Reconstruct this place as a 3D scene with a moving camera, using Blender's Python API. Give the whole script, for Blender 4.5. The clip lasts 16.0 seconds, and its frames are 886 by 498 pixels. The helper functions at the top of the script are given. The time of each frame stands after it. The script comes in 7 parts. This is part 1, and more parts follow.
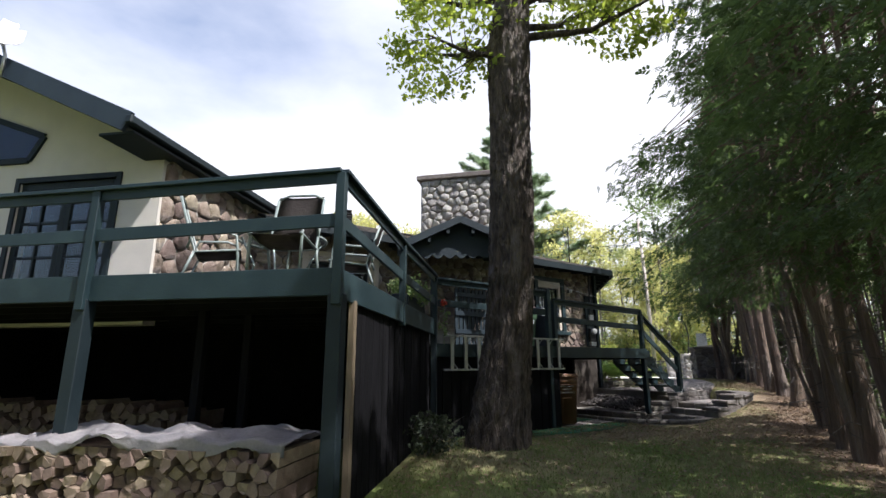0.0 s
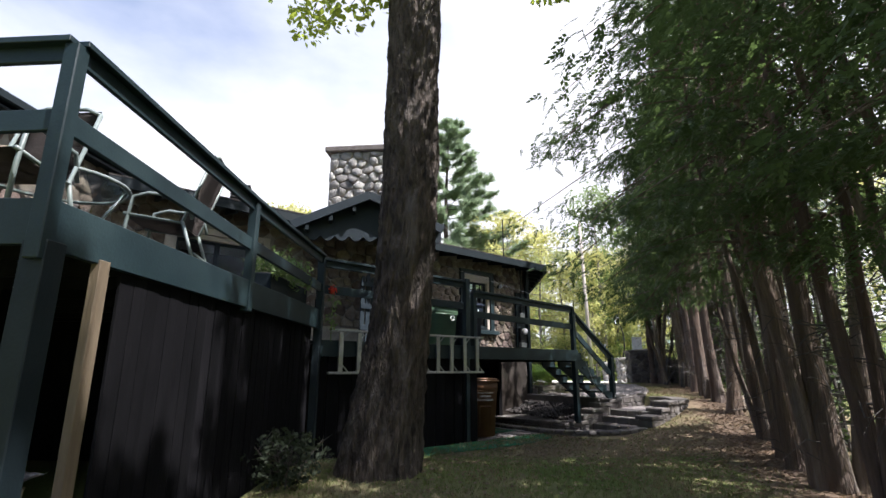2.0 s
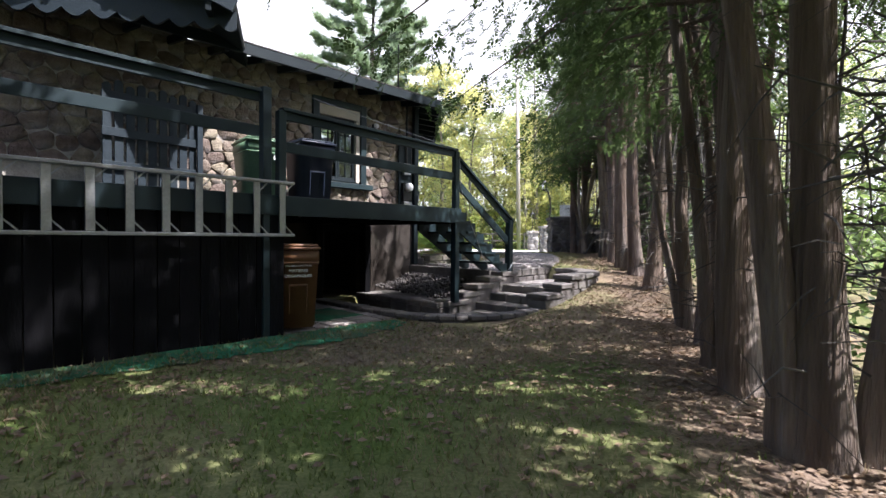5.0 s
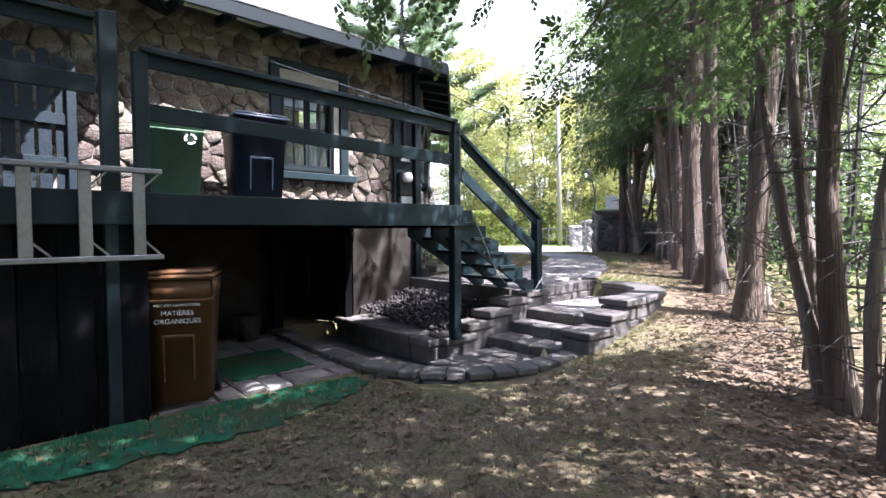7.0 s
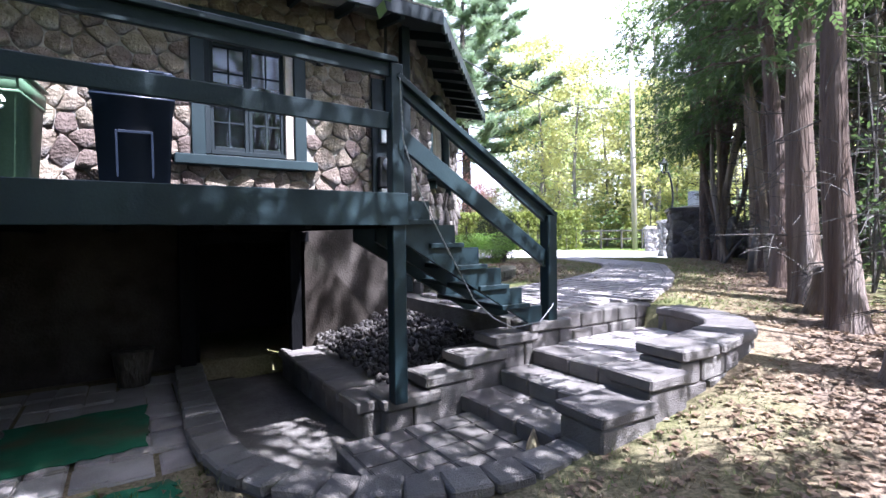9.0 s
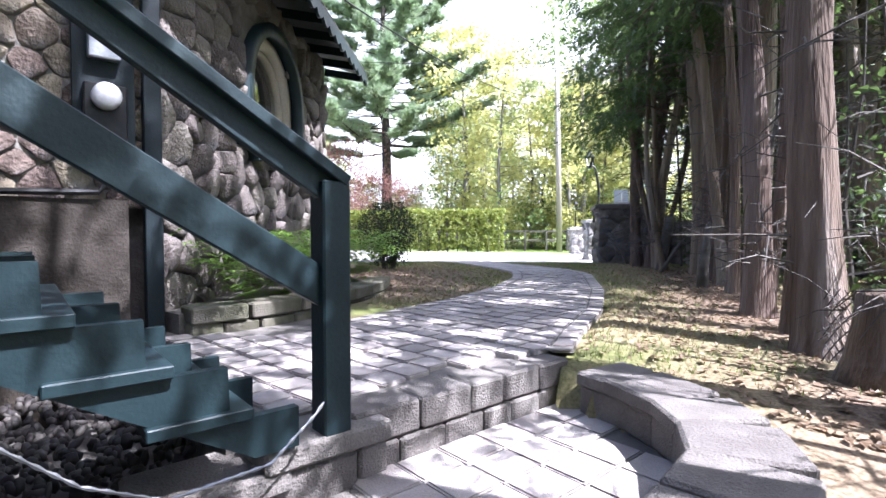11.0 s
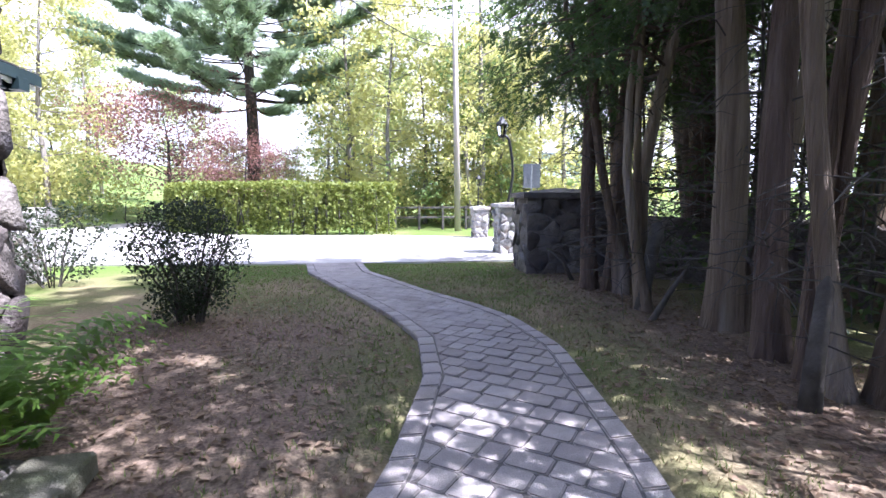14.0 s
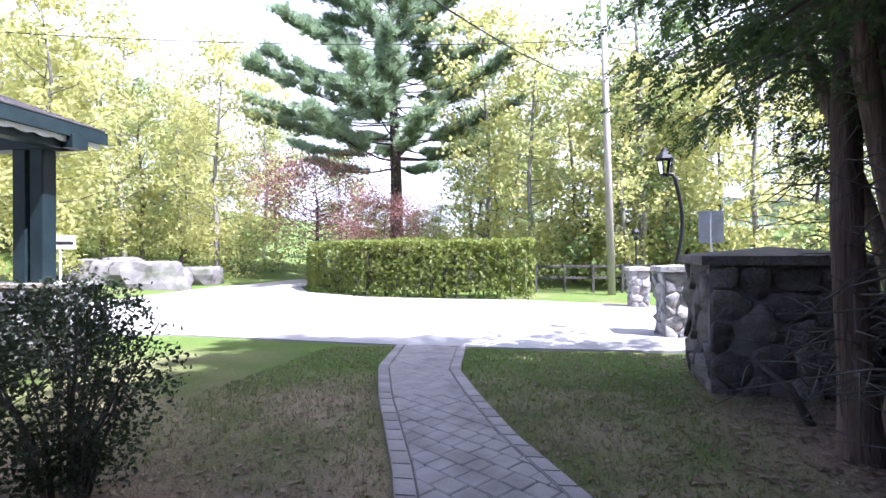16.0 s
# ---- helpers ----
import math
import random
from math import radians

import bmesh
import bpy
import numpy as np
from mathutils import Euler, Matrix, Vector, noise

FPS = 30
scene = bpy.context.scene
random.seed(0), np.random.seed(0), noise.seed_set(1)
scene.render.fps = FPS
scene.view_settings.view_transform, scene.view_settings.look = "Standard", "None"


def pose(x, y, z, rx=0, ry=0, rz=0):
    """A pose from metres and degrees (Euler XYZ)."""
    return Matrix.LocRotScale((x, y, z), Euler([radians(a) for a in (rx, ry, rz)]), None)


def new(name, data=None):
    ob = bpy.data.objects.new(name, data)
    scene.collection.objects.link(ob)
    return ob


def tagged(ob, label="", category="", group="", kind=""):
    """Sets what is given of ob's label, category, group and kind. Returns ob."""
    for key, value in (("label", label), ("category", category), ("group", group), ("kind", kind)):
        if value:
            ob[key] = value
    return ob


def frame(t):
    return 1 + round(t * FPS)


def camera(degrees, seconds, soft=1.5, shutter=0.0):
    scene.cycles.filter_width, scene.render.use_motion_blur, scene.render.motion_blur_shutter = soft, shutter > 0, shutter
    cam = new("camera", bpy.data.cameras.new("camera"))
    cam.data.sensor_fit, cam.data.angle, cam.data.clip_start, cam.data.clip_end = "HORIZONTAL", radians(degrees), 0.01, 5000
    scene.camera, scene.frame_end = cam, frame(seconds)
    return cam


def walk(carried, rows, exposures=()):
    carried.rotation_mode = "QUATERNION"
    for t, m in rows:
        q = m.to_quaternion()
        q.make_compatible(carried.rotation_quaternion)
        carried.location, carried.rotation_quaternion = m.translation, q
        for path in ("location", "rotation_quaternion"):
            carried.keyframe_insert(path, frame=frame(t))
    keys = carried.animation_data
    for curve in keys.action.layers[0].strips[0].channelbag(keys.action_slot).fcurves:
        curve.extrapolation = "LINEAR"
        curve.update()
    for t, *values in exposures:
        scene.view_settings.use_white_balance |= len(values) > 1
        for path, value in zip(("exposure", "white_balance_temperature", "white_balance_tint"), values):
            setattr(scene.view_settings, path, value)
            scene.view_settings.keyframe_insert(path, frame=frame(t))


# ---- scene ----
cam = camera(84.0, 16.0)
METRES, EYE, TILT, LEAN, TURN = 21.06, 1.62, 0.0, 0.0, 9.0
ROWS = [
    (0.0, 0.0, 0.0, 0.0, 0.04, 13.2, 0.16),
    (0.5, 0.0058, 0.017, -0.0013, -7.58, 13.36, -0.4),
    (1.0, 0.0155, 0.0371, -0.0024, -11.08, 13.36, -0.62),
    (1.5, 0.0286, 0.0584, -0.0027, -9.88, 13.58, -0.31),
    (2.0, 0.0422, 0.0817, -0.0008, -6.16, 13.54, -0.14),
    (2.5, 0.0569, 0.1053, -0.0022, -7.86, 12.35, -0.18),
    (3.0, 0.0752, 0.1281, -0.0045, -7.65, 10.49, -0.15),
    (3.5, 0.0937, 0.1503, -0.0072, -10.43, 6.22, -0.33),
    (4.0, 0.114, 0.1746, -0.0075, -12.44, 2.09, -0.43),
    (6.5, 0.1916, 0.3168, 0.0017, -11.02, -2.29, 0.07),
    (7.0, 0.2029, 0.3426, 0.0039, -7.41, -2.11, 0.3),
    (7.5, 0.2163, 0.3656, 0.0055, 0.55, -1.87, 0.68),
    (8.0, 0.2317, 0.389, 0.0042, 3.98, -1.76, 0.7),
    (8.5, 0.2507, 0.4132, 0.0042, 3.85, -1.73, 0.63),
    (9.0, 0.2669, 0.4404, 0.0032, 1.48, -1.69, 0.63),
    (11.5, 0.3274, 0.5985, 0.0014, -11.6, -1.83, -0.26),
    (12.0, 0.3318, 0.6243, 0.0108, -17.82, -3.1, -0.37),
    (12.5, 0.3391, 0.6599, 0.0126, -18.77, -4.32, -0.34),
    (13.0, 0.3436, 0.6937, 0.0163, -18.84, -5.41, -0.28),
    (13.5, 0.349, 0.7253, 0.0274, -20.52, -6.03, -0.22),
    (14.0, 0.3606, 0.7565, 0.0325, -19.03, -5.97, -0.1),
    (14.5, 0.3751, 0.7885, 0.0357, -14.34, -4.83, 0.05),
    (15.0, 0.3945, 0.8198, 0.0378, -9.14, -2.68, 0.24),
    (15.5, 0.4125, 0.8535, 0.0398, -4.46, -0.52, 0.29),
    (16.0, 0.4278, 0.8848, 0.0403, -0.86, 0.34, 0.47),
]
walk(cam, [(t, pose(0, 0, EYE, TILT, LEAN, TURN) @ pose(METRES * x, METRES * y, METRES * z, 90 + pitch, roll, yaw)) for t, x, y, z, yaw, pitch, roll in ROWS],
     [(0.0, 1.2, 6150, 15), (2.0, 1.3, 6150, 16), (4.0, 1.45, 6100, 17), (6.5, 2.22, 5800, 19), (9.0, 2.42, 5400, 21), (11.5, 2.38, 5600, 20), (13.0, 2.14, 5500, 21), (14.0, 2.2, 5450, 24), (16.0, 1.95, 5400, 25)])

# ---- light ----
SUN_DIR = Vector((0.72, -0.34, 1.22)).normalized()      # towards the sun
world = bpy.data.worlds.new("sky")
scene.world = world
world.use_nodes = True
_wn = world.node_tree.nodes
_sky = _wn.new("ShaderNodeTexSky")
_sky.sky_type = "NISHITA"
_sky.sun_disc = False
_sky.sun_elevation = math.asin(SUN_DIR.z)
_sky.sun_rotation = math.atan2(SUN_DIR.x, SUN_DIR.y)
_sky.air_density, _sky.dust_density = 1.0, 2.5
world.node_tree.links.new(_sky.outputs[0], _wn["Background"].inputs[0])
_wn["Background"].inputs[1].default_value = 0.10
sun = new("sun", bpy.data.lights.new("sun", "SUN"))
sun.data.energy, sun.data.angle, sun.data.color = 5.0, radians(0.53), (1.0, 0.965, 0.91)
sun.matrix_world = Matrix.Translation((30, -10, 40)) @ SUN_DIR.to_track_quat("Z", "Y").to_matrix().to_4x4()



def cloud_bank():
    """A far bank of bright cloud, open towards the upper left."""
    m = bpy.data.materials.new("bright_cloud")
    m.use_nodes = True
    n, link = m.node_tree.nodes, m.node_tree.links.new
    tc = n.new("ShaderNodeTexCoord")
    mp = n.new("ShaderNodeMapping")
    mp.inputs["Scale"].default_value = (1, 1, 2.2)
    link(tc.outputs["Object"], mp.inputs[0])
    t = n.new("ShaderNodeTexNoise")
    t.inputs["Scale"].default_value, t.inputs["Detail"].default_value = 0.0035, 7
    link(mp.outputs[0], t.inputs[0])
    sep = n.new("ShaderNodeSeparateXYZ")
    link(tc.outputs["Object"], sep.inputs[0])
    right = n.new("ShaderNodeMapRange")
    right.inputs[1].default_value, right.inputs[2].default_value = -620, 160
    right.inputs[3].default_value, right.inputs[4].default_value = -0.09, 0.55
    link(sep.outputs[0], right.inputs[0])
    low = n.new("ShaderNodeMapRange")
    low.inputs[1].default_value, low.inputs[2].default_value = 420, 130
    low.inputs[3].default_value, low.inputs[4].default_value = -0.12, 0.42
    link(sep.outputs[2], low.inputs[0])
    a = n.new("ShaderNodeMath")
    link(right.outputs[0], a.inputs[0])
    link(low.outputs[0], a.inputs[1])
    b = n.new("ShaderNodeMath")
    link(a.outputs[0], b.inputs[0])
    link(t.outputs[0], b.inputs[1])
    r = n.new("ShaderNodeMapRange")
    r.inputs[1].default_value, r.inputs[2].default_value = 0.14, 0.84
    link(b.outputs[0], r.inputs[0])
    em = n.new("ShaderNodeEmission")
    em.inputs[0].default_value, em.inputs[1].default_value = (0.97, 0.98, 1.0, 1), 0.58
    tr = n.new("ShaderNodeBsdfTransparent")
    mx = n.new("ShaderNodeMixShader")
    link(r.outputs[0], mx.inputs[0])
    link(tr.outputs[0], mx.inputs[1])
    link(em.outputs[0], mx.inputs[2])
    link(mx.outputs[0], n["Material Output"].inputs[0])
    bm = bmesh.new()
    rows = []
    for e in range(-2, 62, 4):
        rows.append([bm.verts.new((800 * math.sin(radians(a_)) * math.cos(radians(e)), 800 * math.cos(radians(a_)) * math.cos(radians(e)), 800 * math.sin(radians(e)))) for a_ in range(-110, 76, 6)])
    for r0, r1 in zip(rows, rows[1:]):
        for i in range(len(r0) - 1):
            bm.faces.new((r0[i], r0[i + 1], r1[i + 1], r1[i]))
    me = bpy.data.meshes.new("backdrop")
    bm.to_mesh(me)
    bm.free()
    me.materials.append(m)
    tagged(new("backdrop", me), "bright white cloud in a pale blue sky", "sky", "", "structure")


cloud_bank()

# ---- materials ----


def mat(name, c1, c2, scale=4.0, rough=0.8, bump=0.3, metal=0.0, fine=40.0, c3=None, vary=0.0, stretch=(1, 1, 1), spec=0.4, island=False, dist=0.02):
    """A procedural surface: two colours mixed by a broad noise, a third in stains, fine grain and relief."""
    m = bpy.data.materials.new(name)
    m.use_nodes = True
    nt = m.node_tree
    n, link = nt.nodes, nt.links.new
    b = n["Principled BSDF"]
    tc = n.new("ShaderNodeTexCoord")
    mp = n.new("ShaderNodeMapping")
    mp.inputs["Scale"].default_value = stretch
    link(tc.outputs["Object"], mp.inputs[0])
    big = n.new("ShaderNodeTexNoise")
    big.inputs["Scale"].default_value, big.inputs["Detail"].default_value = scale, 6
    small = n.new("ShaderNodeTexNoise")
    small.inputs["Scale"].default_value, small.inputs["Detail"].default_value = fine, 4
    link(mp.outputs[0], big.inputs[0])
    link(mp.outputs[0], small.inputs[0])
    ramp = n.new("ShaderNodeMapRange")
    ramp.inputs[1].default_value, ramp.inputs[2].default_value = 0.35, 0.65
    link(big.outputs[0], ramp.inputs[0])
    mix = n.new("ShaderNodeMix")
    mix.data_type = "RGBA"
    mix.inputs[6].default_value, mix.inputs[7].default_value = (*c1, 1), (*c2, 1)
    link(ramp.outputs[0], mix.inputs[0])
    out = mix.outputs[2]
    if c3:
        st = n.new("ShaderNodeTexNoise")
        st.inputs["Scale"].default_value, st.inputs["Detail"].default_value = scale * 0.37, 5
        link(mp.outputs[0], st.inputs[0])
        r3 = n.new("ShaderNodeMapRange")
        r3.inputs[1].default_value, r3.inputs[2].default_value = 0.52, 0.66
        link(st.outputs[0], r3.inputs[0])
        mx = n.new("ShaderNodeMix")
        mx.data_type = "RGBA"
        mx.inputs[7].default_value = (*c3, 1)
        link(r3.outputs[0], mx.inputs[0])
        link(out, mx.inputs[6])
        out = mx.outputs[2]
    hs = n.new("ShaderNodeHueSaturation")
    g = n.new("ShaderNodeMapRange")
    g.inputs[3].default_value, g.inputs[4].default_value = 0.75, 1.25
    link(small.outputs[0], g.inputs[0])
    val = g.outputs[0]
    if vary:
        if island:
            src = n.new("ShaderNodeNewGeometry").outputs["Random Per Island"]
        else:
            src = n.new("ShaderNodeObjectInfo").outputs["Random"]
        v = n.new("ShaderNodeMapRange")
        v.inputs[3].default_value, v.inputs[4].default_value = 1 - vary, 1 + vary
        link(src, v.inputs[0])
        mu = n.new("ShaderNodeMath")
        mu.operation = "MULTIPLY"
        link(val, mu.inputs[0])
        link(v.outputs[0], mu.inputs[1])
        val = mu.outputs[0]
        h = n.new("ShaderNodeMapRange")
        h.inputs[3].default_value, h.inputs[4].default_value = 0.5 - vary * 0.08, 0.5 + vary * 0.06
        link(src, h.inputs[0])
        link(h.outputs[0], hs.inputs[0])
    link(val, hs.inputs[2])
    link(out, hs.inputs[4])
    link(hs.outputs[0], b.inputs["Base Color"])
    b.inputs["Roughness"].default_value, b.inputs["Metallic"].default_value = rough, metal
    b.inputs["Specular IOR Level"].default_value = spec
    if bump:
        bp = n.new("ShaderNodeBump")
        bp.inputs["Strength"].default_value, bp.inputs["Distance"].default_value = bump, dist
        add = n.new("ShaderNodeMath")
        link(small.outputs[0], add.inputs[0])
        link(big.outputs[0], add.inputs[1])
        link(add.outputs[0], bp.inputs["Height"])
        link(bp.outputs[0], b.inputs["Normal"])
    return m


def leaf_mat(name, c1, c2, through_col, amount=0.4, rough=0.55):
    """Leaves: a colour for each leaf between two, and light that comes through."""
    m = bpy.data.materials.new(name)
    m.use_nodes = True
    n, link = m.node_tree.nodes, m.node_tree.links.new
    b = n["Principled BSDF"]
    geo = n.new("ShaderNodeNewGeometry")
    mix = n.new("ShaderNodeMix")
    mix.data_type = "RGBA"
    mix.inputs[6].default_value, mix.inputs[7].default_value = (*c1, 1), (*c2, 1)
    link(geo.outputs["Random Per Island"], mix.inputs[0])
    link(mix.outputs[2], b.inputs["Base Color"])
    b.inputs["Roughness"].default_value = rough
    b.inputs["Specular IOR Level"].default_value = 0.3
    tr = n.new("ShaderNodeBsdfTranslucent")
    tr.inputs[0].default_value = (*through_col, 1)
    sh = n.new("ShaderNodeMixShader")
    sh.inputs[0].default_value = amount
    link(b.outputs[0], sh.inputs[1])
    link(tr.outputs[0], sh.inputs[2])
    link(sh.outputs[0], n["Material Output"].inputs[0])
    return m


def glass_mat(name, tint, rough=0.02):
    m = bpy.data.materials.new(name)
    m.use_nodes = True
    b = m.node_tree.nodes["Principled BSDF"]
    b.inputs["Base Color"].default_value = (*tint, 1)
    b.inputs["Roughness"].default_value, b.inputs["Transmission Weight"].default_value, b.inputs["IOR"].default_value = rough, 1.0, 1.45
    return m


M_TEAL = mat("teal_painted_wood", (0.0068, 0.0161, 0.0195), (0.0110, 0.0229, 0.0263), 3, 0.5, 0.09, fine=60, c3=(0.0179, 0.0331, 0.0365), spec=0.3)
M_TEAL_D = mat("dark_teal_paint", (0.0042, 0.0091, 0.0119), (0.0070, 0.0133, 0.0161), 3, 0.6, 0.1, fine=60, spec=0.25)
M_BLUEGREY = mat("blue_grey_paint", (0.0095, 0.0165, 0.0225), (0.0142, 0.0228, 0.0295), 3, 0.55, 0.2, spec=0.3)
# Black stain of the skirts; also used as painted shade under the decks.
M_BLACK = mat("black_stain_and_deck_shade", (0.0040, 0.0040, 0.0046), (0.0080, 0.0078, 0.0088), 4, 0.8, 0.4, vary=0.3, stretch=(1, 1, 0.2), spec=0.06)
# Cellar wall colour carries the shade under the deck.
M_CELLAR = mat("shade_dark_cellar_wall", (0.030, 0.025, 0.021), (0.058, 0.050, 0.043), 3, 0.95, 0.5, spec=0.1)
# Concrete with the stair's shade put into its dark base colour.
M_SLAB_SHADE = mat("shade_dark_concrete", (0.020, 0.016, 0.013), (0.042, 0.035, 0.029), 3, 0.95, 0.5, c3=(0.03, 0.028, 0.022), spec=0.1)
M_STONE = mat("field_stone", (0.128, 0.098, 0.072), (0.225, 0.186, 0.148), 5, 0.85, 0.9, c3=(0.150, 0.140, 0.138), vary=0.42, fine=32, dist=0.035)
M_STONE_G = mat("dark_granite", (0.100, 0.084, 0.073), (0.150, 0.130, 0.115), 6, 0.85, 0.9, c3=(0.081, 0.075, 0.081), vary=0.35, fine=32, dist=0.035)
M_STONE_L = mat("grey_field_stone", (0.22, 0.21, 0.20), (0.33, 0.32, 0.30), 6, 0.85, 0.9, c3=(0.24, 0.19, 0.15), vary=0.35, fine=32, dist=0.035)
M_MORTAR = mat("mortar", (0.22, 0.20, 0.18), (0.30, 0.28, 0.25), 8, 0.95, 0.5)
M_MORTAR_D = mat("dark_mortar", (0.12, 0.105, 0.095), (0.17, 0.15, 0.14), 8, 0.95, 0.5)
M_CONC = mat("retaining_block", (0.112, 0.100, 0.090), (0.158, 0.143, 0.130), 5, 0.92, 0.7, c3=(0.080, 0.073, 0.062), vary=0.15, fine=90)
M_PAVER = mat("grey_paver", (0.278, 0.248, 0.230), (0.345, 0.310, 0.288), 5, 0.9, 0.45, c3=(0.225, 0.20, 0.185), vary=0.17, fine=110)
M_MOSS = mat("mossy_block", (0.0744, 0.0744, 0.0434), (0.1364, 0.1240, 0.0992), 5, 0.95, 0.7, c3=(0.0434, 0.0558, 0.0186), vary=0.2, fine=90)
M_SAND = mat("joint_sand", (0.10, 0.09, 0.08), (0.14, 0.128, 0.115), 6, 0.95, 0.5)
M_STUCCO = mat("pale_stucco", (0.400, 0.376, 0.336), (0.448, 0.424, 0.376), 2, 0.9, 0.4, fine=120)
M_CREAM = mat("cream_trim", (0.396, 0.346, 0.288), (0.446, 0.396, 0.331), 3, 0.6, 0.1)
M_SHINGLE = mat("asphalt_shingle", (0.10, 0.09, 0.085), (0.16, 0.145, 0.135), 6, 0.95, 0.5, vary=0.3, fine=120, island=True)
M_BARK = mat("maple_bark", (0.030, 0.023, 0.018), (0.105, 0.082, 0.066), 14, 0.95, 1.0, c3=(0.12, 0.10, 0.085), fine=34, stretch=(1, 1, 0.3), dist=0.09)
M_CBARK = mat("cedar_bark", (0.085, 0.058, 0.042), (0.17, 0.125, 0.095), 9, 0.95, 1.0, c3=(0.23, 0.19, 0.16), vary=0.2, fine=46, stretch=(1, 1, 0.07), dist=0.05)
M_TWIG = mat("dead_twig", (0.052, 0.045, 0.039), (0.105, 0.095, 0.085), 6, 0.95, 0.3)
M_PBARK = mat("pale_bark", (0.13, 0.115, 0.095), (0.24, 0.22, 0.19), 4, 0.95, 0.4, stretch=(1, 1, 0.3))
M_CEDAR = leaf_mat("cedar_foliage", (0.024, 0.040, 0.018), (0.060, 0.090, 0.038), (0.15, 0.23, 0.07), 0.32)
M_MAPLE = leaf_mat("maple_leaves", (0.10, 0.17, 0.03), (0.18, 0.24, 0.05), (0.42, 0.50, 0.07), 0.5)
M_SPRING = leaf_mat("spring_leaves", (0.17, 0.22, 0.10), (0.30, 0.33, 0.17), (0.56, 0.62, 0.27), 0.58)
M_SPRING2 = leaf_mat("yellow_spring_leaves", (0.25, 0.27, 0.11), (0.40, 0.39, 0.18), (0.68, 0.66, 0.25), 0.58)
M_GREEN = leaf_mat("green_leaves", (0.08, 0.13, 0.05), (0.15, 0.21, 0.08), (0.28, 0.38, 0.12), 0.4)
M_RED = leaf_mat("russet_leaves", (0.1804, 0.0902, 0.0820), (0.2952, 0.1640, 0.1394), (0.3772, 0.1968, 0.1640), 0.4)
M_PINE = leaf_mat("pine_needles", (0.19, 0.25, 0.16), (0.33, 0.40, 0.26), (0.40, 0.52, 0.30), 0.5)
M_HEDGE = leaf_mat("hedge_leaves", (0.10, 0.14, 0.03), (0.21, 0.23, 0.06), (0.30, 0.34, 0.06), 0.35)
M_SHRUB = leaf_mat("dark_shrub_leaves", (0.020, 0.029, 0.017), (0.044, 0.056, 0.031), (0.060, 0.085, 0.034), 0.25, 0.7)
M_FERN = leaf_mat("fern_fronds", (0.06, 0.13, 0.02), (0.13, 0.22, 0.04), (0.26, 0.42, 0.06), 0.4)
M_GRASS = leaf_mat("grass_blades", (0.07, 0.105, 0.025), (0.15, 0.17, 0.06), (0.20, 0.26, 0.06), 0.35)
M_STRAW = leaf_mat("dry_grass", (0.18, 0.15, 0.085), (0.28, 0.23, 0.14), (0.3, 0.24, 0.12), 0.3)
M_LITTER = leaf_mat("dead_leaves", (0.10, 0.065, 0.04), (0.24, 0.17, 0.11), (0.2, 0.12, 0.06), 0.15)
M_METAL = mat("brushed_aluminium", (0.2700, 0.2760, 0.2820), (0.3300, 0.3360, 0.3420), 6, 0.38, 0.1, metal=0.85)
M_IRON = mat("black_iron", (0.010, 0.010, 0.011), (0.02, 0.02, 0.02), 6, 0.5, 0.1, metal=0.3)
M_GLASS = glass_mat("window_glass", (0.9, 0.95, 0.93))
# Near black: the shade of unlit rooms put into the colour.
M_DARK = mat("unlit_interior_black", (0.012, 0.011, 0.010), (0.02, 0.018, 0.016), 3, 0.9, 0.1)
M_WOODEND = mat("split_firewood", (0.080, 0.056, 0.037), (0.150, 0.112, 0.076), 9, 0.85, 0.5, c3=(0.1326, 0.0994, 0.0731), vary=0.35, fine=60)
M_LUMBER = mat("bare_lumber", (0.0900, 0.0660, 0.0390), (0.1200, 0.0930, 0.0600), 5, 0.7, 0.3, stretch=(1, 1, 0.15))
M_TURF = mat("green_artificial_turf", (0.008, 0.090, 0.042), (0.014, 0.130, 0.062), 5, 0.95, 0.6, c3=(0.06, 0.075, 0.035), fine=150)
M_BROWN = mat("brown_plastic", (0.11, 0.052, 0.022), (0.14, 0.066, 0.028), 3, 0.45, 0.06)
M_GREENP = mat("green_plastic", (0.075, 0.135, 0.080), (0.095, 0.165, 0.098), 3, 0.4, 0.06)
M_NAVY = mat("dark_blue_plastic", (0.008, 0.013, 0.025), (0.014, 0.02, 0.035), 3, 0.4, 0.06)
M_WHITE = mat("white_print", (0.75, 0.75, 0.72), (0.8, 0.8, 0.78), 3, 0.6, 0.0)
M_TARP = mat("pale_tarp", (0.20, 0.195, 0.205), (0.32, 0.30, 0.30), 3, 0.5, 0.3)
M_ROCK = mat("bedrock", (0.120, 0.111, 0.102), (0.192, 0.180, 0.168), 2, 0.9, 0.8, c3=(0.072, 0.078, 0.048), fine=20)
M_FABRIC = mat("brown_chair_sling", (0.03, 0.024, 0.021), (0.045, 0.036, 0.031), 5, 0.8, 0.2)
M_POLE = mat("weathered_pole", (0.30, 0.26, 0.22), (0.40, 0.36, 0.31), 3, 0.85, 0.4, stretch=(1, 1, 0.1))
M_DRIVE = mat("pale_gravel_drive", (0.36, 0.34, 0.32), (0.44, 0.42, 0.39), 1.2, 0.95, 0.4, c3=(0.30, 0.285, 0.27), fine=70)
M_PEBBLE = mat("river_pebbles", (0.024, 0.020, 0.018), (0.060, 0.052, 0.047), 9, 0.7, 0.2, vary=0.6, island=True)


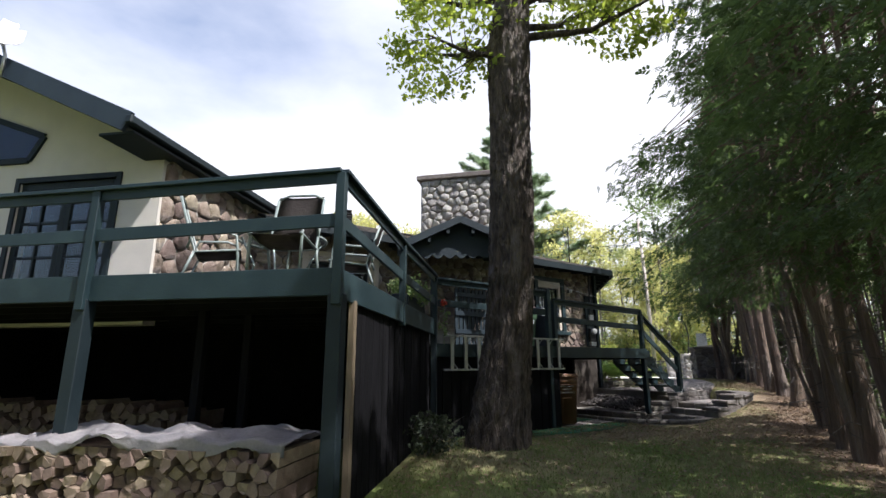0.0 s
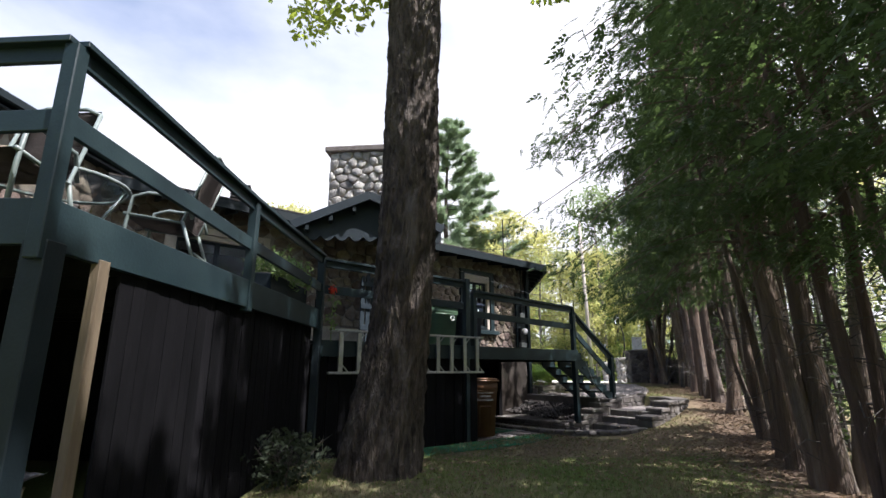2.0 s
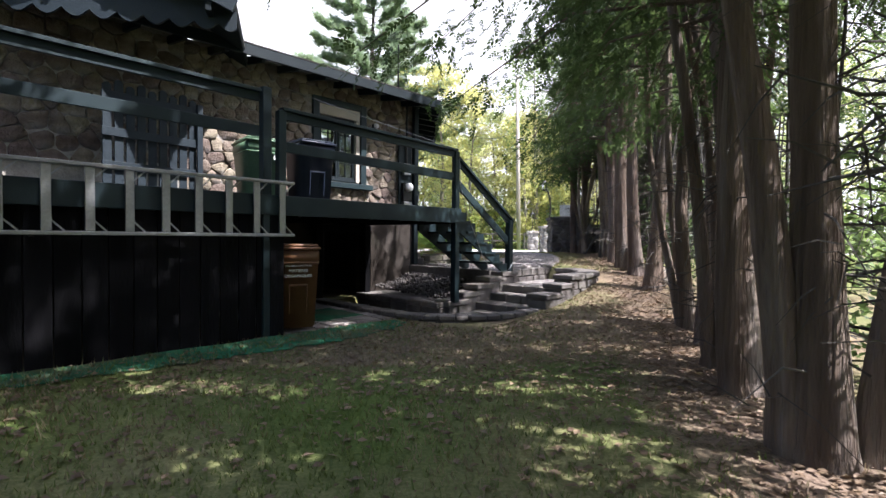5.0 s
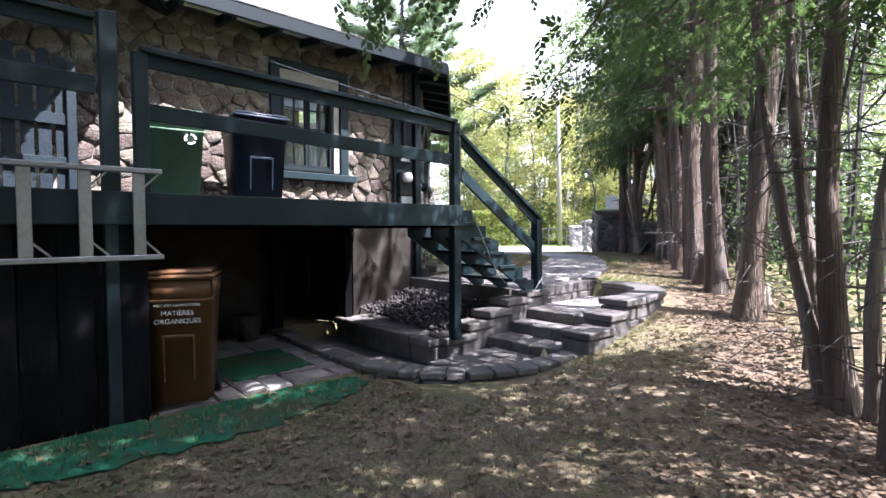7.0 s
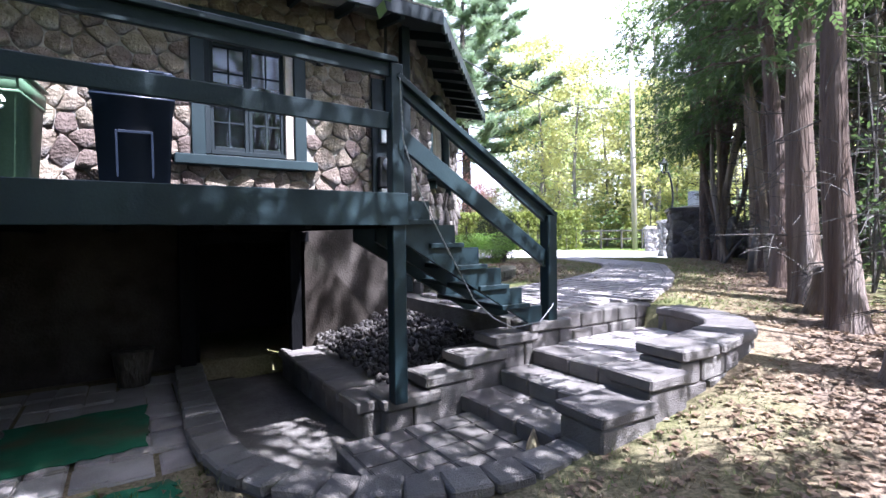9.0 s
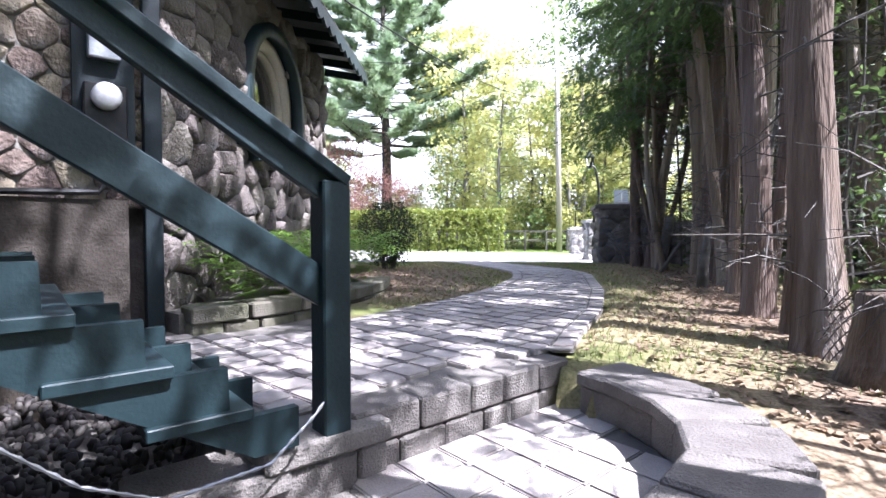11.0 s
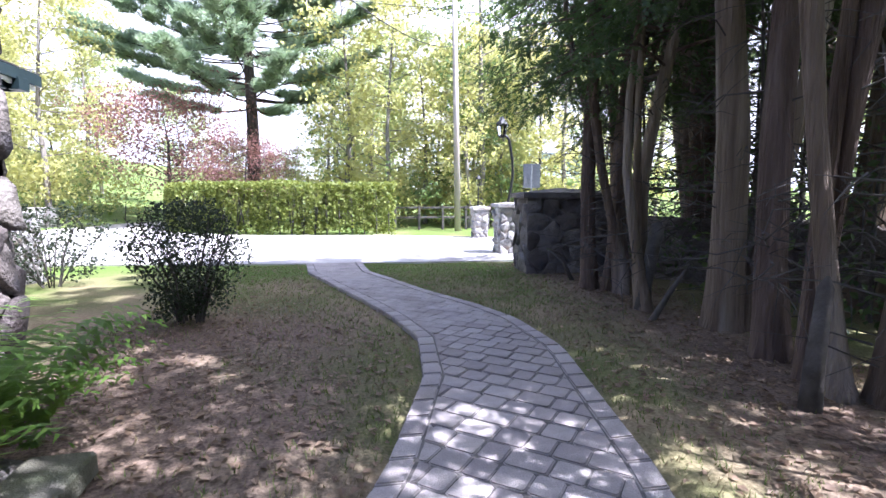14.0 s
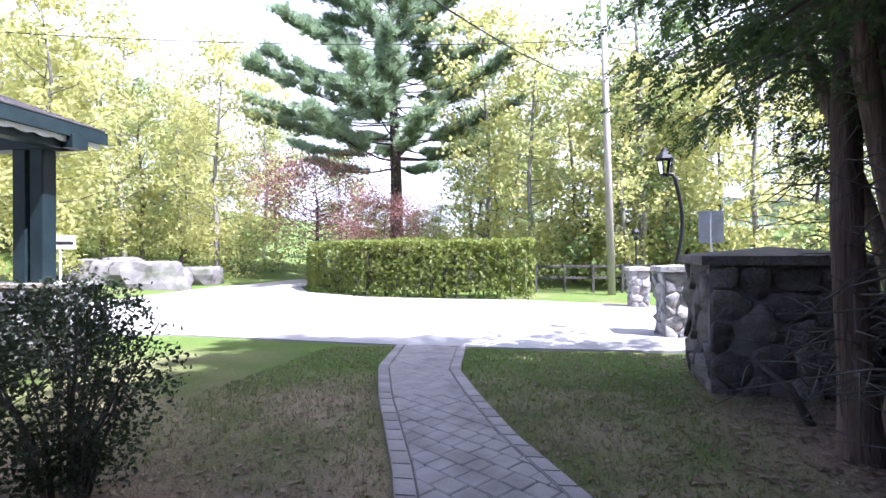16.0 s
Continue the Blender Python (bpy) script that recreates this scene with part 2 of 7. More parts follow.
def ground_mat():
    """Lawn, dry patches and needle litter, mixed by broad noise and by the distance to the cedar row."""
    m = bpy.data.materials.new("lawn_and_litter")
    m.use_nodes = True
    n, link = m.node_tree.nodes, m.node_tree.links.new
    b = n["Principled BSDF"]
    tc = n.new("ShaderNodeTexCoord")

    def noise_of(scale, detail, lo, hi):
        t = n.new("ShaderNodeTexNoise")
        t.inputs["Scale"].default_value, t.inputs["Detail"].default_value = scale, detail
        link(tc.outputs["Object"], t.inputs[0])
        r = n.new("ShaderNodeMapRange")
        r.inputs[1].default_value, r.inputs[2].default_value = lo, hi
        link(t.outputs[0], r.inputs[0])
        return t.outputs[0], r.outputs[0]

    def blend(fac, a, c):
        x = n.new("ShaderNodeMix")
        x.data_type = "RGBA"
        link(fac, x.inputs[0])
        for i, s in ((6, a), (7, c)):
            if isinstance(s, tuple):
                x.inputs[i].default_value = (*s, 1)
            else:
                link(s, x.inputs[i])
        return x.outputs[2]

    _, f1 = noise_of(0.9, 6, 0.35, 0.65)
    raw, f2 = noise_of(45, 5, 0.3, 0.7)
    _, f3 = noise_of(2.2, 5, 0.3, 0.75)
    grass = blend(f2, (0.05, 0.075, 0.018), (0.13, 0.14, 0.05))
    dry = blend(f2, (0.17, 0.13, 0.075), (0.30, 0.24, 0.15))
    litter = blend(f2, (0.085, 0.06, 0.045), (0.22, 0.165, 0.12))
    a = blend(f1, grass, dry)
    at = n.new("ShaderNodeAttribute")
    at.attribute_name = "litter"
    mu = n.new("ShaderNodeMath")
    mu.operation = "MULTIPLY_ADD"
    link(f3, mu.inputs[0])
    mu.inputs[1].default_value = 0.5
    mu.use_clamp = True
    sub = n.new("ShaderNodeMath")
    sub.operation = "MULTIPLY_ADD"
    link(at.outputs["Fac"], sub.inputs[0])
    sub.inputs[1].default_value, sub.inputs[2].default_value = 1.5, -0.5
    link(sub.outputs[0], mu.inputs[2])
    col = blend(mu.outputs[0], a, litter)
    green = n.new("ShaderNodeAttribute")
    green.attribute_name = "green"
    col = blend(green.outputs["Fac"], col, blend(f2, (0.06, 0.11, 0.02), (0.12, 0.17, 0.04)))
    link(col, b.inputs["Base Color"])
    b.inputs["Roughness"].default_value = 0.95
    b.inputs["Specular IOR Level"].default_value = 0.1
    bp = n.new("ShaderNodeBump")
    bp.inputs["Strength"].default_value, bp.inputs["Distance"].default_value = 0.6, 0.015
    link(raw, bp.inputs["Height"])
    link(bp.outputs[0], b.inputs["Normal"])
    return m


M_GROUND = ground_mat()

# ---- mesh helpers ----


def mesh_of(name, bm, material, smooth=False):
    me = bpy.data.meshes.new(name)
    bm.to_mesh(me)
    bm.free()
    me.materials.append(material)
    if smooth:
        me.polygons.foreach_set("use_smooth", [True] * len(me.polygons))
    return me


def thing(name, label, category, at=(0, 0, 0), turn=0.0, group="", kind=""):
    """An empty at the thing's base that holds its parts."""
    e = new(name)
    e.matrix_world = pose(*at, 0, 0, turn)
    return tagged(e, label, category, group, kind)


def part(name, bm, material, parent, label="", smooth=False):
    ob = new(name, mesh_of(name, bm, material, smooth))
    if parent is not None:
        ob.parent = parent
    return tagged(ob, label)


def setting(name, bm, material, label, category, smooth=False):
    return tagged(part(name, bm, material, None, "", smooth), label, category, "", "structure")


def box(bm, x0, x1, y0, y1, z0, z1, m=None, bev=0.0):
    """A box between these bounds, its edges bevelled, through the pose m."""
    vs = [bm.verts.new((x, y, z)) for z in (z0, z1) for y in (y0, y1) for x in (x0, x1)]
    fs = [bm.faces.new([vs[i] for i in q]) for q in ((0, 2, 3, 1), (4, 5, 7, 6), (0, 1, 5, 4), (2, 6, 7, 3), (0, 4, 6, 2), (1, 3, 7, 5))]
    if bev:
        es = list({e for f in fs for e in f.edges})
        r = bmesh.ops.bevel(bm, geom=es, offset=bev, segments=1, affect="EDGES")
        vs = list({v for f in r["faces"] for v in f.verts} | {v for v in vs if v.is_valid})
    if m is not None:
        for v in vs:
            v.co = m @ v.co
    return vs


def boxm(x0, x1, y0, y1, z0, z1, m=None, bev=0.004):
    bm = bmesh.new()
    box(bm, x0, x1, y0, y1, z0, z1, m, bev)
    return bm


def beam(a, b, w, h, bev=0.004, bm=None):
    """A bar from a to b, w wide and h high, its height upright."""
    a, b = Vector(a), Vector(b)
    bm = bm or bmesh.new()
    d = b - a
    x = d.normalized()
    up = Vector((0, 0, 1)) if abs(x.z) < 0.95 else Vector((0, 1, 0))
    y = up.cross(x).normalized()
    z = x.cross(y)
    m = Matrix.Translation(a) @ Matrix((x, y, z)).transposed().to_4x4()
    box(bm, 0, d.length, -w / 2, w / 2, -h / 2, h / 2, m, bev)
    return bm


def tube(bm, pts, radii, sides=8, rough=0.0, cap=True, seed=0.0):
    """A tapered tube along points, its skin uneven by rough."""
    rings = []
    prev = None
    for i, p in enumerate(pts):
        p = Vector(p)
        d = (Vector(pts[min(i + 1, len(pts) - 1)]) - Vector(pts[max(i - 1, 0)])).normalized()
        ref = prev if prev is not None else (Vector((1, 0, 0)) if abs(d.x) < 0.9 else Vector((0, 1, 0)))
        x = (ref - d * ref.dot(d)).normalized()
        prev = x
        y = d.cross(x)
        ring = []
        for k in range(sides):
            a = 2 * math.pi * k / sides
            r = radii[i]
            if rough:
                r *= 1 + rough * noise.noise((math.cos(a) * 2.2 + seed, math.sin(a) * 2.2, p.z * 0.7 + seed)) + rough * 0.6 * noise.noise((math.cos(a) * 7 + seed, math.sin(a) * 7, p.z * 0.35))
            ring.append(bm.verts.new(p + (x * math.cos(a) + y * math.sin(a)) * r))
        rings.append(ring)
    for r0, r1 in zip(rings, rings[1:]):
        for k in range(sides):
            bm.faces.new((r0[k], r0[(k + 1) % sides], r1[(k + 1) % sides], r1[k]))
    if cap:
        bm.faces.new(rings[0][::-1])
        bm.faces.new(rings[-1])
    return bm


def prism(poly, z0, z1, m=None, bev=0.0):
    """An upright prism over a polygon."""
    bm = bmesh.new()
    lo = [bm.verts.new((x, y, z0)) for x, y in poly]
    hi = [bm.verts.new((x, y, z1)) for x, y in poly]
    bm.faces.new(lo[::-1])
    top = bm.faces.new(hi)
    k = len(poly)
    for i in range(k):
        bm.faces.new((lo[i], lo[(i + 1) % k], hi[(i + 1) % k], hi[i]))
    bmesh.ops.recalc_face_normals(bm, faces=bm.faces[:])
    if bev:
        bmesh.ops.bevel(bm, geom=list(top.edges), offset=bev, segments=2, affect="EDGES")
    if m is not None:
        bm.transform(m)
    return bm


def clip(poly, px, py, nx, ny):
    """The part of a polygon on the side of the line away from (nx, ny)."""
    out = []
    for i, (ax, ay) in enumerate(poly):
        bx, by = poly[(i + 1) % len(poly)]
        da, db = (ax - px) * nx + (ay - py) * ny, (bx - px) * nx + (by - py) * ny
        if da <= 0:
            out.append((ax, ay))
        if da * db < 0:
            s = da / (da - db)
            out.append((ax + (bx - ax) * s, ay + (by - ay) * s))
    return out


def cells(w, h, size, rng, squash=0.75, holes=()):
    """Irregular stone outlines that fill a w x h wall around rectangular or arched holes (x0, x1, y0, y1)."""
    seeds = []
    ny = max(1, round(h / (size * squash)))
    for j in range(ny):
        nx = max(1, round(w / size))
        for i in range(nx):
            seeds.append(((i + 0.5 + 0.5 * (j % 2) - 0.25 + rng.uniform(-0.36, 0.36)) * w / nx, (j + 0.5 + rng.uniform(-0.34, 0.34)) * h / ny))
    res = []
    for i, (x, y) in enumerate(seeds):
        if any(a < x < b and c < y < d for a, b, c, d in holes):
            continue
        poly = [(0, 0), (w, 0), (w, h), (0, h)]
        near = sorted((q for k, q in enumerate(seeds) if k != i), key=lambda q: (q[0] - x) ** 2 + (q[1] - y) ** 2)[:14]
        for qx, qy in near:
            poly = clip(poly, (x + qx) / 2, (y + qy) / 2, qx - x, qy - y)
        for a, b, c, d in holes:
            gap = ((a - x, 1, 0, a, 0), (x - b, -1, 0, b, 0), (c - y, 0, 1, 0, c), (y - d, 0, -1, 0, d))
            best = max(gap, key=lambda g: g[0])
            if best[0] > 0 and len(poly) > 2:
                poly = clip(poly, best[3], best[4], best[1], best[2])
        if len(poly) >= 3:
            area = abs(sum(p[0] * q[1] - q[0] * p[1] for p, q in zip(poly, poly[1:] + poly[:1]))) / 2
            if area > size * size * 0.08:
                res.append(poly)
    return res


def stone_bm(poly, depth, gap, rng):
    """One rounded stone over its outline, bulging along +z of its own frame."""
    k = len(poly)
    cx, cy = sum(p[0] for p in poly) / k, sum(p[1] for p in poly) / k
    soft = []
    for i in range(k):                       # corners cut once
        a, b = poly[i], poly[(i + 1) % k]
        for s in (0.17, 0.83):
            soft.append((a[0] + (b[0] - a[0]) * s, a[1] + (b[1] - a[1]) * s))
    ext = max(math.hypot(x - cx, y - cy) for x, y in soft)
    f = max(0.55, 1 - gap / max(ext, 0.02))
    tilt = (rng.uniform(-0.25, 0.25), rng.uniform(-0.25, 0.25))
    bm = bmesh.new()
    rings = []
    for s, z in ((f, -0.01), (f * 0.985, depth * 0.68), (f * 0.88, depth * 0.96)):
        rings.append([bm.verts.new(((x - cx) * s, (y - cy) * s, z + (tilt[0] * (x - cx) + tilt[1] * (y - cy)) * (z > 0) + rng.uniform(-0.13, 0.13) * depth * (z > 0))) for x, y in soft])
    top = bm.verts.new((0, 0, depth * rng.uniform(0.9, 1.1)))
    n = len(soft)
    for r0, r1 in zip(rings, rings[1:]):
        for i in range(n):
            bm.faces.new((r0[i], r0[(i + 1) % n], r1[(i + 1) % n], r1[i]))
    for i in range(n):
        bm.faces.new((rings[-1][i], rings[-1][(i + 1) % n], top))
    return bm, cx, cy


def stones(parent, m, w, h, size, material, seed, holes=(), depth=0.055, gap=0.011, limit=300, name="stone"):
    """Stones over a w x h wall face: m carries (along, up, out) into the world."""
    rng = random.Random(seed)
    rest = None
    for i, poly in enumerate(cells(w, h, size, rng, holes=holes)):
        bm, cx, cy = stone_bm(poly, depth * rng.uniform(0.7, 1.25), gap, rng)
        if i < limit:
            ob = part(name, bm, material, parent, "", True)
            ob.matrix_local = m @ Matrix.Translation((cx, cy, 0))


def wall_frame(ox, oy, oz, ax, ay):
    """A frame whose x runs along (ax, ay), y up and z out to the right of that direction."""
    d = Vector((ax, ay, 0)).normalized()
    out = Vector((d.y, -d.x, 0))
    return Matrix.Translation((ox, oy, oz)) @ Matrix((d, (0, 0, 1), out)).transposed().to_4x4()


# The stone house and its side deck stand askew: U runs along its front, N into it.
SX, SY = 3.07, 13.66
UX, UY = 0.727, 0.686
HOUSE = Matrix(((UX, -UY, 0, SX), (UY, UX, 0, SY), (0, 0, 1, 0), (0, 0, 0, 1)))


def un(u, n, z=0.0):
    return Vector((SX + UX * u - UY * n, SY + UY * u + UX * n, z))

# ---- ground ----


def lerp_table(v, table):
    for (a, za), (b, zb) in zip(table, table[1:]):
        if v <= b:
            s = min(1, max(0, (v - a) / (b - a)))
            return za + (zb - za) * s
    return table[-1][1]


LAWN = [(-30, -0.3), (0, 0.12), (5, 0.26), (8, 0.34), (11, 0.32), (13, 0.46), (15.5, 0.82), (18, 0.92), (21, 0.98), (25, 0.93), (28.5, 0.72), (60, 0.62)]


def to_un(x, y):
    dx, dy = x - SX, y - SY
    return dx * UX + dy * UY, -dx * UY + dy * UX


def ground_z(x, y):
    z = lerp_table(y, LAWN) + 0.02 * noise.noise((x * 0.6, y * 0.6, 0))
    u, n = to_un(x, y)
    if y > 9:
        k = min(1, max(0, (u - 1.7) / 1.2)) if n > -0.2 else min(1, max(0, (u + 0.2 + max(0, -n - 1.2) * 1.5) / 2.6))
        z = 0.28 + (z - 0.28) * k
    if (-1.25 < u < 0.1 and 0 <= n < 2.6) or (n < 0 and u < 0.75 and math.hypot(u + 0.15, n) < 1.12) or (0 < u < 0.75 and 0 <= n < 2.6) or (0.6 < u < 1.6 and -1.2 < n < 2.5) or (1.5 < u < 3.1 and -1.0 < n < 0.3):
        z = 0.02
    z += 0.16 * math.exp(-((x + 0.43) ** 2 + (y - 7.8) ** 2) / 0.9)      # soil heaped round the maple's roots
    if 16.0 < y < 28.75:
        d = max(path_edge(y, -1) - x, x - path_edge(y, 1))
        z = path_z(y) - 0.06 if d < 0.05 else z + (path_z(y) - 0.012 - z) * max(0, 1 - d / 1.2)
    if y > 45:
        z += 0.02 * (y - 45) + max(0, -8 - x) * 0.06                     # the wooded slope behind
    if x < -8 and y > 30:
        z += (-8 - x) * 0.07
    return z


def ground():
    xs = np.concatenate([np.linspace(-400, -30, 8), np.linspace(-26, -6, 21), np.linspace(-5.5, 11, 118), np.linspace(12, 30, 19), np.linspace(40, 400, 8)])
    ys = np.concatenate([np.linspace(-300, -20, 6), np.linspace(-14, -1, 8), np.linspace(0, 31, 220), np.linspace(32, 70, 30), np.linspace(85, 500, 8)])
    verts = [(x, y, ground_z(x, y)) for y in ys for x in xs]
    w = len(xs)
    faces = [(j * w + i, j * w + i + 1, (j + 1) * w + i + 1, (j + 1) * w + i) for j in range(len(ys) - 1) for i in range(w - 1)]
    me = bpy.data.meshes.new("ground")
    me.from_pydata(verts, [], faces)
    me.materials.append(M_GROUND)
    me.polygons.foreach_set("use_smooth", [True] * len(me.polygons))
    lit, grn = me.attributes.new("litter", "FLOAT", "POINT"), me.attributes.new("green", "FLOAT", "POINT")
    lv, gv = [], []
    for x, y, z in verts:
        edge = cedar_x(y)
        d = edge - x
        v = max(0, 1 - abs(d) / 1.5) if y < 26 else 0
        v = max(v, 0.95 * math.exp(-((x - 3.7) / 1.5) ** 4 - ((y - 20.6) / 2.7) ** 4))
        v = max(v, 0.55 * math.exp(-((y - 12.0) / 4.0) ** 4))
        v = max(v, math.exp(-((x + 0.3) / 0.8) ** 2 - ((y - 7.4) / 0.7) ** 2))
        lv.append(v)
        g = 0.65 if y < 10 and x < edge - 0.7 else 0.0
        g = 0.5 if x > edge + 2.6 else g
        g = max(g, 0.9 * min(1, max(0, (y - 24.0) / 3)))
        gv.append(min(1, max(0, g + 0.5 * noise.noise((x * 0.5, y * 0.5, 3)) - 0.1)))
    lit.data.foreach_set("value", lv)
    grn.data.foreach_set("value", gv)
    return tagged(new("ground", me), "mown lawn with dry patches and brown needle litter", "ground", "", "structure")


def cedar_x(y):
    return lerp_table(y, [(0, 3.6), (5, 4.0), (9, 4.75), (12, 5.7), (15, 6.9), (18, 7.5), (21, 8.4), (25, 8.8), (30, 9.0)])


# ---- terrace, garden steps and path ----
TERR_Z = 0.87
PATH_L = [(15.6, 3.6), (16.6, 3.55), (17.3, 3.97), (18.17, 4.62), (19.2, 5.12), (20.4, 5.48), (21.4, 5.56), (22.3, 5.38), (23.2, 5.12), (24.9, 4.55), (26.5, 4.10), (28.7, 3.85)]
PATH_R = [(15.6, 5.36), (16.0, 5.42), (16.65, 5.65), (17.6, 6.06), (19.0, 6.46), (20.86, 6.78), (22.0, 6.72), (22.8, 6.48), (23.9, 6.0), (25.1, 5.6), (26.4, 5.26), (28.7, 5.12)]


def path_z(y):
    return lerp_table(y, [(15, TERR_Z), (18, 0.95), (21, 1.0), (25, 0.945), (28.7, 0.76)])


def path_edge(y, side):
    return lerp_table(y, PATH_L if side < 0 else PATH_R)


def pave_ok(x, y):
    """Whether a paver's centre lies on the terrace or the path."""
    u, n = to_un(x, y)
    if u > 1.46 and 2.68 > n > 0.34 and y < 16.4 and x > 2.2 and x < path_edge(16.2, 1) - 0.1:
        return "terrace"
    if 16.2 <= y < 28.6 and path_edge(y, -1) + 0.02 < x < path_edge(y, 1) - 0.02:
        return "path"
    return ""


def path_and_terrace():
    bed = bmesh.new()
    rows = []
    ys = np.linspace(16.1, 28.7, 70)
    for y in ys:
        rows.append([bed.verts.new((path_edge(y, s), y, path_z(y) + 0.003)) for s in (-1, 1)])
    for a, b in zip(rows, rows[1:]):
        bed.faces.new((a[0], a[1], b[1], b[0]))
    vs = [bed.verts.new(un(u, n, TERR_Z + 0.003)) for u, n in ((1.34, 0.30), (3.28, 0.30), (3.4, 0.7), (3.0, 2.6), (1.34, 2.72))]
    low = [bed.verts.new((v.co.x, v.co.y, 0.3)) for v in vs]
    bed.faces.new(vs)
    for i in range(len(vs)):
        j = (i + 1) % len(vs)
        bed.faces.new((vs[j], vs[i], low[i], low[j]))
    path = setting("path", bed, M_SAND, "winding grey concrete paver garden path with a border course", "path")
    rng = random.Random(4)
    e1, e2 = (math.cos(radians(-39)), math.sin(radians(-39))), (math.sin(radians(39)), math.cos(radians(39)))
    row_w = 0.182

    def outline(x, y, ln, wd):
        """A paver with cut corners, laid along the rows."""
        a_, b_, c_ = ln / 2 - 0.003, wd / 2 - 0.003, 0.017
        loc = ((-a_ + c_, -b_), (a_ - c_, -b_), (a_, -b_ + c_), (a_, b_ - c_), (a_ - c_, b_), (-a_ + c_, b_), (-a_, b_ - c_), (-a_, -b_ + c_))
        return [(x + e1[0] * p_ + e2[0] * q_, y + e1[1] * p_ + e2[1] * q_) for p_, q_ in loc]
    shared = {ln: mesh_of("paver", prism(outline(0, 0, ln, row_w), -0.03, 0.012, None, 0.007), M_PAVER) for ln in (0.15, 0.185, 0.235)}
    count, far = 0, []
    cells_ = []
    for j in range(-45, 60):
        t_ = -9.0 - rng.random() * 0.2
        while t_ < 9.0:
            ln = rng.choice((0.15, 0.185, 0.235, 0.185))
            x, y = 4.8 + e1[0] * (t_ + ln / 2) + e2[0] * j * row_w, 20.5 + e1[1] * (t_ + ln / 2) + e2[1] * j * row_w
            cells_.append((x, y, ln))
            t_ += ln
    cells_.sort(key=lambda q: abs(q[1] - 18.5))
    border = 0.15
    for x, y, ln in cells_:
        kind = pave_ok(x, y)
        if not kind:
            continue
        z = path_z(y) + rng.uniform(-0.003, 0.004)
        poly = None
        if kind == "path":
            for side in (-1, 1):
                e = path_edge(y, side) - side * border
                slope = (path_edge(y + 0.1, side) - path_edge(y - 0.1, side)) / 0.2
                nx, ny = side, -slope * side
                reach = ((x - e) * nx) / math.hypot(nx, ny)
                if reach > -0.16:
                    sq = poly or outline(x, y, ln, row_w)
                    poly = clip(sq, e + side * -0.006, y, nx, ny)
                    if len(poly) < 3:
                        break
            if poly is not None and len(poly) < 3:
                continue
        if count < 290:
            if poly:
                ob = part("paver", prism([(a - x, b - y) for a, b in poly], -0.03, 0.012, None, 0.006), M_PAVER, path)
                ob.matrix_local = pose(x, y, z)
            else:
                ob = new("paver", shared[ln])
                ob.parent = path
                ob.matrix_local = pose(x, y, z, rng.uniform(-0.5, 0.5), rng.uniform(-0.5, 0.5), rng.uniform(-0.8, 0.8))
            count += 1
        else:
            far.append((poly or outline(x, y, ln, row_w), z))
    verts, faces = [], []
    for poly, z in far:
        k0, k = len(verts), len(poly)
        cx, cy = sum(p[0] for p in poly) / k, sum(p[1] for p in poly) / k
        verts += [(a, b, z - 0.03) for a, b in poly] + [(a, b, z + 0.005) for a, b in poly] + [(cx + (a - cx) * 0.9, cy + (b - cy) * 0.9, z + 0.012) for a, b in poly]
        faces.append([k0 + 2 * k + i for i in range(k)])
        for r in (0, k):
            faces += [(k0 + r + i, k0 + r + (i + 1) % k, k0 + r + k + (i + 1) % k, k0 + r + k + i) for i in range(k)]
    me = bpy.data.meshes.new("far_pavers")
    me.from_pydata(verts, [], faces)
    me.materials.append(M_PAVER)
    ob = new("far_pavers", me)
    ob.parent = path
    tagged(ob, "", "", "", "stuff")
    for side in (-1, 1):                     # the border course
        y = 16.7 if side < 0 else 16.2
        verts, faces = [], []
        while y < 28.55:
            slope = (path_edge(y + 0.1, side) - path_edge(y - 0.1, side)) / 0.2
            dy = 0.235 / math.hypot(1, slope)
            y1 = y + dy
            poly = [(path_edge(y + .006, side), y + .006), (path_edge(y1 - .006, side), y1 - .006), (path_edge(y1 - .006, side) - side * (border - .008), y1 - .006), (path_edge(y + .006, side) - side * (border - .008), y + .006)]
            if side > 0:
                poly = poly[::-1]
            bm = prism([(a - poly[0][0], b - poly[0][1]) for a, b in poly], -0.04, 0.014, None, 0.008)
            ob = part("border_paver", bm, M_PAVER, path)
            ob.matrix_local = pose(poly[0][0], poly[0][1], path_z(y))
            y = y1
    return path


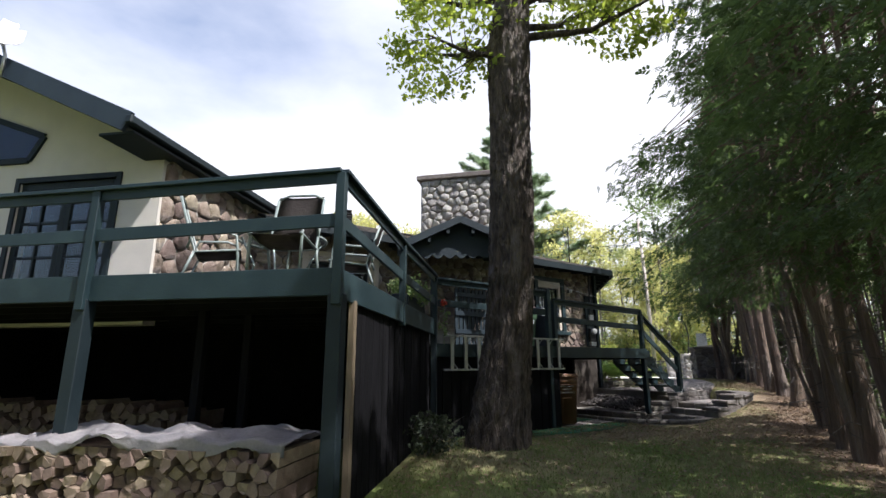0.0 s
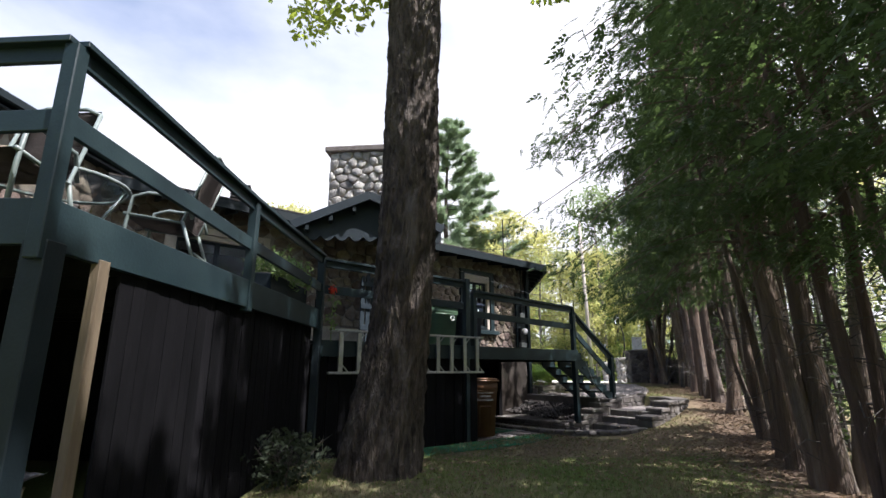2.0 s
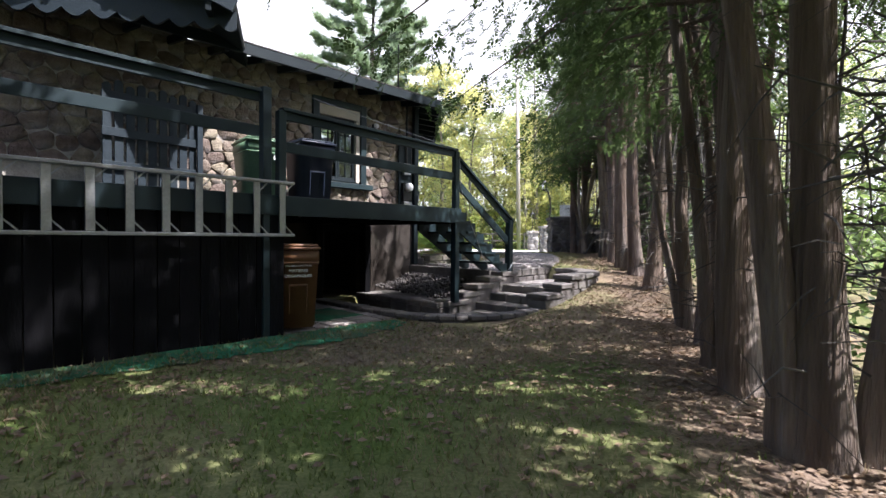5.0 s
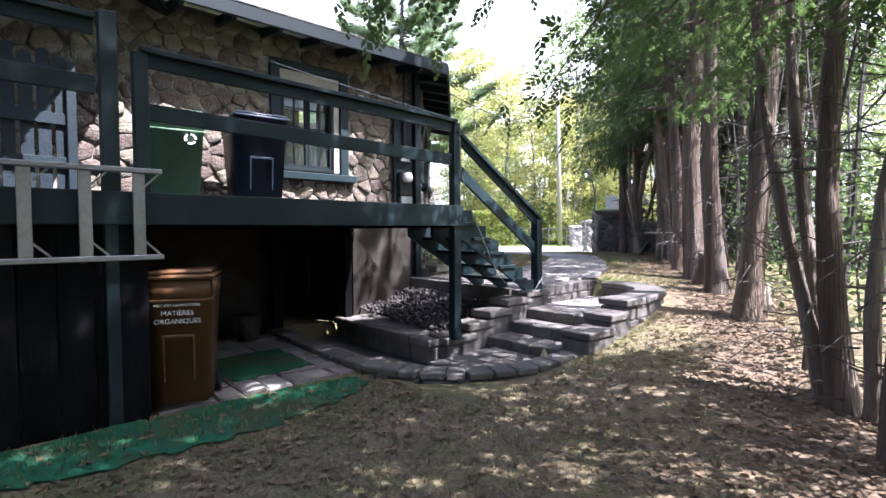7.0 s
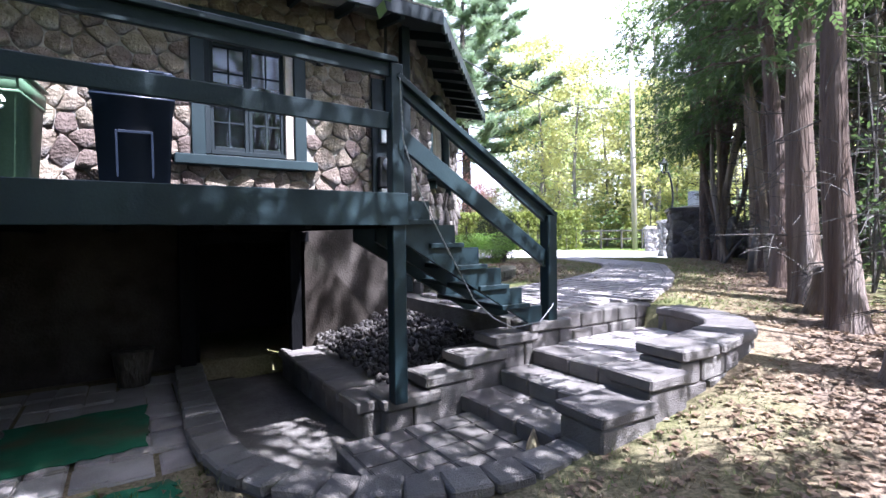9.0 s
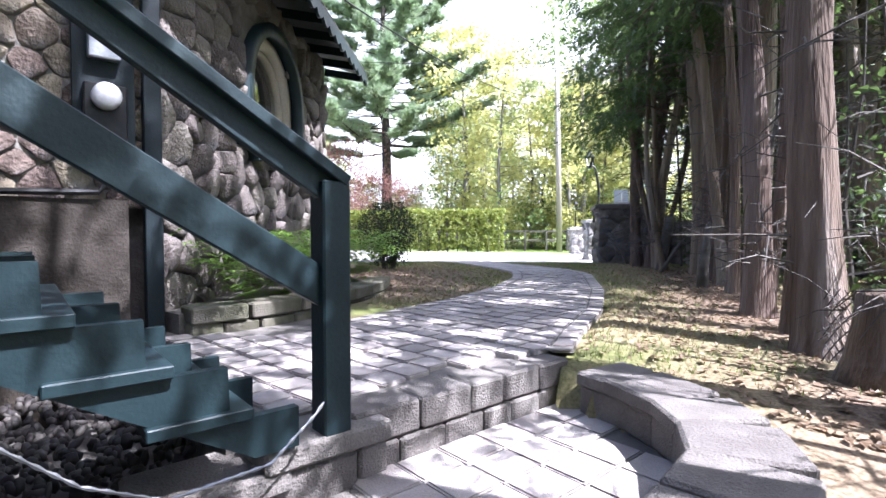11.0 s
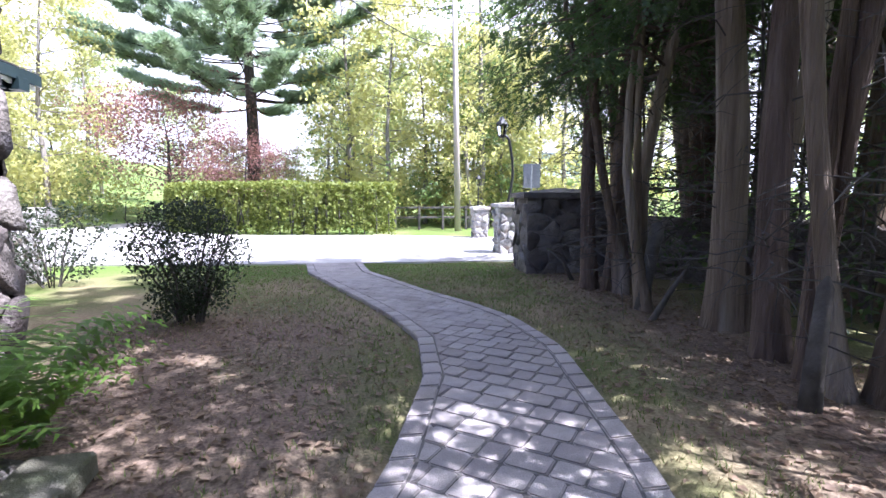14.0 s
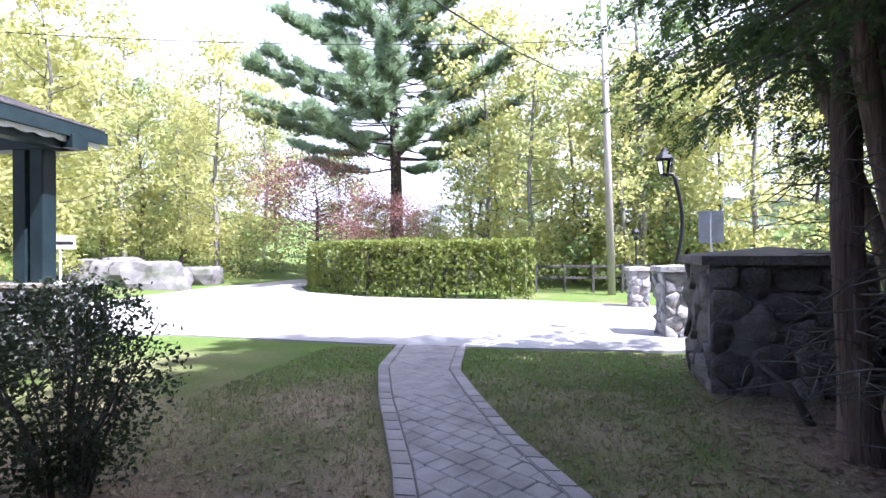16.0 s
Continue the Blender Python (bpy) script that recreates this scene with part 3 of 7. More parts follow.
def block_row(parent, pts, z0, z1, width, rng, length=0.3, material=M_CONC, name="block", overhang=0.0):
    """Retaining blocks along a line, each a bevelled stone-faced block."""
    k = 0
    acc = []
    for (ax, ay), (bx, by) in zip(pts, pts[1:]):
        steps = max(1, int(math.hypot(bx - ax, by - ay) / 0.03))
        acc += [(ax + (bx - ax) * i / steps, ay + (by - ay) * i / steps) for i in range(steps)]
    acc.append(pts[-1])
    i = 0
    per = max(2, int(length / 0.03))
    while i < len(acc) - 2:
        j = min(len(acc) - 1, i + per + rng.randint(-2, 2))
        if len(acc) - 1 - j < per // 2:
            j = len(acc) - 1
        (ax, ay), (bx, by) = acc[i], acc[j]
        d = math.hypot(bx - ax, by - ay)
        if d > 0.03:
            dz = rng.uniform(-0.004, 0.004)
            bm = boxm(0.004, d - 0.004, -width / 2 - overhang + rng.uniform(-0.008, 0.008), width / 2 + overhang + rng.uniform(-0.008, 0.008), z0 + 0.003, z1 + dz, None, 0.014)
            for v in bm.verts:
                v.co += Vector((noise.noise(v.co * 9 + Vector((k, 0, i))), noise.noise(v.co * 9 + Vector((0, k + i, 4))), 0)) * 0.008
            ob = part(name, bm, material, parent)
            ob.matrix_local = pose(ax, ay, 0, 0, 0, math.degrees(math.atan2(by - ay, bx - ax)))
        i = j
        k += 1


def arc(cx, cy, r, a0, a1, steps):
    return [(cx + r * math.cos(radians(a0 + (a1 - a0) * i / steps)), cy + r * math.sin(radians(a0 + (a1 - a0) * i / steps))) for i in range(steps + 1)]


def garden_steps():
    rng = random.Random(9)
    st = thing("garden_steps", "grey concrete block garden steps with curved side walls", "steps")
    st.matrix_world = HOUSE
    # treads: front edge, z, with long blocks along N
    for u0, u1, z in ((0.60, 1.06, 0.35), (1.04, 1.45, 0.485), (1.43, 1.75, 0.62)):
        bm = boxm(u0 + 0.10, u1 + 0.1, -1.05, 0.05, z - 0.16, z - 0.02, None, 0.0)
        part("tread_bed", bm, M_CONC, st)
        block_row(st, [(u0 + 0.15, -1.04), (u0 + 0.15, 0.04)], z - 0.15, z, 0.31, rng, 0.36, name="tread_block")
        block_row(st, [(u0 + 0.38, -1.04), (u0 + 0.38, 0.04)], z - 0.15, z - 0.004, 0.16, rng, 0.30, name="tread_block")
    # lower apron and upper landing
    part("apron", boxm(-0.55, 0.66, -1.28, -0.12, 0.12, 0.215, None, 0.004), M_SAND, st)
    part("landing_bed", prism([(1.6, -1.05), (2.6, -1.05), (3.1, -0.7), (3.3, 0.12), (1.6, 0.12)], 0.3, 0.605), M_SAND, st)
    for i in range(5):
        for j in range(5):
            u, n = -0.5 + i * 0.245, -1.2 + j * 0.225
            if u < 0.6 and math.hypot(u - 0.15, n + 0.0) < 1.32:
                part("flagstone", prism([(u, n), (u + .235, n), (u + .235, n + .215), (u, n + .215)], 0.2, 0.232 + rng.uniform(-.003, .003), None, 0.008), M_CONC, st)
    for i in range(6):
        for j in range(5):
            u, n = 1.76 + i * 0.245, -1.02 + j * 0.225
            if not (u > 2.4 and n < -0.9) and not (u > 2.9 and n < -0.55):
                part("flagstone", prism([(u, n), (u + .235, n), (u + .235, n + .215), (u, n + .215)], 0.56, 0.622 + rng.uniform(-.003, .003), None, 0.008), M_PAVER, st)
    # stepped right side wall, then the ring round the landing
    for u0, u1, top in ((0.62, 1.12, 0.60), (1.10, 1.48, 0.74)):
        block_row(st, [(u0, -1.24), (u1, -1.27)], 0.2, top - 0.09, 0.36, rng, 0.5)
        block_row(st, [(u0 - 0.03, -1.24), (u1, -1.27)], top - 0.085, top, 0.36, rng, 0.55, overhang=0.02, name="cap_block")
    ring = [(1.46, -1.22), (1.85, -1.25), (2.3, -1.18)] + [(2.28 + 1.06 * math.cos(radians(a)), -0.10 + 1.10 * math.sin(radians(a))) for a in range(-80, 8, 8)]
    for z0, z1 in ((0.2, 0.42), (0.42, 0.61), (0.61, 0.78)):
        block_row(st, ring, z0, z1, 0.34, rng, 0.27)
    block_row(st, ring, 0.785, 0.87, 0.36, rng, 0.36, overhang=0.025, name="cap_block")
    # terrace edge above the landing
    edge = [(1.80, 0.22), (3.32, 0.22)]
    block_row(st, edge, 0.45, 0.72, 0.24, rng, 0.26)
    block_row(st, edge, 0.725, TERR_Z + 0.008, 0.25, rng, 0.30, name="cap_block")
    # stepped piers beside the treads under the stair
    for u0, u1, top in ((-0.08, 0.42, 0.42), (0.30, 0.75, 0.54), (0.66, 1.12, 0.66), (1.02, 1.5, 0.78), (1.42, 1.95, 0.86)):
        block_row(st, [(u0, 0.2), (u1, 0.2)], top - 0.4, top - 0.10, 0.30, rng, 0.3)
        block_row(st, [(u0 - .03, 0.2), (u1, 0.2)], top - 0.095, top, 0.36, rng, 0.5, name="cap_block")
    return st


def basement_pit():
    """The sunken way to the cellar door, its kerb and the pebble bed."""
    rng = random.Random(21)
    pit = thing("sunken_entry", "curved grey block kerb around the sunken cellar entry", "retaining wall")
    pit.matrix_world = HOUSE
    kerb = [(-1.22, 2.4), (-1.27, 1.2), (-1.30, 0.3), (-1.24, -0.2), (-1.05, -0.62), (-0.70, -0.98), (-0.25, -1.20), (0.25, -1.27), (0.72, -1.20)]
    block_row(pit, kerb, 0.05, 0.29, 0.22, rng, 0.24)
    block_row(pit, kerb, 0.295, 0.37, 0.25, rng, 0.21, name="cap_block")
    inner = [(-0.10, 0.15), (-0.12, 1.0), (-0.12, 2.4)]
    block_row(pit, inner, -0.05, 0.30, 0.26, rng, 0.36)
    block_row(pit, inner, 0.305, 0.40, 0.36, rng, 0.40, name="cap_block")
    part("pit_floor", prism([(-1.2, 2.6), (-1.2, 0.2), (-0.9, -0.6), (-0.2, -1.05), (-0.1, 0.2), (-0.1, 2.6)], -0.02, 0.09), M_SAND, pit)
    bed = bmesh.new()
    for i in range(1100):
        u, n = rng.uniform(0.08, 1.45), rng.uniform(0.38, 2.5)
        z = 0.40 + 0.25 * (u / 1.5) + 0.1 * (n / 2.5)
        m = pose(u, n, z, rng.uniform(0, 90), rng.uniform(0, 90), rng.uniform(0, 360)) @ Matrix.Diagonal((rng.uniform(.022, .05), rng.uniform(.02, .04), rng.uniform(.012, .03), 1))
        bmesh.ops.create_icosphere(bed, subdivisions=1, radius=1, matrix=m)
    peb = part("pebble_bed", bed, M_PEBBLE, pit, "loose grey river pebbles", True)
    tagged(peb, "", "", "", "stuff")
    part("pebble_slope", prism([(0.02, 0.36), (1.6, 0.36), (1.6, 2.6), (0.02, 2.6)], 0.0, 0.40), M_SAND, pit)
    return pit


def patio():
    rng = random.Random(33)
    pt = thing("patio", "rough flagstone strip with worn edges under the deck", "patio")
    pt.matrix_world = HOUSE
    for i in range(9):
        for j in range(7):
            u, n = -3.15 + i * 0.22, -0.02 + j * 0.34
            du = rng.uniform(-0.03, 0.03)
            part("flagstone", prism([(u + du, n + rng.uniform(0, .03)), (u + .21, n + rng.uniform(0, .03)), (u + .21, n + .32), (u + du, n + .32)], 0.2, 0.305 + rng.uniform(-.01, .01), None, 0.012), M_PAVER, pt)
    for label, poly in (("long strip of green artificial turf on the lawn", [(-6.4, -0.50), (-5.2, -0.60), (-4.3, -0.68), (-3.4, -0.80), (-2.6, -0.82), (-1.95, -0.68), (-1.5, -0.45), (-1.55, -0.12), (-2.4, -0.10), (-3.3, -0.09), (-6.4, -0.03)]), ("small green artificial turf mat on the flagstones", [(-2.45, 0.35), (-1.65, 0.42), (-1.62, 1.35), (-2.5, 1.3)])):
        bm = bmesh.new()
        cx, cy = sum(p[0] for p in poly) / len(poly), sum(p[1] for p in poly) / len(poly)
        fine = []
        for a, b in zip(poly, poly[1:] + poly[:1]):
            for s in np.linspace(0, 1, 12)[:-1]:
                w = 0.055 if "mat" not in label else 0.02
                fine.append((a[0] + (b[0] - a[0]) * s + rng.uniform(-w, w), a[1] + (b[1] - a[1]) * s + rng.uniform(-w, w)))
        zs = 0.318 if "mat" in label else None
        top = [bm.verts.new((a, b, zs or ground_z(*un(a, b).xy) + 0.014)) for a, b in fine]
        f = bm.faces.new(top)
        r = bmesh.ops.extrude_face_region(bm, geom=[f])
        for v in r["geom"]:
            if isinstance(v, bmesh.types.BMVert):
                v.co.z += 0.006
        bmesh.ops.triangulate(bm, faces=bm.faces[:])
        ob = part("turf_mat", bm, M_TURF, None)
        ob.matrix_world = HOUSE
        tagged(ob, label, "mat")


# ---- decks ----
DECK1_Z, DECK2_Z = 2.50, 1.99


def rail_run(deck, posts, tops, foot, heights, w=0.09, skip=()):
    """Posts with flat top rails and a lower board between them."""
    for (x, y), top in zip(posts, tops):
        if (x, y) in skip:
            continue
        part("post", boxm(-w / 2, w / 2, -w / 2, w / 2, foot, top, Matrix.Translation((x, y, 0)), 0.006), M_TEAL, deck)
    for i in range(len(posts) - 1):
        (ax, ay), (bx, by) = posts[i], posts[i + 1]
        part("handrail", beam((ax, ay, tops[i] + 0.02), (bx, by, tops[i + 1] + 0.02), 0.13, 0.04), M_TEAL, deck)
        part("upper_board", beam((ax, ay, tops[i] - 0.05), (bx, by, tops[i + 1] - 0.05), 0.035, 0.10), M_TEAL, deck)
        for hgt in heights:
            part("lower_board", beam((ax, ay, tops[i] - hgt), (bx, by, tops[i + 1] - hgt), 0.035, 0.13), M_TEAL, deck)


def upper_deck():
    d = thing("upper_deck", "dark teal painted timber deck with board railing on posts", "deck")
    x0, x1, y0 = -14.0, -1.65, 4.25
    rail_run(d, [(-7.4, y0), (-4.3, y0), (x1, y0)], [3.36, 3.38, 3.42], 2.15, (0.47,))
    rail_run(d, [(x1, y0), (x1, 6.75), (-1.6, 9.1)], [3.42, 3.32, 3.24], 2.15, (0.47,), skip=[(x1, y0)])
    part("fascia", boxm(x0, x1 - 0.03, y0 + 0.02, y0 + 0.065, 2.24, 2.50, None), M_TEAL, d)
    part("fascia", beam((x1 - 0.02, y0, 2.36), (-1.62, 9.15, 2.30), 0.045, 0.28), M_TEAL, d)
    for i in range(24):
        y = y0 + 0.09 + i * 0.205
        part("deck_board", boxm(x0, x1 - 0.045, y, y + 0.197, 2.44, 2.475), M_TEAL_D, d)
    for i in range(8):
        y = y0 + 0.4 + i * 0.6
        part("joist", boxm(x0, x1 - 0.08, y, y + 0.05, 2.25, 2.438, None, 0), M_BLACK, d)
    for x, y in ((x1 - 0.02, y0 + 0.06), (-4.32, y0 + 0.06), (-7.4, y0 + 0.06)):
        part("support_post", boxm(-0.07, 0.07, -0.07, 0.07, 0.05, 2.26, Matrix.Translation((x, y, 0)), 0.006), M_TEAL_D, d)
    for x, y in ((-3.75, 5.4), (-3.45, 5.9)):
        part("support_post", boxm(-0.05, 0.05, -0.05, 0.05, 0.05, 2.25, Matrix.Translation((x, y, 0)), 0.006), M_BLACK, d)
    part("bare_post", boxm(-0.03, 0.03, -0.045, 0.045, 0.05, 2.24, Matrix.Translation((-1.66, 4.72, 0)), 0.004), M_LUMBER, d, "unpainted lumber post")
    y = 4.95
    rng = random.Random(5)
    while y < 9.05:                              # boarded skirt along the lawn
        part("skirt_board", boxm(-0.012, 0.012, 0, 0.135, 0.16 + rng.uniform(-.02, .01), 2.2, Matrix.Translation((-1.70 + rng.uniform(-.006, .006), y, 0)), 0.003), M_BLACK, d)
        y += 0.142
    part("corner_board", boxm(-0.05, 0.05, -0.05, 0.05, 0.1, 2.6, Matrix.Translation((-1.62, 9.12, 0)), 0.004), M_TEAL_D, d)
    return d


def side_deck():
    d = thing("side_deck", "dark teal painted raised side deck with railing and open stair", "deck")
    d.matrix_world = HOUSE
    rail_run(d, [(-6.48, 0), (-3.5, 0)], [3.22, 3.20], 1.7, (0.45,), 0.10, skip=[(-3.5, 0)])
    part("post", boxm(-0.055, 0.055, -0.055, 0.055, 0.24, 3.28, Matrix.Translation((-3.42, 0, 0)), 0.006), M_TEAL, d)
    rail_run(d, [(-3.22, 0), (0, 0)], [3.04, 2.97], 1.76, (0.43,), 0.10)
    part("fascia", boxm(-6.5, 0.06, -0.085, -0.03, 1.76, 2.0, None), M_TEAL, d)
    part("fascia", boxm(0.02, 0.065, -0.02, 2.6, 1.76, 1.985, None), M_TEAL, d)
    for i in range(18):
        n = -0.02 + i * 0.148
        part("deck_board", boxm(-6.6, 0.015, n, n + 0.14, 1.955, 1.99), M_TEAL_D, d)
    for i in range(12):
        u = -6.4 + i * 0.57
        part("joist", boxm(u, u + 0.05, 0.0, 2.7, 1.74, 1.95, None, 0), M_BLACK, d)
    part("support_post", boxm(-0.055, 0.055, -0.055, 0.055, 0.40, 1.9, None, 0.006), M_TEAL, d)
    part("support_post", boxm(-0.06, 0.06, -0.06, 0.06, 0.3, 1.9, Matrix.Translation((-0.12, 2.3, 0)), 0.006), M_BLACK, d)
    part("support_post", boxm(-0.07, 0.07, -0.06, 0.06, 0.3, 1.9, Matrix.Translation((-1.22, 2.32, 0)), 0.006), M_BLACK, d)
    rng = random.Random(6)
    u = -6.5
    while u < -3.4:
        part("skirt_board", boxm(0, 0.20, -0.012, 0.012, 0.22 + rng.uniform(-.02, .02), 1.78, Matrix.Translation((u, rng.uniform(-.006, .006), 0)), 0.003), M_BLACK, d)
        u += 0.212
    part("corner_board", boxm(-0.09, 0.09, -0.06, 0.06, 0.24, 1.78, Matrix.Translation((-3.3, 0, 0)), 0.004), M_BLACK, d)
    # open stair down to the terrace
    top, low, run = DECK2_Z, TERR_Z, 1.45
    n_r = 6
    for sn in (0.02, 0.5, 0.98):
        bm = bmesh.new()
        pts = [(0.06, top - 0.04)]
        for k in range(1, n_r):
            z = top - 0.04 - k * (top - low) / n_r
            pts += [(0.06 + (k - 0.0) * run / n_r - run / n_r + 0.235, pts[-1][1]), (0.06 + (k) * run / n_r, z)]
        pts += [(0.06 + run, pts[-1][1]), (0.06 + run, low), (0.06 + run - 0.16, low), (0.06, top - 0.36)]
        a = [bm.verts.new((u_, sn - 0.02, z)) for u_, z in pts]
        b = [bm.verts.new((u_, sn + 0.02, z)) for u_, z in pts]
        bm.faces.new(a[::-1])
        bm.faces.new(b)
        for i in range(len(pts)):
            bm.faces.new((a[i], a[(i + 1) % len(pts)], b[(i + 1) % len(pts)], b[i]))
        bmesh.ops.recalc_face_normals(bm, faces=bm.faces[:])
        part("stringer", bm, M_TEAL, d)
    for k in range(0, n_r):
        z = top - 0.04 - k * (top - low) / n_r
        u0 = 0.05 + (k - 1) * run / n_r + (0.0 if k else 0.18)
        part("tread", boxm(u0, 0.06 + k * run / n_r + 0.07 if k else u0 + .12, -0.03, 1.05, z + 0.002, z + 0.042), M_TEAL, d)
    part("newel", boxm(-0.06, 0.06, -0.06, 0.06, TERR_Z - 0.03, 1.86, Matrix.Translation((1.69, 0.09, 0)), 0.008), M_TEAL, d)
    part("handrail", beam((0.0, 0, 2.88), (1.74, 0.09, 1.86), 0.13, 0.045), M_TEAL, d)
    part("stair_rail", beam((0.0, 0, 2.84), (1.68, 0.09, 1.82), 0.04, 0.10), M_TEAL, d)
    part("stair_rail", beam((0.0, 0.0, 2.46), (1.68, 0.09, 1.42), 0.04, 0.14), M_TEAL, d)
    return d


# ---- stone house ----
WALL_N, WALL_TOP = 2.75, 4.62


def wall_panel(bm, m, w, h, thick, hole=None):
    """A wall w x h in the frame m, with one opening through it."""
    if not hole:
        box(bm, 0, w, 0, h, -thick, 0, m)
        return
    a, b, c, d = hole
    for q in ((0, a, 0, h), (b, w, 0, h), (a, b, 0, c), (a, b, d, h)):
        if q[1] - q[0] > 1e-3 and q[3] - q[2] > 1e-3:
            box(bm, q[0], q[1], q[2], q[3], -thick, 0, m)


def window(parent_m, name, label, w, h, cols, rows, frame_mat=M_CREAM, sill=True, outer=M_TEAL):
    """A framed window with muntins and panes, its origin at the lower left of the opening, z out."""
    win = new(name)
    win.matrix_world = parent_m
    tagged(win, label, "window", "", "structure")
    for x0, x1, y0, y1 in ((-0.14, 0.0, -0.02, h + 0.12), (w, w + 0.14, -0.02, h + 0.12), (0, w, h, h + 0.12)):
        part("casing", boxm(x0 + .002, x1 - .002, y0, y1, -0.1, 0.075), outer, win)
    head = 0.20 if sill else 0.10
    for x0, x1, y0, y1, fm in ((0, 0.06, 0, h - head, M_TEAL_D if sill else frame_mat), (w - 0.10, w, 0, h - head, frame_mat), (0, w, h - head, h, frame_mat), (0.06, w - .10, 0, 0.05, M_TEAL_D if sill else frame_mat)):
        part("window_frame", boxm(x0 + .002, x1 - .002, y0 + .002, y1 - .002, -0.10, 0.03), fm, win)
    full, h = h, h - head + 0.10
    gw = (w - 0.16) / 2
    for s in range(2):
        x = 0.06 + s * gw
        for q in ((x, x + 0.045, 0.05, h - 0.1), (x + gw - 0.045, x + gw, 0.05, h - 0.1), (x + 0.045, x + gw - 0.045, 0.05, 0.1), (x + .045, x + gw - .045, h - .15, h - .1)):
            part("sash", boxm(q[0] + .002, q[1] - .002, q[2], q[3], -0.09, -0.03), M_TEAL_D, win)
        for k in range(1, cols):
            xx = x + 0.045 + k * (gw - 0.09) / cols
            part("muntin", boxm(xx - 0.008, xx + 0.008, 0.1, h - 0.15, -0.075, -0.045, None, 0), M_TEAL_D, win)
        for k in range(1, rows):
            yy = 0.1 + k * (h - 0.25) / rows
            part("muntin", boxm(x + 0.045, x + gw - 0.045, yy - 0.008, yy + 0.008, -0.078, -0.048, None, 0), M_TEAL_D, win)
        bm = boxm(x + 0.045, x + gw - 0.045, 0.1, h - 0.15, -0.062, -0.058, None, 0)
        part("pane", bm, M_GLASS, win)
    h = full
    if sill:
        part("window_sill", boxm(-0.32, w + 0.25, -0.14, -0.03, -0.05, 0.16, None, 0.01), M_TEAL, win)
    return win


def shingle_roof(name, label, pa, pb, pc, pd, rows, thick=0.05, along=26):
    """A roof slope pa-pb at the eave, pd-pc at the top, with overlapping shingle courses on a deck."""
    pa, pb, pc, pd = (Vector(p) for p in (pa, pb, pc, pd))
    up = (pb - pa).cross(pd - pa).normalized()
    bm = bmesh.new()
    lo = [bm.verts.new(p - up * thick) for p in (pa, pb, pc, pd)]
    hi = [bm.verts.new(p) for p in (pa, pb, pc, pd)]
    bm.faces.new(lo[::-1])
    bm.faces.new(hi)
    for i in range(4):
        bm.faces.new((lo[i], lo[(i + 1) % 4], hi[(i + 1) % 4], hi[i]))
    roof = setting(name, bm, M_TEAL_D, label, "roof")
    rng = random.Random(len(name))
    bm = bmesh.new()
    for r in range(rows):
        s0, s1 = r / rows, (r + 1.25) / rows
        a0, b0 = pa.lerp(pd, s0), pb.lerp(pc, s0)
        a1, b1 = pa.lerp(pd, min(1, s1)), pb.lerp(pc, min(1, s1))
        k = along
        cuts = [0] + sorted(min(1, max(0, (i + rng.uniform(-.2, .2) + 0.5 * (r % 2)) / k)) for i in range(1, k)) + [1]
        for c0, c1 in zip(cuts, cuts[1:]):
            if c1 - c0 < 0.004:
                continue
            q = [a0.lerp(b0, c0 + .0006), a0.lerp(b0, c1 - .0006), a1.lerp(b1, c1 - .0006), a1.lerp(b1, c0 + .0006)]
            vs = [bm.verts.new(q[0] + up * 0.022), bm.verts.new(q[1] + up * 0.022), bm.verts.new(q[2] + up * 0.006), bm.verts.new(q[3] + up * 0.006)]
            vb = [bm.verts.new(q[0] + up * 0.004), bm.verts.new(q[1] + up * 0.004)]
            bm.faces.new(vs)
            bm.faces.new((vb[0], vb[1], vs[1], vs[0]))
    sh = part("shingles", bm, M_SHINGLE, roof)
    tagged(sh, "", "", "", "stuff")
    return roof


def scallop_board(parent, a, b, depth, material, thick=0.04, wave=0.28):
    """A barge board whose lower edge is cut in waves."""
    a, b = Vector(a), Vector(b)
    d = b - a
    k = max(2, int(d.length / (wave / 8)))
    side = Vector((0, 0, 1)).cross(d).normalized() * thick / 2
    bm = bmesh.new()
    rows = []
    for i in range(k + 1):
        p = a.lerp(b, i / k)
        low = p - Vector((0, 0, depth * (0.62 + 0.38 * abs(math.sin(math.pi * i * d.length / k / wave)))))
        rows.append([bm.verts.new(q) for q in (p + side, p - side, low - side, low + side)])
    for r0, r1 in zip(rows, rows[1:]):
        for i in range(4):
            bm.faces.new((r0[i], r0[(i + 1) % 4], r1[(i + 1) % 4], r1[i]))
    bm.faces.new(rows[0][::-1])
    bm.faces.new(rows[-1])
    bmesh.ops.recalc_face_normals(bm, faces=bm.faces[:])
    return part("scalloped_board", bm, material, parent)


EAST_X = 2.30
CORNER_U = (EAST_X - (SX - UY * WALL_N)) / UX
CORNER = un(CORNER_U, WALL_N)


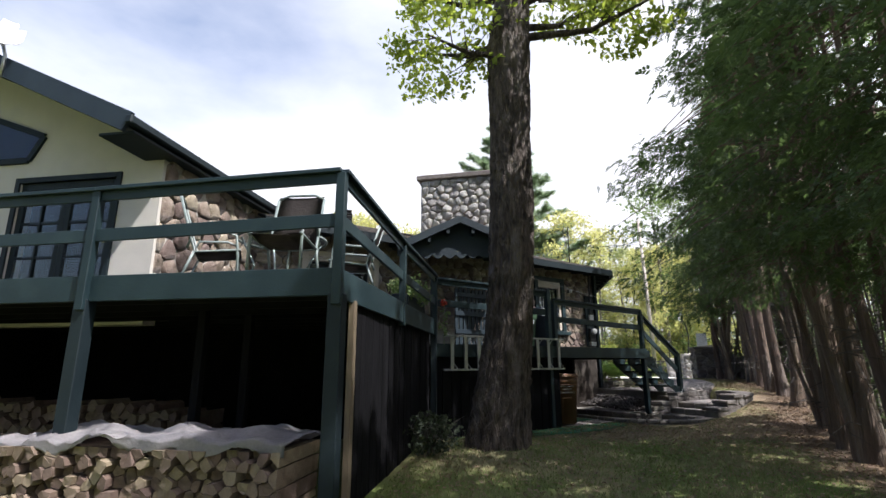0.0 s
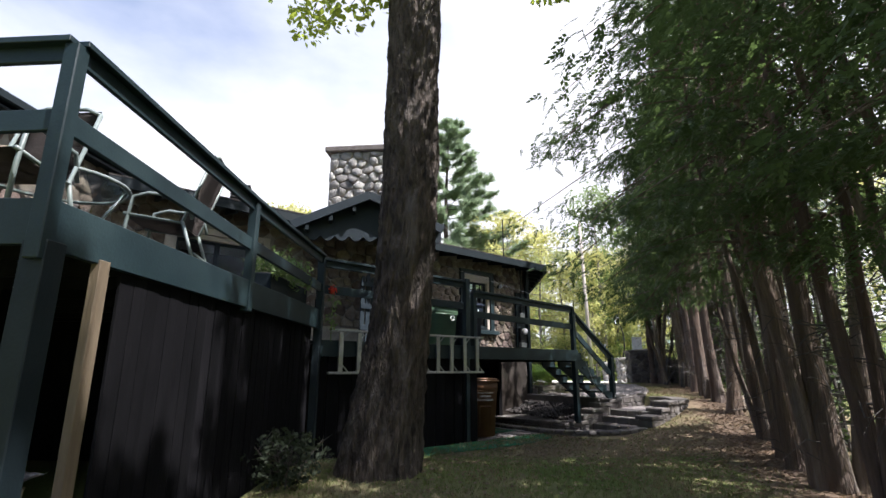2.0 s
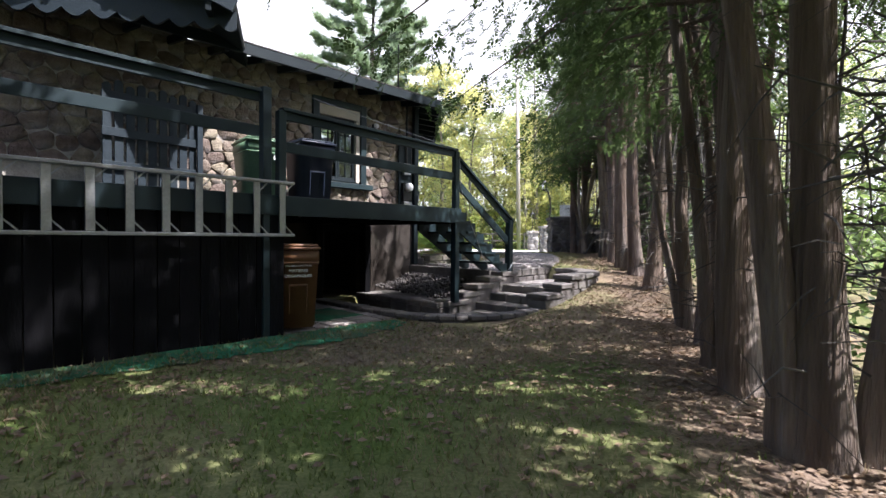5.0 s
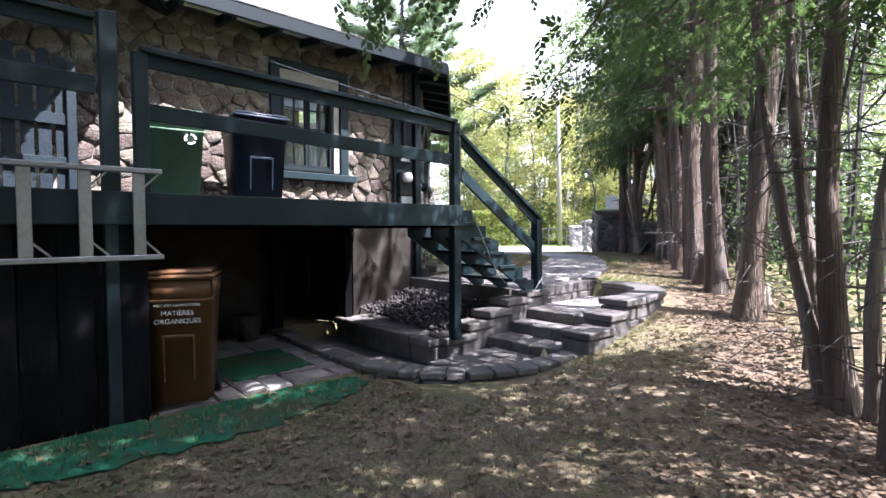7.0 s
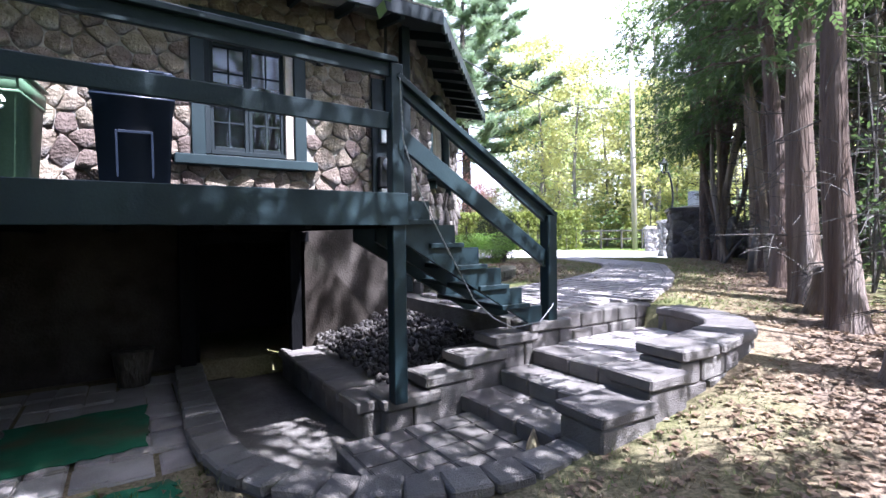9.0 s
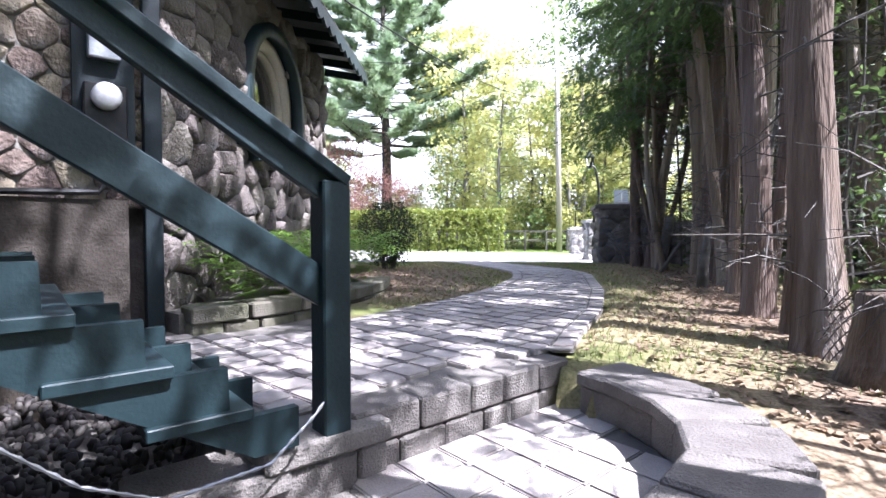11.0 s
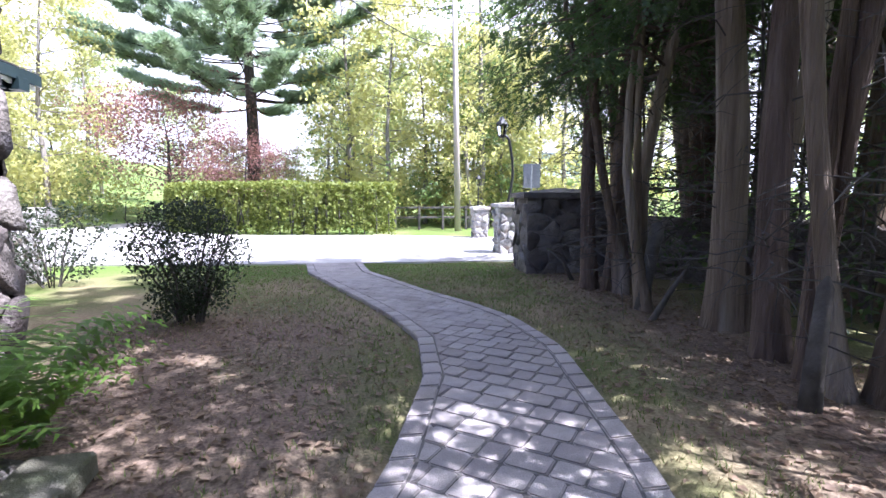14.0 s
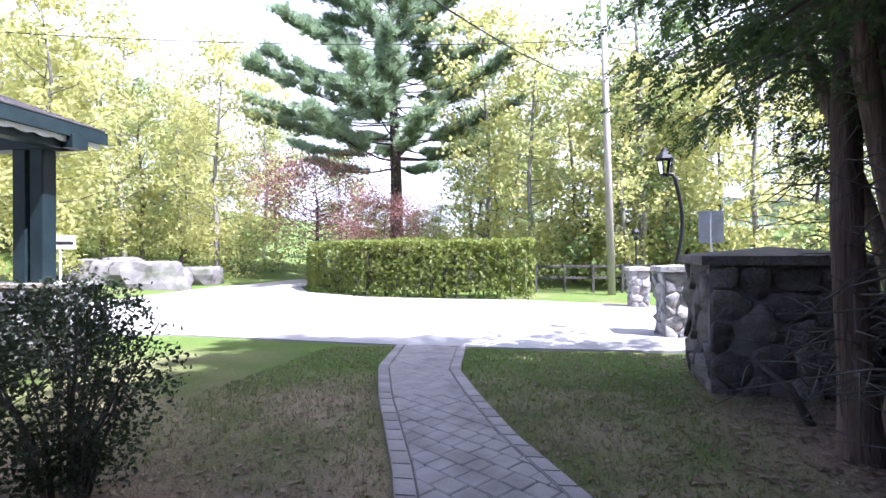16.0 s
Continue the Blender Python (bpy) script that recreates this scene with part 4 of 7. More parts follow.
def stone_house():
    # front wall, along U, from the left wing to the corner
    u0 = -9.6
    f = HOUSE @ wall_frame(u0, WALL_N, 0.0, 1, 0)
    w = CORNER_U - u0
    o = un(u0, WALL_N)
    f = wall_frame(o.x, o.y, 0.0, UX, UY)
    bm = bmesh.new()
    w1 = (-5.0 - u0)
    base = 1.85
    fb = f @ Matrix.Translation((0, base, 0))
    wall_panel(bm, fb, w1, WALL_TOP - base, 0.3, (1.55, 3.15, 3.15 - base, 4.0 - base))
    g = fb @ Matrix.Translation((w1, 0, 0))
    wall_panel(bm, g, w - w1, WALL_TOP - base, 0.3, (-0.96 + 5.0, 0.03 + 5.0, 2.62 - base, 4.1 - base))
    front = setting("wall_front", bm, M_MORTAR, "field stone house wall with rounded tan boulders", "wall")
    cellar = f @ Matrix.Translation((6.2, 1.85, 0))
    stones(front, cellar, w - 6.2, WALL_TOP - 1.9, 0.25, M_STONE, 3, [(-0.96 - 0.14 + 9.6 - 6.2, 0.17 + 9.6 - 6.2, 2.62 - 1.85 - .14, 4.22 - 1.85)], limit=320, depth=0.042, gap=0.005)
    left = f @ Matrix.Translation((0.2, 2.45, 0))
    stones(front, left, 6.0, WALL_TOP - 2.5, 0.28, M_STONE, 8, [(1.35 - .12, 2.95 + .12, 0.7 - .12, 1.55 + .12)], limit=300, depth=0.045, gap=0.006)
    window(f @ Matrix.Translation((-0.96 + 9.6, 2.62, 0)), "window_1", "two leaded casements in a cream frame with dark sill", 0.99, 1.48, 2, 4)
    window(f @ Matrix.Translation((1.55, 3.15, 0)), "window_2", "wide dark window with a pale frame", 1.6, 0.85, 1, 1, M_CREAM, False, M_CREAM)
    # east wall with the arched window
    L = 21.35 - CORNER.y
    e = wall_frame(EAST_X, CORNER.y, 0.0, 0, 1)
    a0, a1, s0, s1 = 18.40 - CORNER.y, 19.95 - CORNER.y, 2.72, 4.12
    bm = bmesh.new()
    wall_panel(bm, e, L, WALL_TOP, 0.3, (a0, a1, s0, s1))
    east = setting("wall_east", bm, M_MORTAR_D, "rough grey boulder wall of the stone house", "wall")
    stones(east, e @ Matrix.Translation((0, 0.85, 0)), L, WALL_TOP - 0.9, 0.36, M_STONE_G, 12, [(a0 - .16, a1 + .16, s0 - .85 - .14, s1 - .85 + .12)], depth=0.075, gap=0.006)
    n_ = wall_frame(EAST_X, 21.35, 0.0, -1, 0)
    bm = bmesh.new()
    wall_panel(bm, n_, 6.5, WALL_TOP, 0.3)
    north = setting("wall_north", bm, M_MORTAR_D, "rough grey boulder end wall", "wall")
    stones(north, n_ @ Matrix.Translation((0, 0.85, 0)), 6.5, WALL_TOP - 0.9, 0.40, M_STONE_G, 14, depth=0.12)
    # arched window
    win = new("window_3")
    win.matrix_world = e @ Matrix.Translation((a0, s0, 0))
    tagged(win, "arched window with a cream inner frame and teal casing", "window", "", "structure")
    W, H = a1 - a0, s1 - s0

    def arch(r_out, r_in, z0, z1, material, nm):
        bm = bmesh.new()
        spring = H - W / 2
        path_o, path_i = [], []
        for r, dst in ((r_out, path_o), (r_in, path_i)):
            dst.append((W / 2 + r, 0))
            for a in range(0, 181, 10):
                dst.append((W / 2 + r * math.cos(radians(a)), spring + r * math.sin(radians(a))))
            dst.append((W / 2 - r, 0))
        vo = [[bm.verts.new((x, y, z)) for x, y in path_o] for z in (z0, z1)]
        vi = [[bm.verts.new((x, y, z)) for x, y in path_i] for z in (z0, z1)]
        for i in range(len(path_o) - 1):
            bm.faces.new((vo[1][i], vo[1][i + 1], vi[1][i + 1], vi[1][i]))
            bm.faces.new((vo[0][i], vi[0][i], vi[0][i + 1], vo[0][i + 1]))
            bm.faces.new((vo[0][i], vo[0][i + 1], vo[1][i + 1], vo[1][i]))
            bm.faces.new((vi[0][i], vi[1][i], vi[1][i + 1], vi[0][i + 1]))
        bmesh.ops.recalc_face_normals(bm, faces=bm.faces[:])
        part(nm, bm, material, win, "", True)
    arch(W / 2 + 0.15, W / 2 - 0.005, -0.1, 0.10, M_TEAL, "casing")
    arch(W / 2 - 0.01, W / 2 - 0.16, -0.22, -0.04, M_CREAM, "window_frame")
    arch(W / 2 - 0.165, W / 2 - 0.22, -0.25, -0.12, M_CREAM, "sash")
    part("spandrel", boxm(0, 0.25, H - 0.3, H, -0.28, 0.0), M_MORTAR_D, win)
    part("spandrel", boxm(W - 0.25, W, H - 0.3, H, -0.28, 0.0), M_MORTAR_D, win)
    part("pane", boxm(0.1, W - 0.1, 0, H - 0.1, -0.2, -0.194, None, 0), M_GLASS, win)
    part("window_sill", boxm(-0.25, W + 0.25, -0.10, -0.005, -0.05, 0.20, None, 0.012), M_TEAL, win)
    for x in (0.0, W - 0.05):
        part("bracket", boxm(x, x + 0.09, -0.24, -0.105, 0.0, 0.15, None, 0.01), M_TEAL, win)
    # rooms behind the glass; floor and walls near black in place of shade
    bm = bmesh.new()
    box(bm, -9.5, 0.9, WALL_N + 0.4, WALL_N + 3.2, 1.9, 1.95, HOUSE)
    setting("floor", bm, M_DARK, "floor inside the house, coloured near black as unlit", "floor")
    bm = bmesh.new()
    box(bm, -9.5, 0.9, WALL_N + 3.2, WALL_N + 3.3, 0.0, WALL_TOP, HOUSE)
    setting("wall_inner", bm, M_DARK, "plain inner wall, coloured near black as unlit", "wall")
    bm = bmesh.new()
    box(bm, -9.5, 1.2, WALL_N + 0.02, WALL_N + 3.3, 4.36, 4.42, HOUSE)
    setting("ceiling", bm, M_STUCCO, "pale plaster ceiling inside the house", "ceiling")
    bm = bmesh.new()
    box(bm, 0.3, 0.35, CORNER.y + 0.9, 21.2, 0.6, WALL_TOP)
    setting("wall_inner_east", bm, M_DARK, "plain inner wall, coloured near black as unlit", "wall")
    # roofs: low slopes over both faces
    ez, rz = 4.56, 5.75
    eu = un(-9.2, 2.05, ez)
    ec = Vector((2.95, 16.36, ez))
    shingle_roof("roof_front", "low brown shingle roof with dark eaves", eu, ec, un(-0.6, 5.6, rz), un(-9.2, 5.6, rz), 12, along=60)
    ridge = un(-0.6, 5.6, rz)
    shingle_roof("roof_east", "low brown shingle roof with dark eaves", ec, (2.95, 21.9, ez), (-0.8, 21.9, rz), ridge, 12, along=30)
    ev = thing("eaves", "dark teal soffit and scalloped eaves boards", "eaves")
    tagged(ev, "", "", "", "structure")
    part("fascia", beam(eu - Vector((0, 0, 0.1)), ec - Vector((0, 0, 0.1)), 0.04, 0.16), M_TEAL_D, ev)
    scallop_board(ev, ec - Vector((0, 0, 0.03)), Vector((2.95, 21.9, ez - 0.03)), 0.2, M_TEAL)
    for i in range(18):
        p = un(-9.0 + i * 0.6, 2.06, ez - 0.16)
        q = un(-9.0 + i * 0.6, WALL_N + 0.05, ez - 0.04)
        if -9.0 + i * 0.6 < 1.5:
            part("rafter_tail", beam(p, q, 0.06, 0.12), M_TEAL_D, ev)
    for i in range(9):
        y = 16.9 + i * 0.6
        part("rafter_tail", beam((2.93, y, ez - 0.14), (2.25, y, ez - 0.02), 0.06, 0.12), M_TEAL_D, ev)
    # gable over the gate
    gp, gl, gr = Vector((-1.36, 11.24, 5.08)), Vector((-2.80, 10.86, 4.36)), Vector((0.12, 11.63, 4.44))
    inward = Vector((-0.255, 0.967, 0))
    bk = inward * 2.4
    shingle_roof("roof_gable_left", "small shingled cross gable roof", gl + bk, gl, gp, gp + bk, 6, along=12)
    shingle_roof("roof_gable_right", "small shingled cross gable roof", gr, gr + bk, gp + bk, gp, 6, along=12)
    gb = thing("gable", "dark blue-grey boarded gable with a scalloped lower edge", "gable")
    tagged(gb, "", "", "", "structure")
    bm = bmesh.new()
    off = inward * 0.25
    a = [bm.verts.new(p + off) for p in (gl - Vector((0, 0, .06)), gr - Vector((0, 0, .06)), gp - Vector((0, 0, 0.06)))]
    b = [bm.verts.new(v.co + off * 0.2) for v in a]
    bm.faces.new(a)
    bm.faces.new(b[::-1])
    for i in range(3):
        bm.faces.new((a[i], b[i], b[(i + 1) % 3], a[(i + 1) % 3]))
    bmesh.ops.recalc_face_normals(bm, faces=bm.faces[:])
    part("gable_board", bm, M_BLUEGREY, gb)
    scallop_board(gb, gl + off * 0.9 - Vector((0, 0, 0.05)), gr + off * 0.9 - Vector((0, 0, 0.05)), 0.26, M_BLUEGREY)
    for q in (gl, gr):
        part("barge_board", beam(q - Vector((0, 0, .07)), gp - Vector((0, 0, .07)), 0.05, 0.17), M_BLUEGREY, gb)
        for s in (0.2, 0.5, 0.8):
            p = q.lerp(gp, s) - Vector((0, 0, 0.22))
            part("bracket", beam(p, p + off * 1.5, 0.07, 0.14), M_TEAL_D, gb)
    # chimney
    ch = thing("chimney", "broad field stone chimney with a dark flat cap", "chimney", (-2.55, 12.36, 0), -3)
    part("core", boxm(0, 1.92, 0, 0.95, 4.62, 6.46), M_MORTAR, ch)
    stones(ch, wall_frame(0, 0, 4.6, 1, 0), 1.92, 1.86, 0.25, M_STONE_L, 51, depth=0.05)
    stones(ch, wall_frame(1.92, 0, 4.6, 0, 1), 0.95, 1.86, 0.25, M_STONE_L, 52, depth=0.05)
    part("cap", boxm(-0.11, 2.03, -0.11, 1.06, 6.462, 6.60, None, 0.02), M_MORTAR_D, ch)
    # cellar front under the deck, its wall colour darkened for the deck's shade
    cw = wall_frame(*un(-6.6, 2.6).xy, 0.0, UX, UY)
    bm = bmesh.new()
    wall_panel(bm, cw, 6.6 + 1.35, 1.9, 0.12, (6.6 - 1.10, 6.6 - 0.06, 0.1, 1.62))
    setting("wall_cellar", bm, M_CELLAR, "concrete cellar wall, coloured dark for the shade under the deck", "wall")
    # the cellar's shade, as near-black sheets behind the doorway
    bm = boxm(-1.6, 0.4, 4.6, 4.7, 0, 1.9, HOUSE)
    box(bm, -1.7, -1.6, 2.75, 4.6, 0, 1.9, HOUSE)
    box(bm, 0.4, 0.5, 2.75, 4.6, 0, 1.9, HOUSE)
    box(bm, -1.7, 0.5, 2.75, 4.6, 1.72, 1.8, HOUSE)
    setting("wall_cellar_back", bm, M_DARK, "cellar back, coloured near black for its shade", "wall")


def left_wing():
    """The stuccoed wing above the upper deck."""
    gx0, gx1, gy = -14.5, -5.5, 6.5
    f = wall_frame(gx0, gy, 0.0, 1, 0)
    bm = bmesh.new()
    d0, d1 = -8.10 - gx0, -6.30 - gx0
    wall_panel(bm, f @ Matrix.Translation((0, 2.2, 0)), gx1 - gx0, 2.9, 0.25, (d0, d1, 0.3, 2.35))
    setting("wall_south", bm, M_STUCCO, "cream stucco gable wall", "wall")
    bm = bmesh.new()
    v = [bm.verts.new((x, y, z)) for y in (gy, gy + 0.25) for x, z in ((gx0, 5.1), (gx1, 5.1), (-10.0, 7.05))]
    bm.faces.new(v[:3])
    bm.faces.new(v[3:][::-1])
    for i in range(3):
        bm.faces.new((v[i], v[i + 3], v[(i + 1) % 3 + 3], v[(i + 1) % 3]))
    bmesh.ops.recalc_face_normals(bm, faces=bm.faces[:])
    setting("wall_gable", bm, M_STUCCO, "cream stucco gable triangle", "wall")
    win = new("door_1")
    win.matrix_world = f @ Matrix.Translation((d0, 2.5, 0))
    tagged(win, "dark framed glazed double doors reflecting green trees", "door", "", "structure")
    W, H = d1 - d0, 2.05
    for q in ((-0.09, 0, 0, H + 0.09), (W, W + 0.09, 0, H + .09), (0, W, H, H + 0.09)):
        part("casing", boxm(q[0] + .001, q[1] - .001, q[2], q[3], -0.1, 0.03), M_TEAL_D, win)
    for i in range(2):
        x = i * W / 2
        for q in ((x, x + 0.1, 0, H), (x + W / 2 - 0.1, x + W / 2, 0, H), (x + .1, x + W / 2 - .1, 0, 0.22), (x + .1, x + W / 2 - .1, H - .12, H), (x + W / 4 - 0.02, x + W / 4 + .02, .22, H - .12)):
            part("door_frame", boxm(q[0] + .001, q[1] - .001, q[2] + .001, q[3] - .001, -0.09, -0.03), M_TEAL_D, win)
        for k in (1, 2):
            yy = 0.22 + k * (H - .34) / 3
            part("muntin", boxm(x + .1, x + W / 2 - .1, yy - 0.02, yy + .02, -0.08, -0.04, None, 0), M_TEAL_D, win)
        part("pane", boxm(x + .1, x + W / 2 - .1, .22, H - .12, -0.064, -0.058, None, 0), M_GLASS, win)
    tw = new("window_4")
    tw.matrix_world = f @ Matrix.Translation((-9.75 - gx0, 4.95, 0))
    tagged(tw, "large gable window with a dark frame", "window", "", "structure")
    bm = bmesh.new()
    pts = [(0, 0), (1.72, 0), (1.95, 0.42), (0, 1.15)]
    part("pane", prism(pts, 0.0, 0.012), M_GLASS, tw)
    for a, b in zip(pts, pts[1:] + pts[:1]):
        bm2 = bmesh.new()
        beam((a[0], a[1], 0.02), (b[0], b[1], 0.02), 0.10, 0.05, 0.004, bm2)
        part("window_frame", bm2, M_TEAL_D, tw)
    e = wall_frame(gx1 - 0.004, gy + 0.253, 0.0, 0, 1)
    bm = bmesh.new()
    wall_panel(bm, e @ Matrix.Translation((0, 2.3, 0)), 2.95, 2.7, 0.25)
    side = setting("wall_side", bm, M_MORTAR, "stone side wall beside the upper deck", "wall")
    stones(side, e @ Matrix.Translation((-0.2, 2.45, 0)), 3.1, 2.5, 0.33, M_STONE, 77)
    # one near-black sheet gives the room its shade
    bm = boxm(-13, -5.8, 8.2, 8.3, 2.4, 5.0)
    setting("wall_room", bm, M_DARK, "near-black sheet for the unlit room behind the glazed doors", "wall")
    shingle_roof("roof_wing_east", "dark shingled wing roof with deep blue-grey eaves", (-5.32, 5.5, 5.0), (-5.32, 12.4, 5.0), (-10.0, 12.4, 7.25), (-10.0, 5.5, 7.25), 10, 0.12, along=24)
    shingle_roof("roof_wing_west", "dark shingled wing roof with deep blue-grey eaves", (-15.0, 12.4, 5.0), (-15.0, 5.5, 5.0), (-10.0, 5.5, 7.25), (-10.0, 12.4, 7.25), 10, 0.12, along=24)
    ev = thing("wing_eaves", "blue-grey barge boards and gutter of the wing", "eaves")
    tagged(ev, "", "", "", "structure")
    part("barge_board", beam((-5.32, 5.52, 4.93), (-10.0, 5.52, 7.18), 0.06, 0.30), M_BLUEGREY, ev)
    part("barge_board", beam((-15.0, 5.52, 4.93), (-10.0, 5.52, 7.18), 0.06, 0.30), M_BLUEGREY, ev)
    part("gutter", beam((-5.27, 5.45, 4.95), (-5.27, 12.4, 4.95), 0.12, 0.13, 0.02), M_TEAL_D, ev)
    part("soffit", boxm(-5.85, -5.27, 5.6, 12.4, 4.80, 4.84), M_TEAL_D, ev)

# ---- trees ----


def spray(bm, p, d, size, droop, rng, n_leaf=8):
    """A flat cedar frond: slim leaflets along a drooping rib."""
    d = d.normalized()
    side = d.cross(Vector((0, 0, 1)))
    if side.length < 0.05:
        side = Vector((1, 0, 0))
    side.normalize()
    side = (side + Vector((0, 0, rng.uniform(-0.7, 0.7)))).normalized()
    for k in range(n_leaf):
        s = k / n_leaf
        q = p + d * size * s * 0.9 + Vector((0, 0, -droop * size * s * s))
        sg = -1 if k % 2 else 1
        ax = (d * 0.75 + side * sg * (0.75 - 0.5 * s) + Vector((0, 0, -droop * 0.5))).normalized() * size * (0.42 - 0.2 * s)
        wd = (side * 0.45 - d * sg * 0.3) * size * 0.19
        v = [bm.verts.new(q), bm.verts.new(q + ax * 0.5 + wd), bm.verts.new(q + ax), bm.verts.new(q + ax * 0.5 - wd)]
        bm.faces.new(v)


def cedar_meshes(seed, height, low, reach, n_branch, sprays, leaf=(0.09, 0.18), stems=None, girth=1.0, sway=1.0):
    """Trunk, dead lower branches and crown of one white cedar."""
    rng = random.Random(seed)
    tr = bmesh.new()
    lean = (rng.uniform(-0.15, 0.15), rng.uniform(-0.15, 0.15))
    bow = rng.choice((-1, 1)) * (rng.uniform(0.12, 0.26) if low < 3 else rng.uniform(0.03, 0.13)) * sway

    def axis(z):
        s = z / height
        return Vector((lean[0] * s * 2 + bow * math.sin(s * 9), lean[1] * s * 2 + bow * math.cos(s * 7) - bow, z))
    base = rng.uniform(0.085, 0.125) if low < 3 else rng.uniform(0.13, 0.165)
    base *= girth
    if stems is None:
        stems = 3 if low < 3 else 2 if low < 3.5 else rng.choice((0, 1))
    zs = [-0.15, 0.0, 0.12, 0.35, 0.8] + [0.8 + (height - 0.8) * (i / 11) for i in range(1, 12)]
    rad = [base * 1.5, base * 1.36, base * 1.2, base * 1.08] + [base * (1 - 0.9 * (z / height)) for z in zs[4:]]
    tube(tr, [axis(z) for z in zs], rad, 12, 0.22, seed=seed * 3.1)
    for q in range(stems):          # more stems from the same root
        off = Vector((rng.uniform(-0.3, 0.3), rng.choice((-0.3, 0.3)) * rng.uniform(0.5, 1.2), 0))
        ph = rng.uniform(0, 6)
        tube(tr, [axis(z) + off * ((0.15 + min(2.3, max(0, z - 0.35 - 0.35 * q) * 0.62)) if low < 3 else 0.55 + min(1.6, z * 0.4)) + Vector((math.sin(z * 0.9 + ph), math.cos(z * 0.8 + ph), 0)) * 0.07 for z in zs], [r * rng.uniform(0.5, 0.75) for r in rad], 9, 0.2, seed=seed + q)
    dead = bmesh.new()
    for i in range(46 if low < 3 else 24):
        z = rng.uniform(0.5, low + 1.2)
        a = rng.uniform(0, 6.283)
        ln = rng.uniform(0.5, 1.7)
        p = axis(z)
        d = Vector((math.cos(a), math.sin(a), rng.uniform(-0.35, 0.25)))
        ln *= 0.75 if low < 3 else 0.5
        mid = p + d * ln * 0.5 + Vector((0, 0, rng.uniform(-.12, .12)))
        end = p + d * ln + Vector((rng.uniform(-.2, .2), rng.uniform(-.2, .2), rng.uniform(-.35, .15)))
        tube(dead, [p, mid, end], [0.010, 0.007, 0.002], 4, cap=False)
        for j in range(3):
            q = p.lerp(end, rng.uniform(0.3, 0.9))
            e = q + Vector((rng.uniform(-.4, .4), rng.uniform(-.4, .4), rng.uniform(-.3, .25)))
            tube(dead, [q, q.lerp(e, .5) + Vector((0, 0, .03)), e], [0.006, 0.004, 0.002], 3, cap=False)
    limbs = bmesh.new()
    cr = bmesh.new()
    for i in range(n_branch):
        s = (i + rng.random()) / n_branch
        z = low + (height - low) * s ** 1.25
        s2 = (z - low) / (height - low)
        r = reach * (1.05 - 0.95 * s2 ** 1.1) * min(1.0, 0.62 + 2.2 * s2) * rng.uniform(0.6, 1.15)
        a = i * 2.4 + rng.uniform(-0.4, 0.4)
        p = axis(min(z, height * 0.97))
        d = Vector((math.cos(a), math.sin(a), 0))
        sag = rng.uniform(0.05, 0.35)
        end = p + d * r + Vector((0, 0, -sag * r))
        tube(limbs, [p, p + d * r * 0.5 + Vector((0, 0, 0.05 * r)), end], [0.022, 0.014, 0.004], 4, cap=False)
        for j in range(sprays):
            t = 0.28 + 0.74 * rng.random() ** 0.42
            q = p.lerp(end, t) + Vector((rng.uniform(-1, 1), rng.uniform(-1, 1), rng.uniform(-0.75, 0.45))) * 0.19 * (0.6 + r * 0.3)
            spray(cr, q, d * 0.8 + Vector((rng.uniform(-1.1, 1.1), rng.uniform(-1.1, 1.1), rng.uniform(-.9, .35))), rng.uniform(*leaf), rng.uniform(0.2, 0.9), rng)
    return [mesh_of("trunk", tr, M_CBARK, True), mesh_of("twig_wood", dead, M_TWIG), mesh_of("limb_wood", limbs, M_CBARK), mesh_of("crown", cr, M_CEDAR)]


def place_tree(name, meshes, names, label, category, group, at, turn, scale=1.0):
    t = thing(name, label, category, at, turn, group)
    for nm, me in zip(names, meshes):
        ob = new(nm, me)
        ob.parent = t
        ob.matrix_local = Matrix.Diagonal((scale, scale, scale, 1))
        if nm in ("twig_wood", "crown", "limb_wood"):
            tagged(ob, "", "", "", "stuff")
    return t


CEDARS = [(4.3, 1.2, 4), (4.2, 3.0, 4), (4.2, 4.6, 4), (4.6, 5.9, 6), (4.36, 6.85, 6), (4.58, 7.8, 0), (4.95, 8.95, 0), (5.38, 9.65, 6), (5.76, 10.5, 6), (5.97, 11.5, 6), (6.68, 13.95, 5), (6.95, 15.2, 5), (7.2, 16.38, 5), (7.32, 16.88, 7), (7.45, 17.55, 1), (7.95, 18.95, 7), (8.47, 19.45, 1), (8.3, 19.95, 7), (8.45, 20.45, 1), (8.7, 21.3, 1), (8.42, 22.25, 2), (8.75, 23.3, 2), (8.45, 23.75, 1), (9.15, 24.4, 2)]


